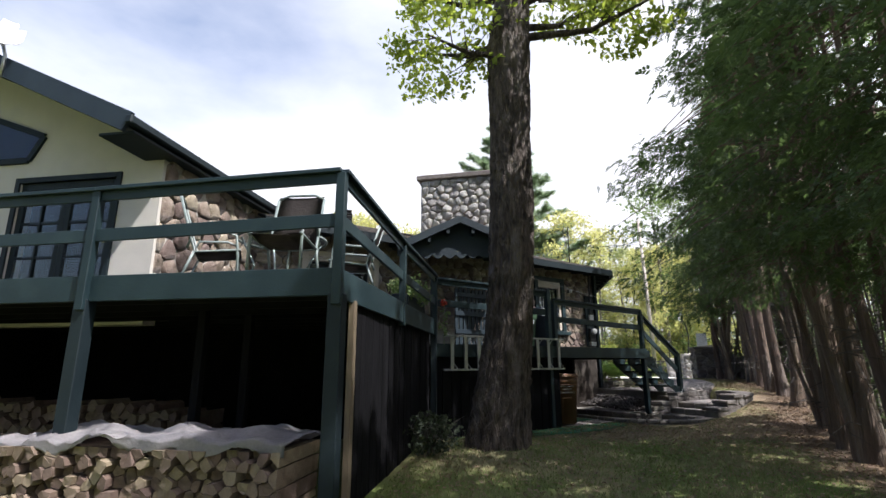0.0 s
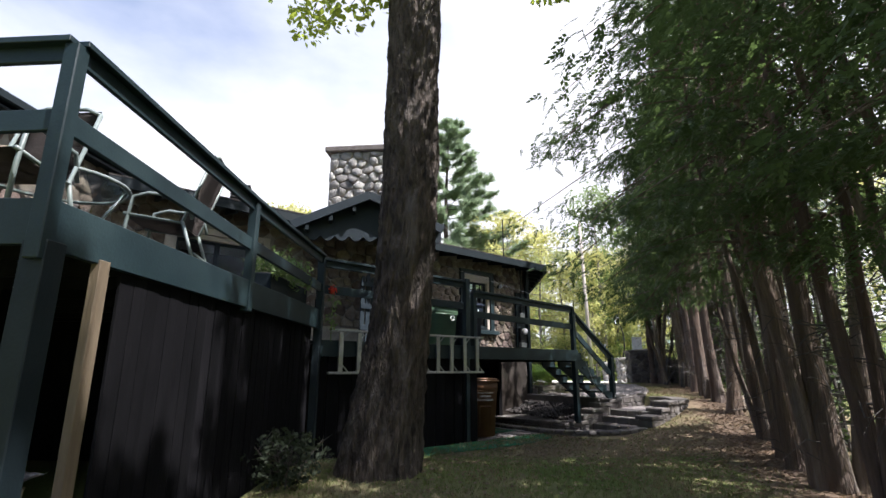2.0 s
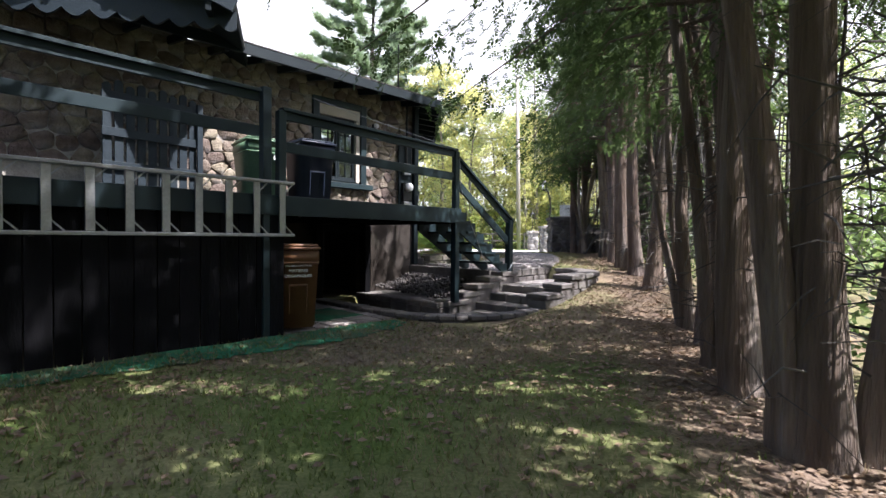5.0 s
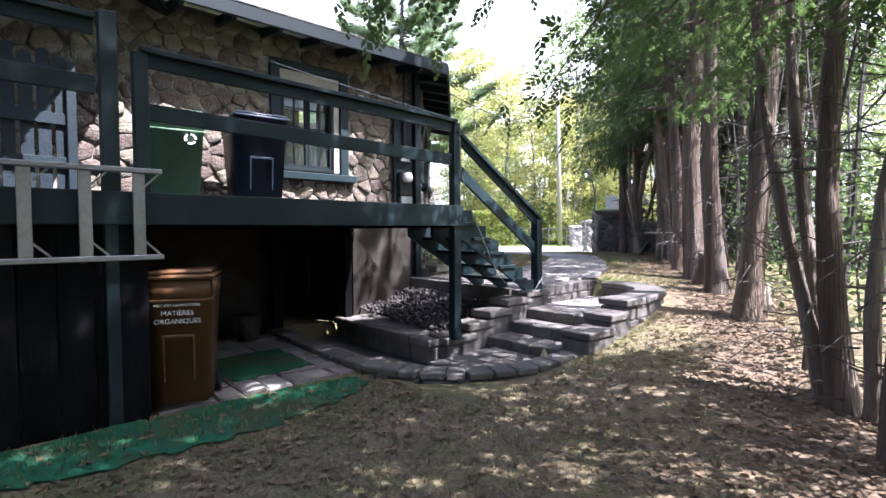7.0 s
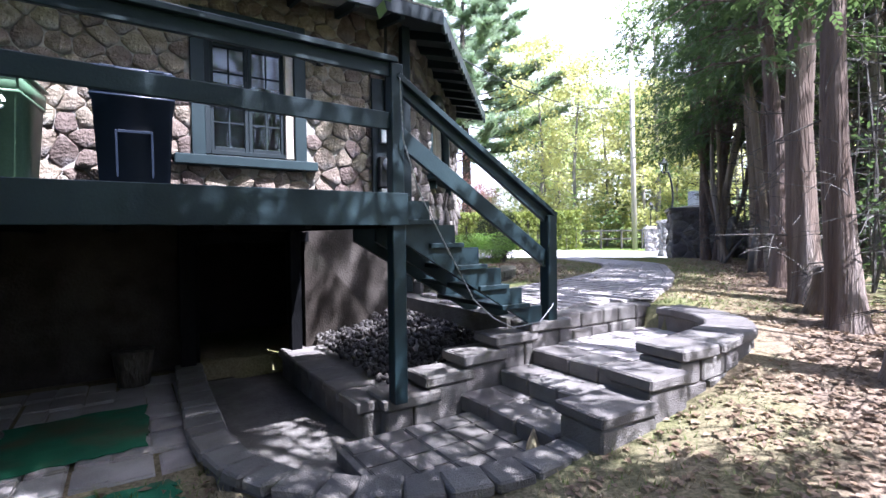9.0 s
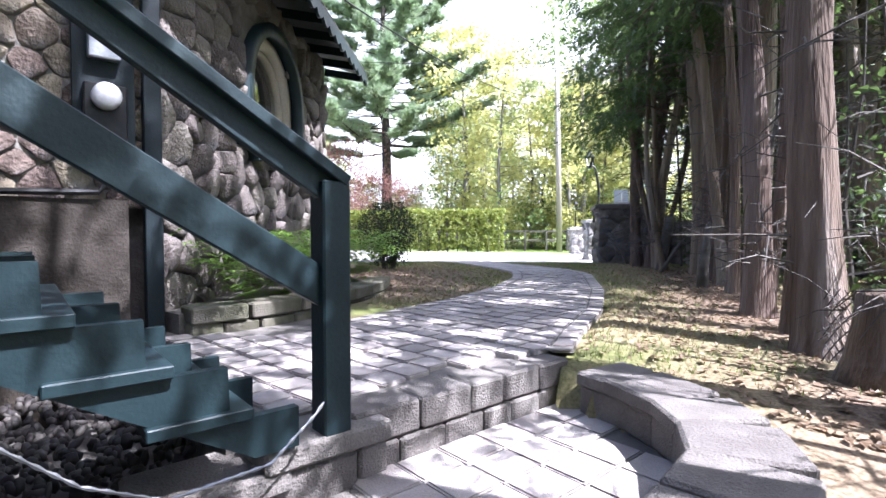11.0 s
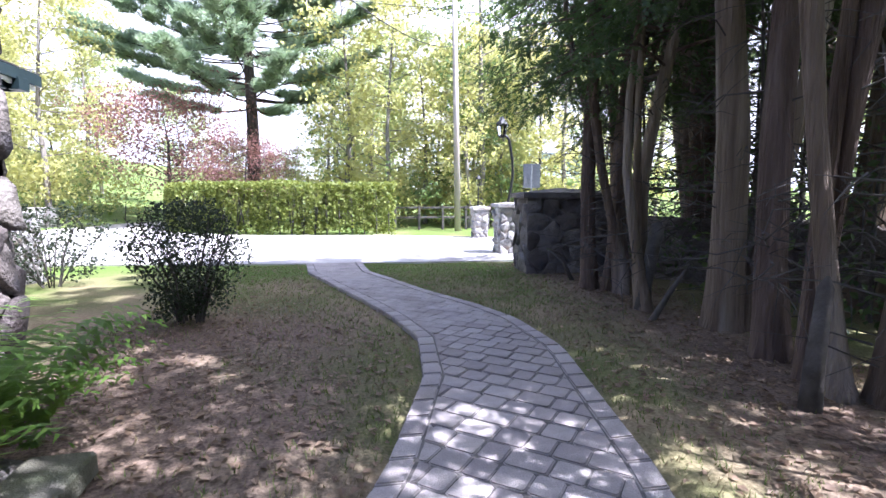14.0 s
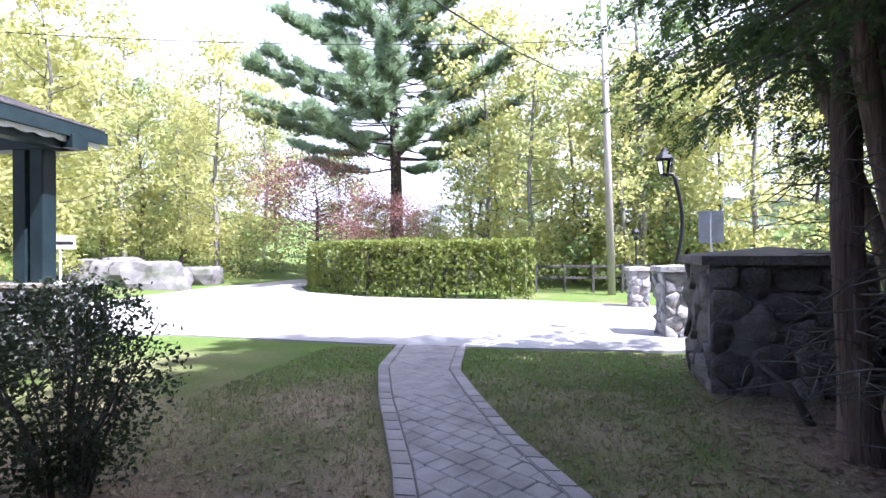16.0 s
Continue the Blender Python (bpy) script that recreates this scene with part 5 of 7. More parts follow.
def cedar_row():
    kinds = {0: [cedar_meshes(s, h, 3.0, 3.8, 84, 88) for s, h in ((1, 11.0), (2, 11.6))],
             4: [cedar_meshes(s, h, 2.8, 3.3, 104, 112) for s, h in ((11, 11.8), (12, 11.2))],
             6: [cedar_meshes(s, h, 3.3, 2.5, 52, 84, stems=3, girth=0.62, sway=2.4) for s, h in ((8, 10.6), (9, 10.0))],
             5: [cedar_meshes(s, h, 4.2, 1.8, 50, 60, stems=0) for s, h in ((13, 13.5), (14, 12.0))],
             7: [cedar_meshes(s, h, 3.6, 1.3, 26, 50, stems=0, girth=0.55) for s, h in ((15, 8.5), (16, 9.2))],
             1: [cedar_meshes(s, h, 3.2, 2.3, 56, 66, stems=1, girth=0.95) for s, h in ((4, 11.5), (5, 12.2))],
             2: [cedar_meshes(s, h, 2.7, 2.3, 60, 66, stems=2) for s, h in ((6, 9.5), (7, 10.0))]}
    rng = random.Random(2)
    names = ("trunk", "twig_wood", "limb_wood", "crown")
    for i, (x, y, k) in enumerate(CEDARS):
        place_tree("cedar_tree", kinds[k][i % len(kinds[k])], names, "tall white cedar with shaggy brown bark and bare lower twigs", "tree", "cedar row beside the lawn", (x, y, ground_z(x, y) - 0.02), rng.uniform(-180, 180), rng.uniform(0.92, 1.08))
    back = kinds[2][0], kinds[2][1]
    for i in range(9):                                   # a taller second rank behind
        y = 19.8 + i * 0.65
        x = cedar_x(y) + rng.uniform(1.7, 3.2)
        place_tree("cedar_tree", back[i % 2], names, "white cedar standing behind the front row", "tree", "cedar row beside the lawn", (x, y, ground_z(x, y) - 0.02), rng.uniform(0, 360), rng.uniform(1.5, 1.75))


def leaf_clump(bm, c, r, count, size, rng, flat=1.0):
    for i in range(count):
        while True:
            v = Vector((rng.uniform(-1, 1), rng.uniform(-1, 1), rng.uniform(-1, 1)))
            if 0.02 < v.length < 1:
                break
        p = c + Vector((v.x * r, v.y * r, v.z * r * flat))
        n = Vector((rng.gauss(0, 1), rng.gauss(0, 1), rng.gauss(0.6, 1))).normalized()
        a = n.orthogonal().normalized()
        a.rotate(Matrix.Rotation(rng.uniform(0, 6.28), 3, n))
        b = n.cross(a)
        s = size * rng.uniform(0.6, 1.3)
        vs = [bm.verts.new(p - a * s * 0.5), bm.verts.new(p + b * s * 0.32 + n * s * .08), bm.verts.new(p + a * s * 0.5), bm.verts.new(p - b * s * 0.32 + n * s * .08)]
        bm.faces.new(vs)


def broadleaf_meshes(seed, height, spread, base_r, clumps, per, leaf, leaf_material, bark, low=0.3, flat=0.7):
    """Trunk with forking limbs, and a crown of loose leaf clumps at their tips."""
    rng = random.Random(seed)
    tr, cr = bmesh.new(), bmesh.new()
    zs = [0, 0.3, height * 0.2, height * 0.4, height * 0.65, height * 0.9]
    bend = [Vector((rng.uniform(-.03, .03) * height * i / 5, rng.uniform(-.03, .03) * height * i / 5, z - 0.1)) for i, z in enumerate(zs)]
    tube(tr, bend, [base_r * 1.4, base_r, base_r * .85, base_r * .68, base_r * .4, base_r * .08], 8, 0.12, seed=seed)
    tips = []
    for i in range(clumps):
        s = low + (0.97 - low) * ((i + rng.random()) / clumps)
        z = height * s
        k = min(4, max(0, sum(1 for q in zs if q <= z) - 1))
        p = bend[k].lerp(bend[k + 1], min(1, max(0, (z - zs[k]) / (zs[k + 1] - zs[k]))))
        a = i * 2.4 + rng.uniform(-.5, .5)
        env = math.sin(math.pi * min(1, max(0.08, (s - low * 0.75) / (1.04 - low * 0.75)))) ** 0.7
        r = spread * env * rng.uniform(0.45, 1.05)
        end = p + Vector((math.cos(a) * r, math.sin(a) * r, rng.uniform(0.1, 0.6) * r))
        mid = p.lerp(end, 0.5) + Vector((rng.uniform(-.1, .1), rng.uniform(-.1, .1), -0.06)) * r
        br = base_r * 0.32 * (1 - 0.7 * s)
        tube(tr, [p, mid, end], [br, br * 0.6, br * 0.15], 5, cap=False)
        tips += [(end, 1.0), (mid.lerp(end, 0.4), 0.8)]
    for c, f in tips:
        leaf_clump(cr, c, spread * 0.30 * f, per, leaf, rng, flat)
    return [mesh_of("trunk", tr, bark, True), mesh_of("crown", cr, leaf_material)]


def maple():
    """The big maple between lawn and deck."""
    t = thing("maple_tree", "large old maple with furrowed grey bark and fresh leaves", "tree", (-0.43, 7.8, 0.32))
    bm = bmesh.new()
    pts = [(0.0, 0, -0.2), (0.0, 0, 0.05), (0.03, 0, 0.35), (0.08, 0, 0.8), (0.16, 0, 1.3), (0.23, -0.02, 1.8), (0.30, -0.14, 2.83), (0.33, -0.2, 3.8), (0.34, -0.25, 4.5), (0.36, -0.3, 5.2), (0.40, -0.35, 6.5), (0.50, -0.4, 7.5), (0.55, -0.3, 9.5), (0.6, -0.3, 11.5)]
    rad = [0.52, 0.47, 0.43, 0.395, 0.365, 0.34, 0.325, 0.315, 0.31, 0.315, 0.34, 0.27, 0.17, 0.06]
    tall, rr = [], []
    for i in range(len(pts) - 1):
        for s in np.linspace(0, 1, 15)[:-1]:
            tall.append(Vector(pts[i]).lerp(Vector(pts[i + 1]), s))
            rr.append(rad[i] + (rad[i + 1] - rad[i]) * s)
    tube(bm, tall, rr, 84, 0.07)
    for v in bm.verts:                                   # furrowed plates
        a = math.atan2(v.co.y, v.co.x - v.co.z * 0.08)
        w = 0.5 * noise.noise((a * 2, v.co.z * 1.5, 9))
        f = 0.6 * noise.noise((a * 3, v.co.z * 0.8, 0)) + 1.0 - 2.9 * abs(noise.noise((a * 8 + w, v.co.z * 2.6, 5))) + 0.8 * noise.noise((a * 14, v.co.z * 8, 2))
        v.co += Vector((math.cos(a), math.sin(a), 0)) * 0.036 * f
    part("trunk", bm, M_BARK, t, "", True)
    rng = random.Random(12)
    lm, cr = bmesh.new(), bmesh.new()
    for a, z, ln, rise in ((-12, 6.7, 2.5, 0.2), (12, 7.7, 2.7, 0.3), (-5, 8.3, 2.9, 0.4), (5, 6.9, 1.5, 0.5), (-20, 7.3, 2.0, 0.7), (170, 6.7, 1.6, 0.1), (205, 6.4, 1.5, 0.1), (60, 8.0, 2.2, 0.8), (185, 7.5, 1.8, 0.3), (250, 8.2, 2.0, 1.0), (320, 8.6, 2.2, 1.0), (120, 9.0, 2.2, 1.2), (180, 9.3, 1.9, 1.2), (20, 9.8, 2.0, 1.4), (280, 10.2, 2.0, 1.4)):
        d = Vector((math.cos(radians(a)), math.sin(radians(a)), 0))
        p = Vector((0.48, -0.35, z))
        end = p + d * ln + Vector((0, 0, rise * ln * 0.5))
        mid = p.lerp(end, .5) + Vector((0, 0, -0.12 * ln))
        tube(lm, [p, mid, end], [0.075, 0.045, 0.012], 6, cap=False)
        for j in range(9):
            q = mid.lerp(end, rng.uniform(-0.1, 1.1))
            e = q + Vector((rng.uniform(-.9, .9), rng.uniform(-.9, .9), rng.uniform(-.35, .5)))
            tube(lm, [q, e], [0.012, 0.003], 4, cap=False)
            leaf_clump(cr, e, rng.uniform(0.3, 0.5), 75, 0.12, rng, 0.6)
    part("limb_wood", lm, M_BARK, t, "", True)
    part("crown", cr, M_MAPLE, t)
    return t


def pine_meshes(seed, height, spread, whorls):
    """A white pine: level boughs that fork into flat plumes of upturned needle tufts."""
    rng = random.Random(seed)
    tr, cr = bmesh.new(), bmesh.new()
    tube(tr, [Vector((0.15 * math.sin(z * 0.3), 0, z)) for z in np.linspace(-0.3, height, 14)], [0.46 * (1 - 0.95 * i / 13) for i in range(14)], 10, 0.1)
    for i in range(whorls):
        s = 0.27 + 0.71 * (i / whorls) ** 1.05
        z = height * s
        for j in range(rng.randint(4, 6)):
            a = j * 1.25 + i * 0.9 + rng.uniform(-.35, .35)
            r = max(0.8, spread * (1.06 - s) * rng.uniform(0.6, 1.2))
            zz = z + rng.uniform(-.5, .5)
            p = Vector((0.15 * math.sin(zz * 0.3), 0, zz))
            d = Vector((math.cos(a), math.sin(a), 0))
            across = Vector((-d.y, d.x, 0))
            up = 0.05 + 0.5 * max(0, s - 0.6)
            line = [p + d * r * f + Vector((0, 0, r * (up * f + 0.12 * f * f - 0.16 * f * (1 - f)))) for f in (0, 0.25, 0.5, 0.75, 1.0)]
            tube(tr, line, [0.09 * (1.1 - s), 0.07 * (1.1 - s), 0.05 * (1.1 - s), 0.03 * (1.1 - s), 0.008], 5, cap=False)
            for k in range(int(9 + r * 3.6)):
                f = 0.28 + 0.72 * rng.random() ** 0.75
                q = line[min(3, int(f * 4))].lerp(line[min(3, int(f * 4)) + 1], f * 4 - min(3, int(f * 4)))
                ln = rng.uniform(0.5, 1.5) * (1.15 - f * 0.5) * min(1, 0.35 + r * 0.12)
                tip = q + d * ln * rng.uniform(0.5, 1.0) + across * ln * rng.uniform(-0.9, 0.9) + Vector((0, 0, ln * rng.uniform(0.0, 0.45)))
                tube(tr, [q, tip], [0.018, 0.005], 3, cap=False)
                for m in range(9):
                    c = q.lerp(tip, 0.25 + 0.75 * m / 8) + Vector((rng.gauss(0, .12), rng.gauss(0, .12), rng.gauss(0, .08)))
                    for n in range(10):
                        dd = ((tip - q).normalized() * 0.55 + Vector((rng.gauss(0, .6), rng.gauss(0, .6), rng.gauss(.4, .4)))).normalized()
                        sd = dd.orthogonal().normalized() * 0.038
                        vs = [cr.verts.new(c - sd), cr.verts.new(c + sd), cr.verts.new(c + dd * rng.uniform(0.3, 0.6))]
                        cr.faces.new(vs)
    return [mesh_of("trunk", tr, M_BARK, True), mesh_of("crown", cr, M_PINE)]


def woods():
    rng = random.Random(31)
    names = ("trunk", "crown")
    pine = pine_meshes(3, 27, 11.5, 22)
    place_tree("pine_tree", pine, names, "tall white pine with long blue-green needle boughs", "tree", "", (-1.4, 50, ground_z(-1.4, 50)), 20)
    red = broadleaf_meshes(90, 7.0, 4.6, 0.15, 48, 85, 0.15, M_RED, M_TWIG, 0.3)
    place_tree("ornamental_tree", red, names, "spreading ornamental tree with airy russet leaves", "tree", "", (-5.2, 46.8, ground_z(-5, 47)), 0)
    place_tree("ornamental_tree", red, names, "low spreading ornamental tree with russet leaves", "tree", "", (-0.9, 45.6, ground_z(0, 46)), 130, 0.68)
    kinds = [broadleaf_meshes(100, 13, 3.2, 0.15, 38, 62, 0.24, M_SPRING, M_PBARK, 0.1), broadleaf_meshes(101, 15, 3.4, 0.17, 40, 62, 0.24, M_SPRING2, M_PBARK, 0.1), broadleaf_meshes(102, 12, 2.8, 0.13, 38, 60, 0.23, M_SPRING2, M_TWIG, 0.06), broadleaf_meshes(103, 16, 3.2, 0.18, 32, 50, 0.23, M_GREEN, M_PBARK, 0.25), broadleaf_meshes(104, 14, 3.0, 0.15, 30, 22, 0.2, M_SPRING, M_PBARK, 0.3)]
    tags = ("slender spring tree in pale green leaf", "tree", "woods behind the driveway")
    spots, small = [], []
    for i in range(34):                                  # wooded slope left of the road
        spots.append((rng.uniform(-34, -9.5), rng.uniform(40, 66), rng.choice((0, 1, 2, 1, 2))))
    for i in range(11):                                  # behind the hedge
        spots.append((rng.uniform(2.5, 9), rng.uniform(50, 68), rng.choice((0, 4, 3, 4))))
    for i in range(15):                                  # right of the pole
        spots.append((rng.uniform(8, 26), rng.uniform(43, 62), rng.choice((1, 2, 1, 3, 0))))
    for i in range(9):                                   # low growth under the pine
        small.append((rng.uniform(-7, 3), rng.uniform(53, 62), rng.choice((0, 4, 2))))
    for x, y in ((11, 43), (13.5, 45), (16, 42), (9.2, 47), (6.8, 44.5), (4.6, 47)):
        spots.append((x, y, rng.choice((1, 2, 0))))
    for i in range(10):                                  # beyond the neighbour's lawn
        spots.append((rng.uniform(24, 40), rng.uniform(0, 40), rng.choice((0, 3, 1))))
    for i in range(16):                                  # behind the start of the walk
        spots.append((rng.uniform(-26, 10), rng.uniform(-26, -13), rng.choice((0, 1, 2, 3))))
    for i in range(14):                                  # young growth beyond the neighbour's lawn
        small.append((rng.uniform(12.5, 19), rng.uniform(4, 30), rng.choice((0, 4, 3))))
    for i in range(4):                                   # behind the house
        spots.append((rng.uniform(-22, -12), rng.uniform(32, 42), rng.choice((1, 0, 2))))
    for x, y, k in spots:
        place_tree("deciduous_tree", kinds[k], names, *tags, (x, y, ground_z(x, y) - 0.1), rng.uniform(0, 360), rng.uniform(0.75, 1.15))
    for x, y, k in small:
        place_tree("deciduous_tree", kinds[k], names, "young green tree at the edge of the woods", "tree", "young trees", (x, y, ground_z(x, y) - 0.1), rng.uniform(0, 360), rng.uniform(0.35, 0.5))


def shrub(name, label, at, r, h, leaf_material, count, leaf, seed, stems=14):
    rng = random.Random(seed)
    t = thing(name, label, "shrub", at)
    st, cr = bmesh.new(), bmesh.new()
    for i in range(stems):
        a = rng.uniform(0, 6.28)
        rr = r * rng.uniform(0.3, 0.95)
        end = Vector((math.cos(a) * rr, math.sin(a) * rr, h * rng.uniform(0.5, 0.97)))
        mid = Vector((math.cos(a) * rr * 0.45, math.sin(a) * rr * 0.45, end.z * 0.45))
        tube(st, [(0.1 * math.cos(a), 0.1 * math.sin(a), -0.05), mid, end], [0.012, 0.009, 0.004], 5, cap=False)
        for j in range(5):
            q = mid.lerp(end, rng.uniform(0, 1))
            e = q + Vector((rng.uniform(-.25, .25), rng.uniform(-.25, .25), rng.uniform(0, .25)))
            tube(st, [q, e], [0.006, 0.002], 3, cap=False)
    for i in range(count):
        a, s = rng.uniform(0, 6.28), rng.random() ** 0.4
        z = rng.uniform(0.08, 1.0)
        env = (0.45 + 0.85 * z if z < 0.62 else 0.98 - 1.15 * (z - 0.62)) * (1.0 + 0.75 * noise.noise((math.cos(a) * 2, math.sin(a) * 2, z * 3 + seed)))
        c = Vector((math.cos(a) * r * s * env, math.sin(a) * r * s * env, z * h))
        leaf_clump(cr, c, 0.07, 4, leaf, rng)
    tagged(part("stem_wood", st, M_TWIG, t), "", "", "", "stuff")
    tagged(part("foliage", cr, leaf_material, t), "", "", "", "stuff")
    return t


def fern_bed():
    rng = random.Random(8)
    for i in range(26):
        y = rng.uniform(16.95, 19.8)
        x = rng.uniform(2.55, 2.95 + 0.28 * (y - 16.9))
        x = min(x, 3.35)
        f = thing("fern", "bright green fern in the raised bed by the wall", "fern", (x, y, 1.06), rng.uniform(0, 360), "ferns in the raised bed")
        bm = bmesh.new()
        for k in range(16):
            a = rng.uniform(0, 6.28)
            d = Vector((math.cos(a), math.sin(a), 0))
            ln, up = rng.uniform(0.4, 0.7), rng.uniform(0.5, 1.0)
            prev = None
            for s in range(11):
                t = s / 10
                p = d * ln * t + Vector((0, 0, up * (t * 1.7 - t * t * 1.1)))
                wd = 0.12 * math.sin(math.pi * min(1, 0.15 + t * 0.85)) + 0.005
                sd = d.cross(Vector((0, 0, 1)))
                for sg in (-1, 1):
                    e = p + sd * sg * wd + d * 0.03 + Vector((0, 0, -0.02))
                    bm.faces.new([bm.verts.new(p - d * 0.013), bm.verts.new(e), bm.verts.new(p + d * 0.017)])
        part("fronds", bm, M_FERN, f)


def hedge():
    """A clipped hedge that follows the bend of the drive."""
    line = [(6.7, 38.7), (3.5, 38.9), (0.5, 39.6), (-2.0, 41.2), (-3.5, 43.8), (-3.9, 47.0)]
    rng = random.Random(17)
    t = thing("hedge", "long clipped yellow-green hedge beside the driveway", "hedge")
    core, cr = bmesh.new(), bmesh.new()
    for (ax, ay), (bx, by) in zip(line, line[1:]):
        d = Vector((bx - ax, by - ay, 0))
        nrm = Vector((-d.y, d.x, 0)).normalized()
        n = int(d.length * 420)
        for i in range(n):
            s = rng.random()
            face = rng.random()
            if face < 0.35:
                o, z = nrm * rng.uniform(-0.8, 0.8), 2.15
            else:
                o, z = nrm * rng.choice((-0.85, 0.85, -0.85)), rng.uniform(0.1, 2.15)
            bulge = 0.12 * noise.noise((ax + d.x * s, z * 1.5, ay + d.y * s))
            p = Vector((ax, ay, 0.7 + z)) + d * s + o * (1 + bulge) + Vector((0, 0, bulge))
            leaf_clump(cr, p, 0.14, 5, 0.15, rng)
        for k in range(int(d.length / 0.5)):
            p = Vector((ax, ay, 0.6)) + d * (k + .5) / int(d.length / 0.5)
            for j in range(3):
                tube(core, [p, p + nrm * rng.uniform(-.7, .7) + Vector((0, 0, 1.9))], [0.03, 0.01], 4, cap=False)
    tagged(part("stem_wood", core, M_TWIG, t), "", "", "", "stuff")
    tagged(part("foliage", cr, M_HEDGE, t), "", "", "", "stuff")


def grass():
    """Blades over the lawn, straw and dead leaves: too many to count."""
    rng = random.Random(44)
    sets = {"grass": ([], [], M_GRASS), "dry_grass": ([], [], M_STRAW), "leaf_litter": ([], [], M_LITTER)}
    n = 0
    while n < 90000:
        y = 3.5 + 25 * rng.random() ** 0.9
        edge = cedar_x(y)
        x = rng.uniform(-1.6, edge + 0.9)
        u, nn = to_un(x, y)
        if (nn > -0.1 and u < 3.2) or (u > -1.3 and nn > -1.45 and u < 3.4) or (u < -1.3 and nn > -0.1) or (y > 16 and (x < EAST_X + 0.3)):
            n += 0.2
            continue
        if 15.2 < y < 28.7 and path_edge(y, -1) - 0.03 < x < path_edge(y, 1) + 0.03:
            n += 0.2
            continue
        if 16.5 < y < 19.8 and x < 3.75:
            n += 0.2
            continue
        n += 1
        z = ground_z(x, y) + (0.018 if nn > -0.75 and u < -1.5 else 0)
        f = noise.noise((x * 0.9, y * 0.9, 7)) + 0.6 * noise.noise((x * 3, y * 3, 2))
        bare = (0.35 if 9 < y < 15.5 else 0) + max(0, 1 - abs(edge - x) / 1.4) + 0.8 * math.exp(-((x - 3.6) / 1.3) ** 2 - ((y - 20.4) / 2.0) ** 2)
        if rng.random() < 0.14 + 0.5 * bare:
            v, fc, _ = sets["leaf_litter"]
            if len(fc) > 24000 or (nn > -0.75 and u < -1.5 and rng.random() < 0.75):
                continue
            a, s = rng.uniform(0, 6.28), rng.uniform(0.012, 0.04)
            k = len(v)
            c, sn = math.cos(a) * s, math.sin(a) * s
            v += [(x + c, y + sn, z + .012), (x - sn * .6, y + c * .6, z + .02), (x - c, y - sn, z + .012), (x + sn * .6, y - c * .6, z + rng.uniform(.004, .03))]
            fc.append((k, k + 1, k + 2, k + 3))
            continue
        if rng.random() < bare * 0.9:
            continue
        v, fc, _ = sets["grass" if f + (0.7 if y > 24 else 0) + (0.1 if y < 9 else 0) > rng.uniform(-0.5, 0.5) else "dry_grass"]
        hgt = rng.uniform(0.02, 0.055)
        for b in range(2):
            a = rng.uniform(0, 6.28)
            px, py = x + rng.uniform(-.02, .02), y + rng.uniform(-.02, .02)
            c, sn = math.cos(a), math.sin(a)
            k = len(v)
            v += [(px - sn * .004, py + c * .004, z - .004), (px + sn * .004, py - c * .004, z - .004), (px + c * hgt * .7, py + sn * hgt * .7, z + hgt)]
            fc.append((k, k + 1, k + 2))
    for nm, (v, fc, m) in sets.items():
        me = bpy.data.meshes.new(nm)
        me.from_pydata(v, [], fc)
        me.materials.append(m)
        lab = {"grass": "short green lawn grass blades", "dry_grass": "short dry straw-coloured grass", "leaf_litter": "scattered brown dead leaves"}[nm]
        tagged(new(nm, me), lab, nm.replace("_", " "), "", "stuff")


# ---- beyond the lawn ----


def driveway():
    pts = [(-16, 28.6), (-1, 29.4), (3.9, 28.72), (5.2, 28.66), (8.6, 28.6), (12, 29.5), (30, 30), (30, 36.0), (11, 35.4), (6.3, 37.3), (3.5, 37.6), (0.3, 38.2), (-2.9, 40.2), (-4.7, 43.5), (-5.2, 47), (-4.6, 53), (-2, 62), (-7, 62), (-9.2, 52), (-9.4, 45), (-11, 40), (-16, 36.5)]
    bm = prism(pts, 0.45, 0.76)
    bmesh.ops.triangulate(bm, faces=bm.faces[:])
    setting("driveway", bm, M_DRIVE, "sunlit pale gravel driveway that bends past the hedge", "driveway")


def gate_pillar(name, at, turn, w, d, h, seed, peak=0.1):
    p = thing(name, "dark granite gate pier with a stone cap", "gate pier", at, turn, "gate piers")
    part("core", boxm(0, w, 0, d, -0.1, h), M_MORTAR_D if w > 1 else M_MORTAR, p)
    for m, ln in ((wall_frame(0, 0, 0, 1, 0), w), (wall_frame(0, d, 0, 0, -1), d), (wall_frame(w, 0, 0, 0, 1), d), (wall_frame(w, d, 0, -1, 0), w)):
        stones(p, m, ln, h, 0.42 if w > 1 else 0.3, M_STONE_G if w > 1 else M_STONE_L, seed, depth=0.035, gap=0.012)
        seed += 1
    bm = bmesh.new()
    o = 0.09
    base = [bm.verts.new((x, y, z)) for z in (h, h + 0.10) for x, y in ((-o, -o), (w + o, -o), (w + o, d + o), (-o, d + o))]
    top = bm.verts.new((w / 2, d / 2, h + 0.10 + peak))
    bm.faces.new(base[:4][::-1])
    for i in range(4):
        bm.faces.new((base[i], base[(i + 1) % 4], base[4 + (i + 1) % 4], base[4 + i]))
        bm.faces.new((base[4 + i], base[4 + (i + 1) % 4], top))
    part("cap", bm, M_STONE_G if w > 1 else M_STONE_L, p)
    return p


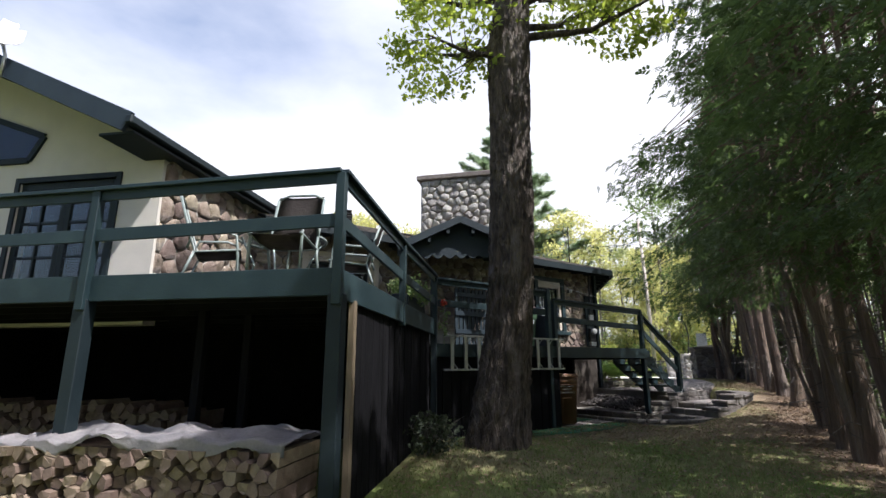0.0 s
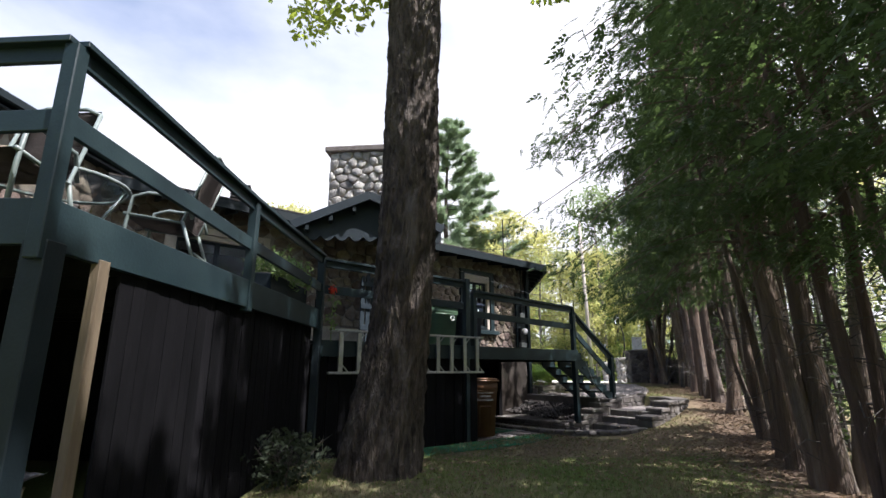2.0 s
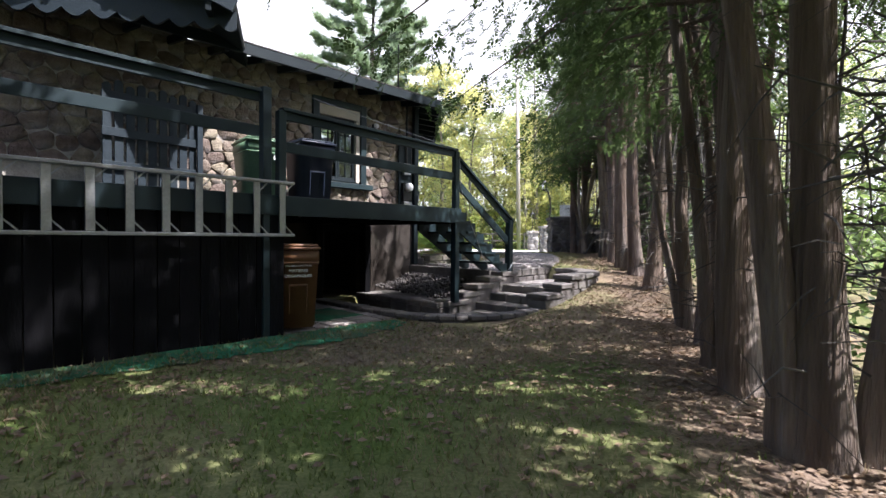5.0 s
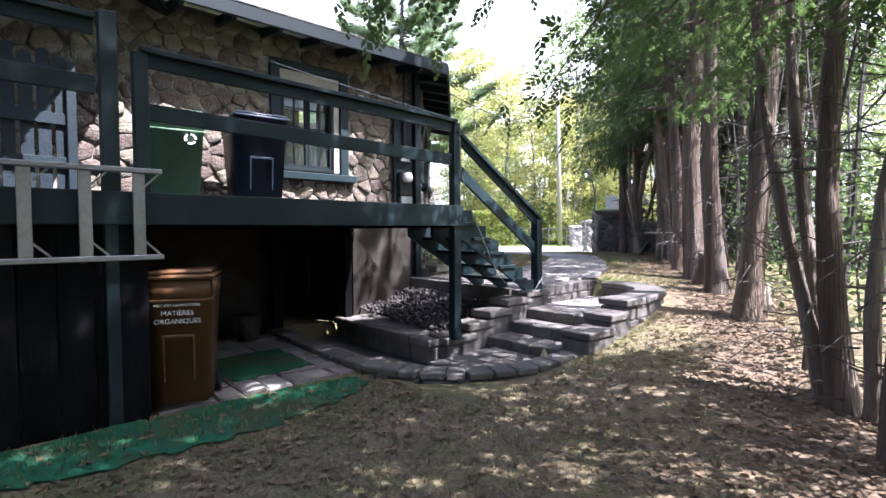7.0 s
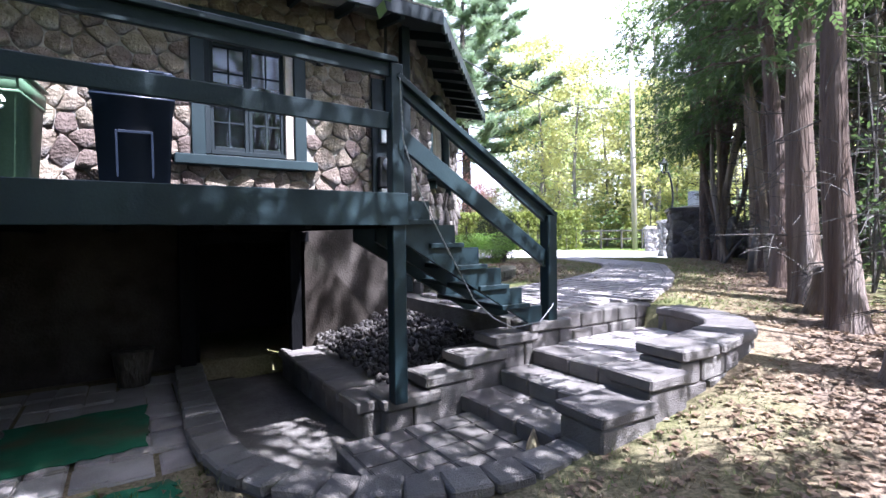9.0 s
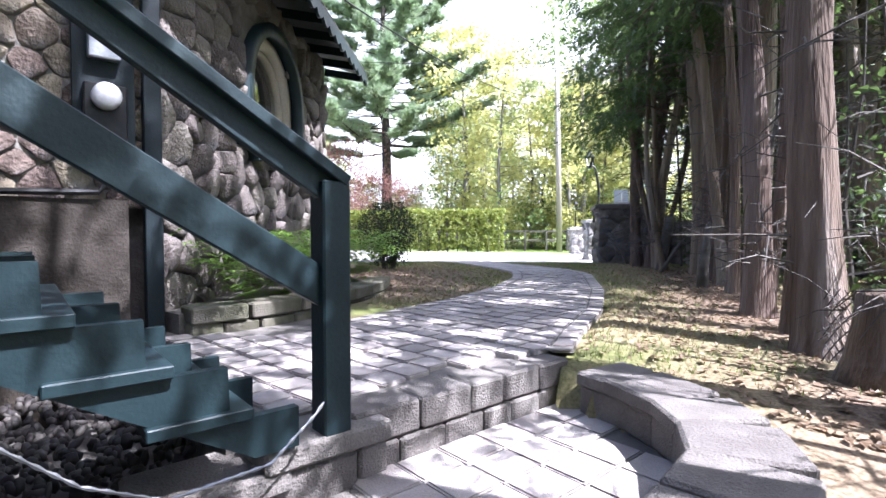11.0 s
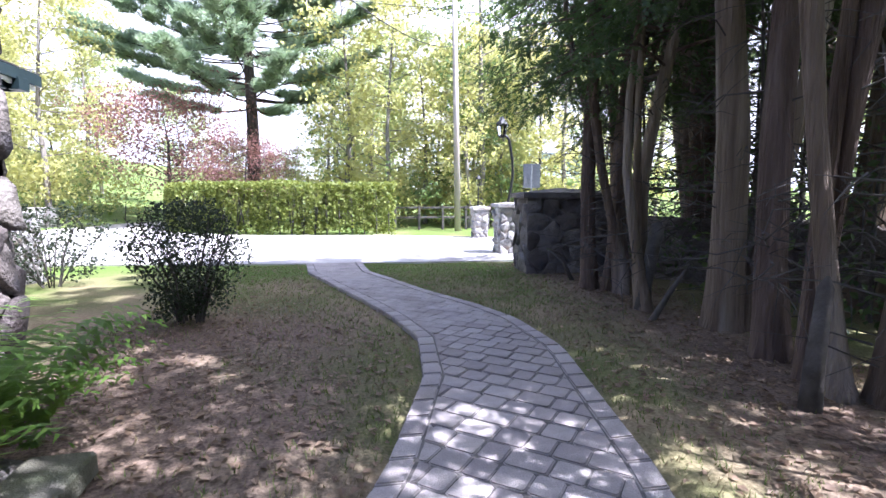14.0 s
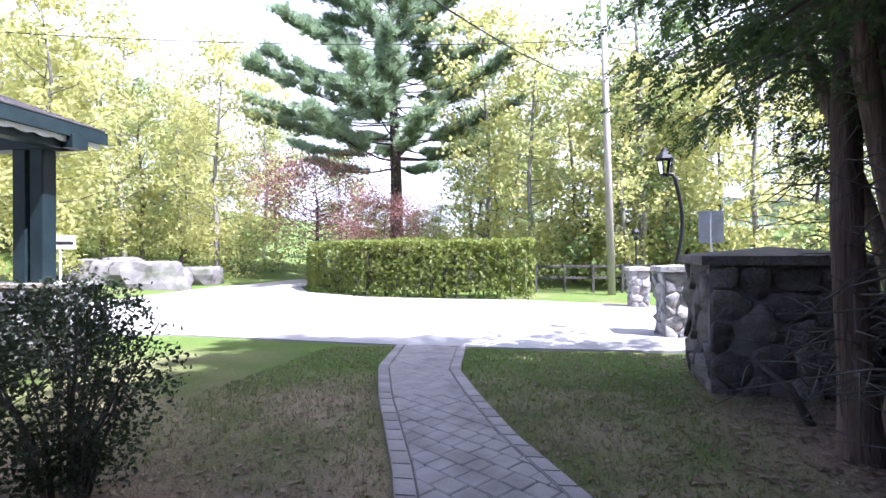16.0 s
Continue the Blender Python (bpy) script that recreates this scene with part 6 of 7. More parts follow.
def lantern(at, turn, curved=True, size=1.0):
    t = thing("lamp_post", "black iron lantern on a curved post standing on the pier" if curved else "small black lantern on a straight post", "lamp", at, turn)
    bm = bmesh.new()
    top = 1.3 if curved else 0.85
    pts = [(0.10 * math.sin(s * 3.1) if curved else 0, 0, s * top) for s in np.linspace(0, 1, 12)]
    if curved:
        pts += [(-0.03, 0, top + 0.06), (-0.09, 0, top + 0.08), (-0.14, 0, top + 0.05)]
    tube(bm, pts, [0.028] * len(pts), 8)
    part("post", bm, M_IRON, t, "", True)
    x = -0.14 if curved else 0.0
    z = top + 0.03
    bm = bmesh.new()
    tube(bm, [(x, 0, z), (x, 0, z + 0.05)], [0.05, 0.08], 6)
    part("lamp_base", bm, M_IRON, t)
    bm = bmesh.new()
    tube(bm, [(x, 0, z + 0.05), (x, 0, z + 0.27)], [0.07, 0.11], 6)
    part("lamp_glass", bm, M_GLASS, t, "clear lantern glass")
    for k in range(6):
        a = k * math.pi / 3
        bm = bmesh.new()
        tube(bm, [(x + 0.073 * math.cos(a), 0.073 * math.sin(a), z + 0.05), (x + 0.113 * math.cos(a), 0.113 * math.sin(a), z + 0.27)], [0.008, 0.008], 4)
        part("lamp_bar", bm, M_IRON, t)
    bm = bmesh.new()
    tube(bm, [(x, 0, z + 0.27), (x, 0, z + 0.29), (x, 0, z + 0.38), (x, 0, z + 0.43), (x, 0, z + 0.45)], [0.14, 0.13, 0.05, 0.03, 0.01], 6)
    part("lamp_roof", bm, M_IRON, t)
    t.scale = (size, size, size)
    return t


def utility_pole():
    t = thing("utility_pole", "weathered grey wooden utility pole", "pole", (9.9, 40.4, 0.6))
    bm = bmesh.new()
    tube(bm, [(0, 0, -0.2), (-0.12, 0, 6), (-0.25, 0, 12.5)], [0.16, 0.14, 0.11], 10, 0.05)
    part("shaft", bm, M_POLE, t, "", True)
    for i, (a, b, sag) in enumerate((((9.7, 40.4, 11.0), (-30, 26, 10.5), 1.2), ((9.7, 40.4, 9.4), (2.0, 17.5, 5.0), 0.9), ((9.7, 40.4, 8.7), (30, 52, 9.0), 0.6), ((9.7, 40.4, 11.2), (-26, 60, 12.0), 1.0), ((-0.6, 14.6, 4.45), (3.06, 13.65, 3.02), 0.02))):
        a, b = Vector(a), Vector(b)
        bm = bmesh.new()
        tube(bm, [a.lerp(b, s) - Vector((0, 0, sag * 4 * s * (1 - s))) for s in np.linspace(0, 1, 16)], [0.014 if i < 4 else 0.004] * 16, 5)
        w = part("wire", bm, M_IRON if i < 4 else M_METAL, None)
        tagged(w, "thin black overhead power cable" if i < 4 else "pale cable tied to the deck post", "cable")


def porch():
    """The open porch at the far end of the house."""
    p = thing("porch", "teal timber porch corner on a low field stone wall", "porch")
    f = wall_frame(-4.5, 25.9, 0.8, 1, 0)
    part("low_wall", boxm(-4.5, -0.30, 25.9, 26.35, 0.7, 2.0), M_MORTAR, p)
    stones(p, f, 4.2, 1.2, 0.36, M_STONE_L, 61, depth=0.06)
    stones(p, wall_frame(-0.30, 25.9, 0.8, 0, 1), 0.45, 1.2, 0.3, M_STONE_L, 62, depth=0.06)
    part("coping", boxm(-4.5, -0.22, 25.82, 26.43, 2.0, 2.07, None, 0.01), M_STONE_L, p)
    for x in (-1.22, -0.93):
        part("post", boxm(x, x + 0.22, 26.0, 26.22, 2.07, 4.15, None, 0.01), M_TEAL, p)
    part("beam", boxm(-4.6, -0.2, 25.98, 26.24, 4.0, 4.2), M_TEAL, p)
    part("beam", boxm(-0.62, -0.38, 21.5, 26.2, 4.0, 4.19), M_TEAL, p)
    shingle_roof("roof_porch", "grey shingled porch roof with teal fascia", (-0.25, 21.6, 4.36), (-0.25, 26.6, 4.36), (-4.8, 26.6, 6.0), (-4.8, 21.6, 6.0), 12, along=22)
    part("fascia", boxm(-0.28, -0.23, 21.6, 26.63, 4.16, 4.34), M_TEAL, p)
    part("fascia", beam((-0.25, 26.6, 4.25), (-4.8, 26.6, 5.9), 0.05, 0.18), M_TEAL, p)
    for i in range(9):
        y = 22.0 + i * 0.56
        part("rafter_tail", beam((-0.3, y, 4.16), (-1.0, y, 4.36), 0.07, 0.14), M_TEAL, p)
    scallop_board(p, (-0.31, 21.6, 4.17), (-0.31, 26.55, 4.17), 0.09, M_WHITE, 0.03)


ground()
path_and_terrace()
garden_steps()
basement_pit()
patio()
upper_deck()
side_deck()
stone_house()
left_wing()
driveway()
gate_pillar("gate_pier", (8.12, 25.6, 0.85), -9, 1.55, 1.35, 1.45, 200)
gate_pillar("gate_pier", (8.92, 30.0, 0.74), 0, 0.6, 0.6, 1.3, 210, 0.04)
gate_pillar("gate_pier", (9.5, 35.3, 0.7), 0, 0.5, 0.5, 1.15, 220, 0.04)
lantern((9.22, 30.3, 2.15), 0, size=1.35)
lantern((9.9, 36.4, 1.9), 0, False)
utility_pole()
porch()
hedge()
shrub("shrub", "dark leathery leaved shrub in the dry lawn", (3.25, 22.5, 0.97), 0.60, 1.28, M_SHRUB, 1700, 0.038, 5, 24)
shrub("shrub", "thin shrub with sparse leaves by the porch wall", (0.35, 25.4, 0.93), 0.95, 1.25, M_SHRUB, 520, 0.06, 6)
shrub("shrub", "small dark bush at the foot of the deck skirt", (-1.35, 7.4, 0.35), 0.42, 0.55, M_SHRUB, 260, 0.06, 7, 8)
fern_bed()
maple()
cedar_row()
woods()
grass()

# ---- things around the house ----


def woodpile(at, turn, w, h, d, seed, label, size=0.15, limit=230):
    """Split logs stacked with their ends to the front."""
    pile = thing("woodpile", label, "woodpile", at, turn, "woodpiles under the deck")
    rng = random.Random(seed)
    for i, poly in enumerate(cells(w, h, size, rng, 0.72)):
        k = len(poly)
        cx, cy = sum(p[0] for p in poly) / k, sum(p[1] for p in poly) / k
        f = rng.uniform(0.84, 0.97)
        bm = bmesh.new()
        push = rng.uniform(-0.11, 0.04)
        a = [bm.verts.new(((x - cx) * f, push + rng.uniform(-.008, .008), (y - cy) * f)) for x, y in poly]
        b = [bm.verts.new(((x - cx) * f * 0.93 + rng.uniform(-.01, .01), d + rng.uniform(-.05, .02), (y - cy) * f * 0.93)) for x, y in poly]
        bm.faces.new(a)
        bm.faces.new(b[::-1])
        for j in range(k):
            bm.faces.new((a[j], b[j], b[(j + 1) % k], a[(j + 1) % k]))
        bmesh.ops.recalc_face_normals(bm, faces=bm.faces[:])
        if i < limit:
            ob = part("log", bm, M_WOODEND, pile)
            ob.matrix_local = Matrix.Translation((cx, 0, cy + 0.005))
    return pile


def tarp():
    bm = bmesh.new()
    nx, ny = 90, 30
    grid = []
    for j in range(ny + 1):
        row = []
        for i in range(nx + 1):
            x = -4.75 + 2.8 * i / nx
            s = j / ny
            y = 4.0 + 0.95 * s
            z = 0.985 + 0.13 * noise.noise((x * 2.3, y * 2.6, 0)) + 0.05 * (0.5 - abs(noise.noise((x * 5, y * 5, 3)))) + 0.03 * abs(noise.noise((x * 13, y * 13, 3)))
            if s < 0.22:
                z -= (0.22 - s) * (0.45 + 0.35 * noise.noise((x * 2.2, 0, 5)))
                y = 4.02 - 0.02 * noise.noise((x * 5, s, 0))
            row.append(bm.verts.new((x, y, z)))
        grid.append(row)
    for r0, r1 in zip(grid, grid[1:]):
        for i in range(nx):
            bm.faces.new((r0[i], r0[i + 1], r1[i + 1], r1[i]))
    bmesh.ops.solidify(bm, geom=bm.faces[:], thickness=0.006)
    t = part("tarp", bm, M_TARP, None, "", True)
    tagged(t, "crumpled pale plastic sheet laid over the firewood", "tarp")


def chair(at, turn):
    c = thing("patio_chair", "brown sling patio chair with a pale tube frame", "chair", at, turn, "chairs on the upper deck")

    def pipe(pts, nm, r=0.016):
        bm = bmesh.new()
        tube(bm, pts, [r] * len(pts), 7)
        part(nm, bm, M_GREYTUBE, c, "", True)
    for s in (-0.27, 0.27):
        pipe([(s, -0.26, 0), (s, -0.25, 0.35), (s, -0.22, 0.60), (s, -0.1, 0.64), (s, 0.22, 0.62), (s, 0.28, 0.42)], "arm_frame")
        pipe([(s, 0.34, 0.0), (s, 0.20, 0.40)], "leg")
        pipe([(s, -0.28, 0.44), (s, 0.20, 0.38), (s, 0.40, 1.02)], "side_frame")
    pipe([(-0.27, 0.40, 1.02), (-0.15, 0.42, 1.08), (0.15, 0.42, 1.08), (0.27, 0.40, 1.02)], "top_frame")
    pipe([(-0.27, 0.33, 0.1), (0.27, 0.33, 0.1)], "stretcher")
    for nm, pts in (("seat", [(-0.28, 0.445), (-0.05, 0.40), (0.2, 0.385)]), ("backrest", [(0.2, 0.39), (0.31, 0.72), (0.40, 1.02), (0.41, 1.06)])):
        bm = bmesh.new()
        rows = [[bm.verts.new((x, y, z - 0.02 * (1 - abs(x) / 0.27))) for x in (-0.265, -0.1, 0.1, 0.265)] for y, z in pts]
        for r0, r1 in zip(rows, rows[1:]):
            for i in range(3):
                bm.faces.new((r0[i], r0[i + 1], r1[i + 1], r1[i]))
        bmesh.ops.solidify(bm, geom=bm.faces[:], thickness=0.012)
        part(nm, bm, M_FABRIC, c, "brown woven sling" if nm == "seat" else "", True)
    return c


M_GREYTUBE = mat("grey_green_tube", (0.12, 0.15, 0.14), (0.17, 0.20, 0.19), 4, 0.4, 0.05)


def patio_table(at):
    t = thing("patio_table", "round glass patio table on pale legs", "table", at)
    bm = bmesh.new()
    tube(bm, [(0, 0, 0.70), (0, 0, 0.708)], [0.55, 0.55], 28)
    part("tabletop", bm, M_GLASS, t)
    bm = bmesh.new()
    ring = [(0.55 * math.cos(a), 0.55 * math.sin(a), 0.70) for a in np.linspace(0, 6.2832, 33)]
    tube(bm, ring, [0.018] * 33, 6, cap=False)
    part("rim", bm, M_GREYTUBE, t, "", True)
    for k in range(4):
        a = k * math.pi / 2 + 0.7
        bm = bmesh.new()
        tube(bm, [(0.5 * math.cos(a), 0.5 * math.sin(a), 0.69), (0.32 * math.cos(a), 0.32 * math.sin(a), 0.35), (0.45 * math.cos(a), 0.45 * math.sin(a), 0.0)], [0.016] * 3, 6)
        part("leg", bm, M_GREYTUBE, t, "", True)


def satellite_dish():
    t = thing("satellite_dish", "grey satellite dish on a bent arm at the eave", "dish", (-7.55, 5.45, 5.93), 20)
    bm = bmesh.new()
    tube(bm, [(0, 0, -0.1), (0, 0, 0.25), (-0.06, -0.05, 0.5)], [0.025] * 3, 8)
    part("arm", bm, M_METAL, t, "", True)
    bm = bmesh.new()
    bmesh.ops.create_uvsphere(bm, u_segments=24, v_segments=16, radius=0.6)
    bmesh.ops.delete(bm, geom=[v for v in bm.verts if v.co.y > -0.47], context="VERTS")
    for v in bm.verts:
        v.co.y = -v.co.y - 0.55
    bmesh.ops.solidify(bm, geom=bm.faces[:], thickness=0.012)
    bm.transform(pose(0.0, -0.1, 0.55, -18, 8, 25) @ Matrix.Diagonal((0.75, 0.75, 0.75, 1)))
    part("reflector", bm, M_DISH, t, "", True)
    bm = bmesh.new()
    tube(bm, [(0, -0.1, 0.35), (0.05, -0.5, 0.42)], [0.012, 0.012], 6)
    part("feed_arm", bm, M_METAL, t)
    part("feed_horn", boxm(0.0, 0.1, -0.58, -0.48, 0.38, 0.48, None, 0.02), M_METAL, t)


M_DISH = mat("pale_grey_enamel", (0.5, 0.5, 0.51), (0.56, 0.56, 0.57), 4, 0.4, 0.03)


def text_part(body, size, m, parent, nm="lettering", material=M_WHITE):
    cu = bpy.data.curves.new(nm, "FONT")
    cu.body, cu.size, cu.align_x, cu.extrude = body, size, "CENTER", 0.001
    tmp = bpy.data.objects.new(nm, cu)
    scene.collection.objects.link(tmp)
    me = bpy.data.meshes.new_from_object(tmp.evaluated_get(bpy.context.evaluated_depsgraph_get()))
    bpy.data.objects.remove(tmp)
    me.materials.clear()
    me.materials.append(material)
    ob = new(nm, me)
    ob.parent = parent
    ob.matrix_local = m
    return ob


def wheelie_bin(label, at, turn, w, d, h, material, lid_mat, panel=True):
    b = thing("wheelie_bin", label, "bin", at, turn, "wheeled waste bins")
    bm = bmesh.new()
    z0, z1 = 0.05, h - 0.07
    lo = [bm.verts.new((x, y, z0)) for x, y in ((-w * .40, -d * .38), (w * .40, -d * .38), (w * .40, d * .36), (-w * .40, d * .36))]
    mi = [bm.verts.new((x, y, z1 * .84)) for x, y in ((-w * .47, -d * .47), (w * .47, -d * .47), (w * .47, d * .45), (-w * .47, d * .45))]
    m2 = [bm.verts.new((v.co.x * 1.045, v.co.y * 1.045, v.co.z + .01)) for v in mi]
    hi = [bm.verts.new((v.co.x * 1.01, v.co.y * 1.01, z1)) for v in m2]
    bm.faces.new(lo[::-1])
    for r0, r1 in ((lo, mi), (mi, m2), (m2, hi)):
        for i in range(4):
            bm.faces.new((r0[i], r0[(i + 1) % 4], r1[(i + 1) % 4], r1[i]))
    bm.faces.new(hi)
    bmesh.ops.bevel(bm, geom=bm.edges[:], offset=0.018, segments=2, affect="EDGES")
    part("body", bm, material, b, "", True)
    bm = bmesh.new()
    box(bm, -w * .52, w * .52, -d * .56, d * .50, h - 0.07, h - 0.035, None, 0.012)
    box(bm, -w * .47, w * .47, -d * .50, d * .46, h - 0.034, h, None, 0.014)
    part("lid", bm, lid_mat, b, "", True)
    for s in (-.28, .28):
        part("lid_grip", boxm(w * s - 0.06, w * s + 0.06, -d * .54, -d * .48, h - 0.03, h - 0.005, None, 0.008), lid_mat, b)
    bm = bmesh.new()
    tube(bm, [(-w * .4, d * .52, h - 0.1), (w * .4, d * .52, h - 0.1)], [0.016, 0.016], 8)
    part("handle", bm, material, b)
    for s in (-1, 1):
        bm = bmesh.new()
        tube(bm, [(s * w * .38, d * .42, 0.10), (s * w * .47, d * .42, 0.10)], [0.10, 0.10], 18)
        part("wheel", bm, M_IRON, b, "black rubber wheel")
    if panel:
        bm = bmesh.new()
        tilt = Matrix.Translation((0, -d * .415, h * .42)) @ pose(0, 0, 0, 5.5)
        for q in ((-w * .22, -w * .19, -.26, .14), (w * .19, w * .22, -.26, .14), (-w * .19, w * .19, .115, .14)):
            box(bm, q[0], q[1], -0.014, 0.01, q[2], q[3], tilt, 0.003)
        part("pocket_rib", bm, material, b)
    return b


def bins():
    p = un(-2.92, 0.16)
    b = wheelie_bin("brown organic waste bin with white lettering, lid closed", (p.x, p.y, 0.30), 20, 0.52, 0.56, 1.11, M_BROWN, M_BROWN)
    f = Matrix.Translation((0, -0.274, 0.83)) @ pose(0, 0, 0, 95.5)
    text_part("MATIÈRES", 0.052, f @ Matrix.Translation((0, -0.07, 0)), b)
    text_part("ORGANIQUES", 0.052, f @ Matrix.Translation((0, -0.135, 0)), b)
    text_part("MRC DES LAURENTIDES", 0.03, f @ Matrix.Translation((0, 0.0, 0.004)), b)
    p = un(-2.62, 1.78)
    g = wheelie_bin("green recycling bin with a pale round mark", (p.x, p.y, DECK2_Z), 36, 0.62, 0.72, 1.0, M_GREENP, M_GREENP, False)
    for k in range(3):
        bm = bmesh.new()
        a0 = k * 120
        tube(bm, [(0.16 + 0.05 * math.cos(radians(a0 + a)), 0, 0.78 + 0.05 * math.sin(radians(a0 + a))) for a in range(0, 91, 15)], [0.012] * 7, 5)
        ob = part("recycling_mark", bm, M_WHITE, g)
        ob.matrix_local = Matrix.Translation((0, -0.335, -0.08))
    p = un(-1.63, 1.95)
    n = wheelie_bin("dark blue wheeled waste bin with ribbed lid", (p.x, p.y, DECK2_Z), 40, 0.64, 0.66, 1.14, M_NAVY, M_NAVY)
    for k in range(5):
        part("white_bar", boxm(-0.05 + k * 0.045, -0.025 + k * 0.045, -0.33, -0.318, 0.93, 0.985, None, 0), M_WHITE, n)


def ladder():
    l = thing("ladder", "long aluminium ladder hung on its side along the deck", "ladder")
    l.matrix_world = HOUSE @ Matrix.Translation((0, -0.13, 0))
    z0, z1, u0, u1 = 1.52, 2.15, -6.35, -3.12
    for z in (z0, z1):
        part("rail", boxm(u0, u1, -0.03, 0.03, z - 0.018, z + 0.018, None, 0.004), M_METAL, l)
    for k in range(10):
        u = u0 + 0.2 + k * 0.32
        part("step", boxm(u - 0.038, u + 0.038, -0.012, 0.012, z0 + 0.02, z1 - 0.02, None, 0.003), M_METAL, l)
        part("brace", beam((u + 0.03, 0, z1 - 0.12), (u + 0.13, 0, z1 - 0.02), 0.01, 0.014, 0), M_METAL, l)
        part("brace", beam((u + 0.03, 0, z0 + 0.12), (u + 0.13, 0, z0 + 0.02), 0.01, 0.014, 0), M_METAL, l)
    for u in (-5.6, -3.6):
        part("hook", boxm(u - 0.015, u + 0.015, 0.03, 0.13, z0 - 0.035, z0 - 0.02, None, 0), M_IRON, l)


def picket_gate():
    g = thing("picket_gate", "blue-grey picket gate standing on the side deck", "gate")
    g.matrix_world = HOUSE @ Matrix.Translation((-3.46, 1.95, DECK2_Z)) @ pose(0, 0, 0, 0, 0, 186)
    for k in range(9):
        x = 0.04 + k * 0.135
        z = 1.46 - 0.0 * k + 0.05 * (k % 2)
        bm = prism([(x, 0.08), (x + 0.1, 0.08), (x + 0.1, z - 0.03), (x + 0.07, z), (x + 0.03, z), (x, z - 0.03)], -0.012, 0.012, pose(0, 0, 0, 90))
        part("picket", bm, M_BLUEGREY, g)
    for z in (0.35, 0.78, 1.24):
        part("gate_rail", boxm(0, 1.24, 0.014, 0.05, z, z + 0.11), M_BLUEGREY, g)
    part("gate_stile", boxm(-0.02, 0.06, 0.052, 0.09, 0.06, 1.4), M_BLUEGREY, g)


def flower_box():
    b = thing("flower_box", "planter box of mixed greenery with a red geranium", "planter", (-1.9, 7.6, 2.478))
    part("trough", boxm(-0.14, 0.14, 0, 1.35, 0.0, 0.24, None, 0.01), M_TEAL_D, b)
    part("soil", boxm(-0.12, 0.12, 0.02, 1.33, 0.2405, 0.25, None, 0), M_SAND, b)
    rng = random.Random(3)
    bm = bmesh.new()
    for k in range(70):
        leaf_clump(bm, Vector((rng.uniform(-.2, .25), rng.uniform(0, 1.35), 0.28 + rng.uniform(0, .2) + 0.12 * math.sin(k))), 0.10, 16, 0.06, rng)
    part("foliage", bm, M_GREEN, b)
    bm = bmesh.new()
    for k in range(10):
        leaf_clump(bm, Vector((rng.uniform(-.2, .2), rng.uniform(0, .6), 0.32 + rng.uniform(0, .12))), 0.08, 14, 0.06, rng)
    part("pale_foliage", bm, M_SPRING, b, "pale trailing greenery")
    g = thing("geranium", "red geranium flower head by the railing post", "flower", (-1.45, 9.25, 2.72))
    bm = bmesh.new()
    tube(bm, [(0, 0, -0.74), (0, 0, 0.0)], [0.006, 0.005], 5)
    for k in range(26):
        leaf_clump(bm, Vector((rng.uniform(-.1, .1), rng.uniform(-.1, .1), rng.uniform(-.6, -.05))), 0.05, 3, 0.06, rng)
    part("stem", bm, M_GREEN, g)
    bm = bmesh.new()
    leaf_clump(bm, Vector((0, 0, 0.04)), 0.075, 60, 0.045, rng)
    part("petals", bm, M_REDFLOWER, g, "bright red petals")


M_REDFLOWER = leaf_mat("red_petals", (0.5, 0.03, 0.02), (0.65, 0.08, 0.04), (0.6, 0.05, 0.03), 0.3)


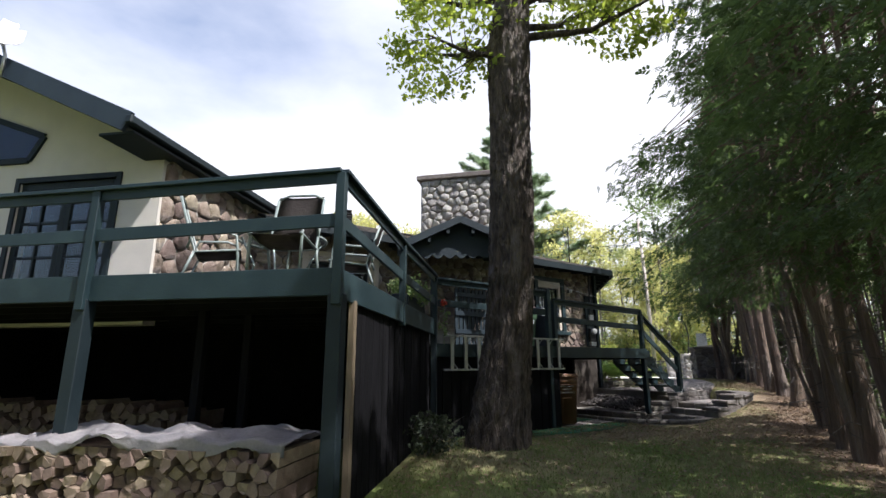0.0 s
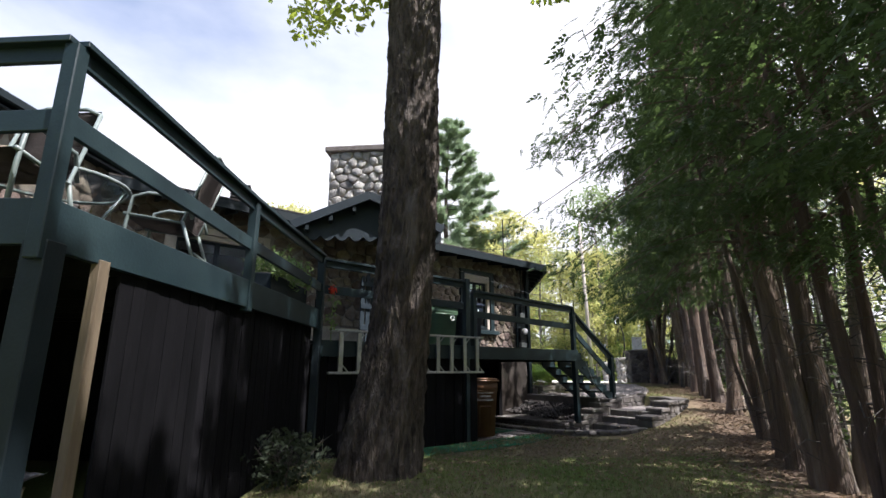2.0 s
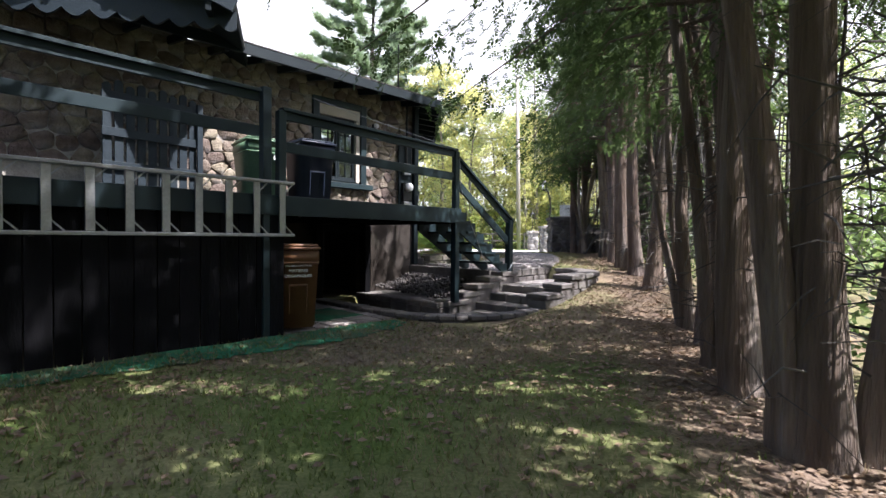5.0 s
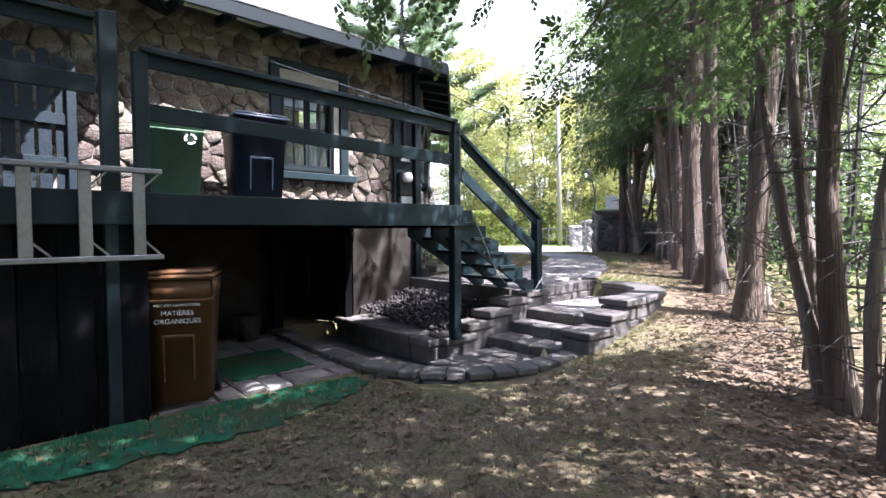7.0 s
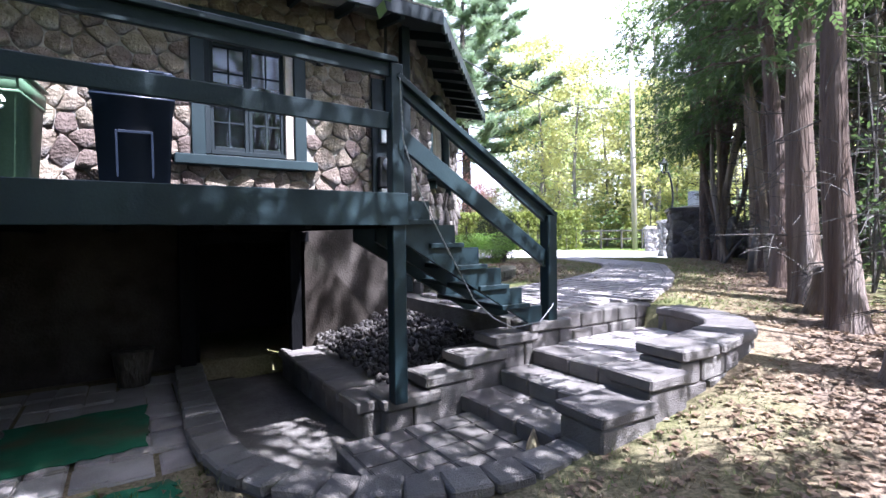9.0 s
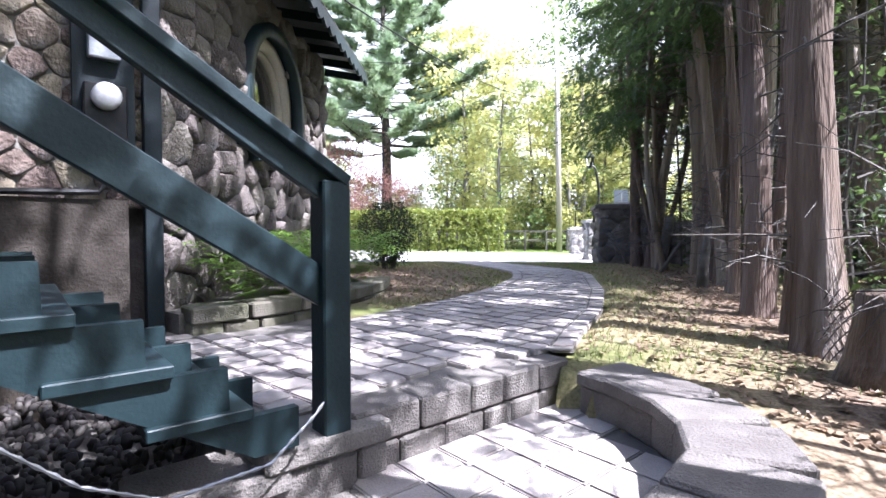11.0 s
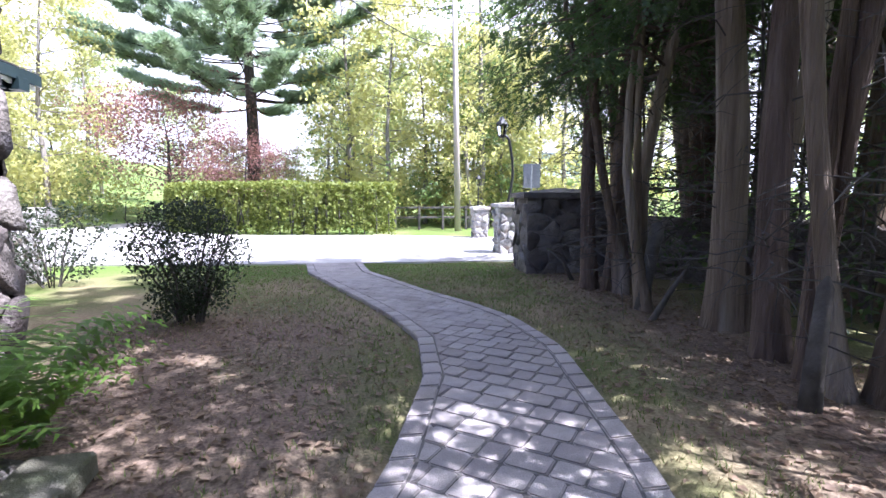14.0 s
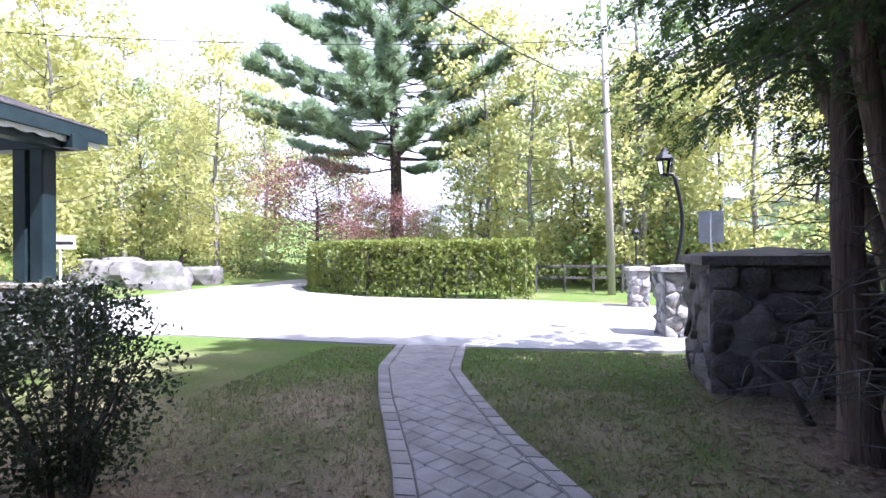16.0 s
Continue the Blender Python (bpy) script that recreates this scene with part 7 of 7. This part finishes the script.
def electric_meter():
    t = thing("electric_meter", "round glass electricity meter on a dark board", "meter")
    o = un(1.22, WALL_N - 0.06)
    t.matrix_world = wall_frame(o.x, o.y, 0, UX, UY)
    part("back_board", boxm(-0.19, 0.19, 2.15, 3.75, 0.03, 0.07), M_TEAL_D, t)
    part("meter_box", boxm(-0.13, 0.13, 2.32, 2.72, 0.071, 0.16, None, 0.01), M_IRON, t)
    bm = bmesh.new()
    tube(bm, [(0, 2.62, 0.16), (0, 2.62, 0.24), (0, 2.62, 0.265)], [0.092, 0.09, 0.07], 24)
    part("meter_dial", bm, M_DISH, t, "pale round meter dial", True)
    part("junction_box", boxm(-0.12, 0.13, 2.17, 2.30, 0.071, 0.17, None, 0.012), M_METAL, t)
    part("upper_box", boxm(-0.1, 0.1, 2.9, 3.15, 0.071, 0.15, None, 0.01), M_METAL, t)
    bm = bmesh.new()
    tube(bm, [(0, 3.15, 0.11), (0, 4.5, 0.11)], [0.024, 0.024], 8)
    part("conduit", bm, M_IRON, t)
    bm = bmesh.new()
    tube(bm, [(0.0, 2.17, 0.12), (0.0, 2.02, 0.12), (-0.05, 1.95, 0.12), (-0.6, 1.93, 0.1)], [0.022] * 4, 8)
    part("conduit", bm, M_IRON, t)
    d = thing("downpipe", "dark downpipe board at the house corner", "downpipe")
    o = un(CORNER_U - 0.02, WALL_N - 0.14)
    part("pipe", boxm(-0.06, 0.06, -0.05, 0.05, 0.9, 4.5, Matrix.Translation((o.x, o.y, 0)) @ pose(0, 0, 0, 0, 0, 43), 0.006), M_TEAL_D, d)
    l = thing("wall_lamp", "small round white lamp under the eave", "lamp")
    o = un(0.36, WALL_N - 0.1)
    l.matrix_world = wall_frame(o.x, o.y, 3.85, UX, UY)
    bm = bmesh.new()
    bmesh.ops.create_uvsphere(bm, u_segments=14, v_segments=10, radius=0.055, matrix=Matrix.Translation((0, 0, 0.06)))
    part("globe", bm, M_DISH, l, "", True)
    part("base", boxm(-0.04, 0.04, -0.04, 0.04, -0.06, 0.01), M_TEAL_D, l)


def chain():
    t = thing("chain", "thin black and white chain hanging along the stair", "chain")
    t.matrix_world = HOUSE @ Matrix.Translation((0, -0.09, 0))
    bm = bmesh.new()
    pts = [(0, 0, 2.85), (0.02, 0, 2.4), (0.16, 0, 2.0), (0.42, 0, 1.55), (0.66, 0, 1.15), (0.85, -0.02, 0.98), (1.05, -0.04, 0.88), (1.35, -0.05, 0.90), (1.52, -0.03, 1.02), (1.58, 0, 1.06)]
    fine = []
    for a, b in zip(pts, pts[1:]):
        n = max(2, int((Vector(b) - Vector(a)).length / 0.022))
        fine += [Vector(a).lerp(Vector(b), i / n) for i in range(n)]
    tube(bm, fine, [0.007 if i % 2 else 0.0035 for i in range(len(fine))], 5)
    part("chain_strand", bm, M_METAL, t)


def roof_vent():
    t = thing("roof_vent", "dark louvred metal vent on the roof", "vent", (-5.1, 13.4, 5.25), 20)
    part("shaft", boxm(-0.16, 0.16, -0.16, 0.16, -0.2, 0.45), M_IRON, t)
    for k in range(4):
        part("louvre", boxm(-0.24, 0.24, -0.24, 0.24, 0.45 + k * 0.075, 0.49 + k * 0.075, None, 0.01), M_IRON, t)
    part("cap", boxm(-0.22, 0.22, -0.22, 0.22, 0.76, 0.82, None, 0.02), M_IRON, t)
    a = thing("antenna_mast", "thin metal mast behind the roof", "mast", (1.9, 19.0, 4.8))
    bm = bmesh.new()
    tube(bm, [(0, 0, -0.3), (0, 0, 2.0)], [0.025, 0.02], 6)
    part("mast", bm, M_IRON, a)


def raised_bed():
    rng = random.Random(14)
    b = thing("raised_bed", "mossy block edging of the fern bed by the house", "raised bed")
    line = [(2.62, 16.60), (3.02, 17.0), (3.30, 17.5), (3.52, 18.1), (3.66, 18.75), (3.62, 19.45)]
    block_row(b, line, 0.80, 0.955, 0.24, rng, 0.30, M_MOSS)
    block_row(b, line, 0.96, 1.09, 0.26, rng, 0.42, M_MOSS, "cap_block", 0.015)
    part("soil", prism([(2.35, 16.75)] + [(x - .05, y) for x, y in line] + [(2.35, 19.9)], 0.7, 1.03), M_SAND, b)


def pot_and_oddments():
    t = thing("bucket", "dull dark bucket by the cellar wall", "bucket")
    p = un(-1.7, 2.1)
    t.matrix_world = pose(p.x, p.y, 0.31)
    bm = bmesh.new()
    tube(bm, [(0, 0, 0), (0, 0, 0.3), (0, 0, 0.32)], [0.13, 0.17, 0.18], 18)
    part("body", bm, M_BARK, t, "", True)
    d = thing("door_2", "dark open cellar doorway with a timber frame", "door", kind="structure")
    d.matrix_world = HOUSE
    for u in (-1.17, -0.06):
        part("jamb", boxm(u, u + 0.07, 2.40, 2.58, 0.21, 1.70), M_BLACK, d)
    part("lintel", boxm(-1.25, 0.08, 2.38, 2.585, 1.62, 1.74), M_BLACK, d)
    # the slab's dark colour stands in for shade below the stair
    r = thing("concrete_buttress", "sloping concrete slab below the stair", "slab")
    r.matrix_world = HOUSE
    part("slab", prism([(0.0, 0.3), (0.95, 0.3), (0.95, 0.55), (0.05, 1.62), (0.0, 1.62)], -2.58, -2.30, pose(0, 0, 0, 90)), M_SLAB_SHADE, r)
    s = thing("tree_stump", "low weathered cedar stump in the litter", "stump", (7.05, 14.4, ground_z(7.05, 14.4)))
    bm = bmesh.new()
    tube(bm, [(0, 0, -0.05), (0, 0, 0.1), (0.01, 0, 0.32)], [0.24, 0.19, 0.16], 14, 0.25)
    part("stump", bm, M_CBARK, s, "", True)
    s = thing("tree_stump", "sawn brown cedar stump with a flat top beside the row", "stump", (7.1, 15.75, ground_z(7.1, 15.75)))
    bm = bmesh.new()
    tube(bm, [(0, 0, -0.05), (0, 0, 0.12), (0.01, 0, 0.32), (0.02, 0, 0.49), (0.02, 0, 0.51)], [0.25, 0.19, 0.165, 0.16, 0.145], 20, 0.18)
    part("stump", bm, M_CBARK, s, "", True)
    w = thing("wire_fence", "bent scrap of rusty wire mesh against a trunk", "fence", (6.98, 16.12, ground_z(7.0, 16.1)), -62)
    bm = bmesh.new()
    for sg in (-1, 1):
        for k in range(-6, 12):
            pts = []
            for q in range(9):
                h_ = q / 8 * 0.46
                x_ = k * 0.06 + sg * h_ * 0.75
                if 0 <= x_ <= 0.55:
                    pts.append((x_, 0.12 * (x_ - 0.27) ** 2 * 6 + 0.05 * h_ + 0.004 * sg, h_ + 0.02 * math.sin(x_ * 14)))
            if len(pts) > 1:
                tube(bm, pts, [0.0035] * len(pts), 4, cap=False)
    part("mesh", bm, M_TWIG, w)
    g = thing("dead_stem", "grey weathered snag leaning by the cedar row", "stem", (7.86, 19.5, ground_z(7.86, 19.5)), 0, "broken stems")
    bm = bmesh.new()
    tube(bm, [(0, 0, -0.1), (0.03, 0.02, 0.3), (0.10, 0.05, 0.78), (0.11, 0.05, 0.86)], [0.075, 0.06, 0.045, 0.01], 9, 0.35, seed=3)
    part("stem", bm, M_TWIG, g, "", True)
    g = thing("dead_stem", "broad grey split snag standing by the cedar row", "stem", (8.38, 22.25, ground_z(8.38, 22.25)), 0, "broken stems")
    bm = bmesh.new()
    tube(bm, [(0, 0, -0.1), (0.04, 0, 0.3), (0.12, 0, 0.75), (0.17, 0, 1.0), (0.2, 0, 1.06)], [0.12, 0.085, 0.09, 0.085, 0.02], 10, 0.4, seed=5)
    part("stem", bm, M_TWIG, g, "", True)
    for i, (x, y) in enumerate(((8.1, 21.7), (8.55, 24.45))):
        rng = random.Random(i)
        g = thing("dead_stem", "broken grey cedar stem leaning by the row", "stem", (x, y, ground_z(x, y)), 0, "broken stems")
        bm = bmesh.new()
        e = Vector((rng.choice((-.45, .4)) + rng.uniform(-.1, .1), rng.uniform(-.3, .3), rng.uniform(0.5, 0.95)))
        tube(bm, [(0, 0, -0.1), e * 0.5 + Vector((0.05, 0, 0.04)), e], [0.04, 0.03, 0.012], 8, 0.3, seed=i)
        part("stem", bm, M_TWIG, g, "", True)


def rocks():
    rng = random.Random(71)
    for i in range(13):
        x, y = rng.uniform(-17.5, -10.2), rng.uniform(40.6, 44)
        if i < 4:
            x, y = -11.0 - i * 1.7, 41.2 + i * 0.4
        r = thing("boulder", "pale grey lichened boulder on the grassy bank", "boulder", (x, y, ground_z(x, y) + 0.25), rng.uniform(0, 360), "boulders on the bank")
        bm = bmesh.new()
        bmesh.ops.create_icosphere(bm, subdivisions=3, radius=1)
        sx, sy, sz = rng.uniform(1.0, 1.9), rng.uniform(.8, 1.3), rng.uniform(.8, 1.35)
        for v in bm.verts:
            v.co *= 1 + 0.35 * noise.noise(v.co * 1.3 + Vector((i * 5, 0, 0))) + 0.08 * noise.noise(v.co * 4)
            v.co = Vector((v.co.x * sx, v.co.y * sy, max(-0.4, min(v.co.z, 0.75)) * sz))
        part("rock", bm, M_ROCK, r)


def signs_and_fence():
    s = thing("arrow_sign", "small white sign with a dark bar on a pale post", "sign", (-8.3, 33.6, 0.9), 30)
    bm = bmesh.new()
    tube(bm, [(0, 0, -0.1), (0, 0, 1.95)], [0.035, 0.035], 8)
    part("post", bm, M_DISH, s)
    part("plate", boxm(-0.42, 0.42, -0.05, -0.02, 1.75, 2.2, None, 0.004), M_CREAM, s)
    part("bar", boxm(-0.36, 0.36, -0.056, -0.051, 1.90, 2.0, None, 0), M_IRON, s)
    s = thing("road_sign", "grey back of a road sign on a thin post", "sign", (11.2, 33.8, 0.75), -25)
    bm = bmesh.new()
    tube(bm, [(0, 0, -0.1), (0, 0, 2.7)], [0.03, 0.03], 8)
    part("post", bm, M_METAL, s)
    part("plate", boxm(-0.3, 0.3, -0.02, 0.0, 1.9, 2.75, None, 0.004), M_METAL, s)
    f = thing("rail_fence", "weathered post and rail fence beyond the driveway", "fence", (6.9, 41.5, 0.65))
    for k in range(5):
        part("post", boxm(k * 1.2, k * 1.2 + 0.1, 0, 0.1, -0.1, 1.25, None, 0.01), M_TWIG, f)
    for z in (0.6, 1.1):
        part("rail", boxm(0, 4.9, 0.11, 0.15, z, z + 0.1, None, 0.01), M_TWIG, f)
    h = thing("far_house", "pale house with a green roof beyond the trees", "house", (20.0, 47.0, 0.6), 12)
    part("wall", boxm(-4.5, 4.5, 0, 6, 0, 3.0), M_STUCCO, h)
    bm = bmesh.new()
    v = [bm.verts.new(q) for q in ((-5, -0.6, 2.9), (5, -0.6, 2.9), (5, 3, 4.8), (-5, 3, 4.8), (-5, 6.6, 2.9), (5, 6.6, 2.9))]
    bm.faces.new(v[:4])
    bm.faces.new((v[3], v[2], v[5], v[4]))
    bmesh.ops.solidify(bm, geom=bm.faces[:], thickness=0.12)
    part("roof", bm, M_ROOFGREEN, h)
    for x in (-2.5, 0.5, 2.8):
        w = part("window", boxm(x, x + 1.1, -0.04, 0.01, 1.1, 2.2), M_WHITE, h)
        part("pane", boxm(x + .08, x + 1.02, -0.06, -0.042, 1.18, 2.12, None, 0), M_DARK, w)


M_ROOFGREEN = mat("pale_green_metal_roof", (0.30, 0.40, 0.36), (0.36, 0.46, 0.42), 2, 0.5, 0.1)


def undergrowth():
    """Low leafy growth under the woods, too many to count."""
    rng = random.Random(55)
    for nm, material, n, areas in (("undergrowth", M_SPRING2, 1500, ((-30, -9.8, 44, 58), (7.5, 24, 43, 56), (-6, 8, 52, 64))), ("green_undergrowth", M_GREEN, 600, ((6.5, 24, 42, 52), (-28, -9.8, 46, 60), (10, 20, 2, 30)))):
        bm = bmesh.new()
        for i in range(n):
            a = rng.choice(areas)
            x, y = rng.uniform(a[0], a[1]), rng.uniform(a[2], a[3])
            leaf_clump(bm, Vector((x, y, ground_z(x, y) + rng.uniform(0.2, 3.4 if a[0] < 10 else 1.6))), rng.uniform(0.5, 1.0), 26, 0.22, rng)
        ob = part(nm, bm, material, None)
        tagged(ob, "leafy spring undergrowth below the trees" if nm == "undergrowth" else "darker green undergrowth below the trees", "undergrowth", "", "stuff")


def thicket():
    """Tangled dead twigs and suckers along the cedar row."""
    rng = random.Random(91)
    bm = bmesh.new()
    for i in range(1800):
        y = rng.uniform(1.5, 26)
        x = cedar_x(y) + rng.uniform(0.15, 3.0)
        z = ground_z(x, y) + rng.uniform(0.1, 2.6)
        p = Vector((x, y, z))
        a = rng.uniform(0, 6.28)
        d = Vector((math.cos(a), math.sin(a), rng.uniform(-.5, .4))) * rng.uniform(0.3, 1.0)
        tube(bm, [p, p + d * 0.5 + Vector((0, 0, 0.06)), p + d], [0.009, 0.006, 0.002], 3, cap=False)
    for i in range(70):                                  # thin saplings among the trunks
        y = rng.uniform(2, 24)
        x = cedar_x(y) + rng.uniform(0.3, 2.6)
        p = Vector((x, y, ground_z(x, y) - 0.05))
        d = Vector((rng.uniform(-.4, .4), rng.uniform(-.4, .4), rng.uniform(3.0, 4.6)))
        k = rng.uniform(0.016, 0.036)
        tube(bm, [p, p + d * 0.35 + Vector((rng.uniform(-.1, .1), rng.uniform(-.1, .1), 0)), p + d * 0.7, p + d], [k, k * 0.8, k * 0.6, k * 0.3], 6, cap=False)
    ob = part("twig_thicket", bm, M_TWIG, None)
    tagged(ob, "tangle of dry grey twigs among the cedars", "twigs", "", "stuff")
    bm = bmesh.new()
    for i in range(900):
        y = rng.uniform(1.5, 25)
        x = cedar_x(y) + rng.uniform(0.9, 2.6)
        leaf_clump(bm, Vector((x, y, ground_z(x, y) + rng.uniform(0.1, 2.2))), 0.35, 12, 0.09, rng)
    ob = part("scrub", bm, M_CEDAR, None)
    tagged(ob, "sparse green scrub behind the cedar trunks", "scrub", "", "stuff")


def under_deck():
    # black sheets added for the deep shade behind the woodpiles
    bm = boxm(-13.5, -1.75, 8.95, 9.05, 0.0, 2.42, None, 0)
    setting("wall_store", bm, M_BLACK, "black back sheet for the shade in the wood store", "wall")
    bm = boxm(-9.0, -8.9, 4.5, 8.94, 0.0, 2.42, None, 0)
    setting("wall_store_side", bm, M_BLACK, "black side sheet for the shade in the wood store", "wall")


woodpile((-5.6, 4.08, 0.08), 0, 3.62, 0.84, 0.75, 1, "low stack of split firewood at the deck front", 0.118, 320)
woodpile((-8.4, 3.55, 0.05), 0, 3.4, 0.70, 0.5, 2, "stack of split firewood beside the deck")
woodpile((-8.2, 6.3, 0.1), 0, 3.9, 1.55, 0.6, 3, "tall stack of split firewood under the deck")
tarp()
for x, y, a in ((-3.55, 5.2, 120), (-2.45, 4.75, 5), (-2.2, 6.15, -75)):
    chair((x, y, DECK1_Z - 0.025), a)
patio_table((-3.0, 5.75, DECK1_Z - 0.025))
satellite_dish()
bins()
ladder()
picket_gate()
flower_box()
electric_meter()
chain()
roof_vent()
raised_bed()
pot_and_oddments()
rocks()
signs_and_fence()
undergrowth()
thicket()
under_deck()


def garden_wall():
    """A dark dry-stone wall that runs from the gate pier behind the cedars."""
    a, b = Vector((9.75, 26.6, 0)), Vector((11.6, 17.5, 0))
    w = new("stone_wall")
    tagged(w, "low dark dry stone wall behind the cedar trunks", "wall")
    f = Matrix.Translation((a.x, a.y, 0.7)) @ wall_frame(0, 0, 0, b.x - a.x, b.y - a.y)
    ln = (b - a).length
    bm = bmesh.new()
    box(bm, 0, ln, 0, 1.25, -0.4, 0, f)
    part("core", bm, M_MORTAR_D, w)
    stones(w, f, ln, 1.3, 0.4, M_STONE_G, 333, depth=0.06)


garden_wall()
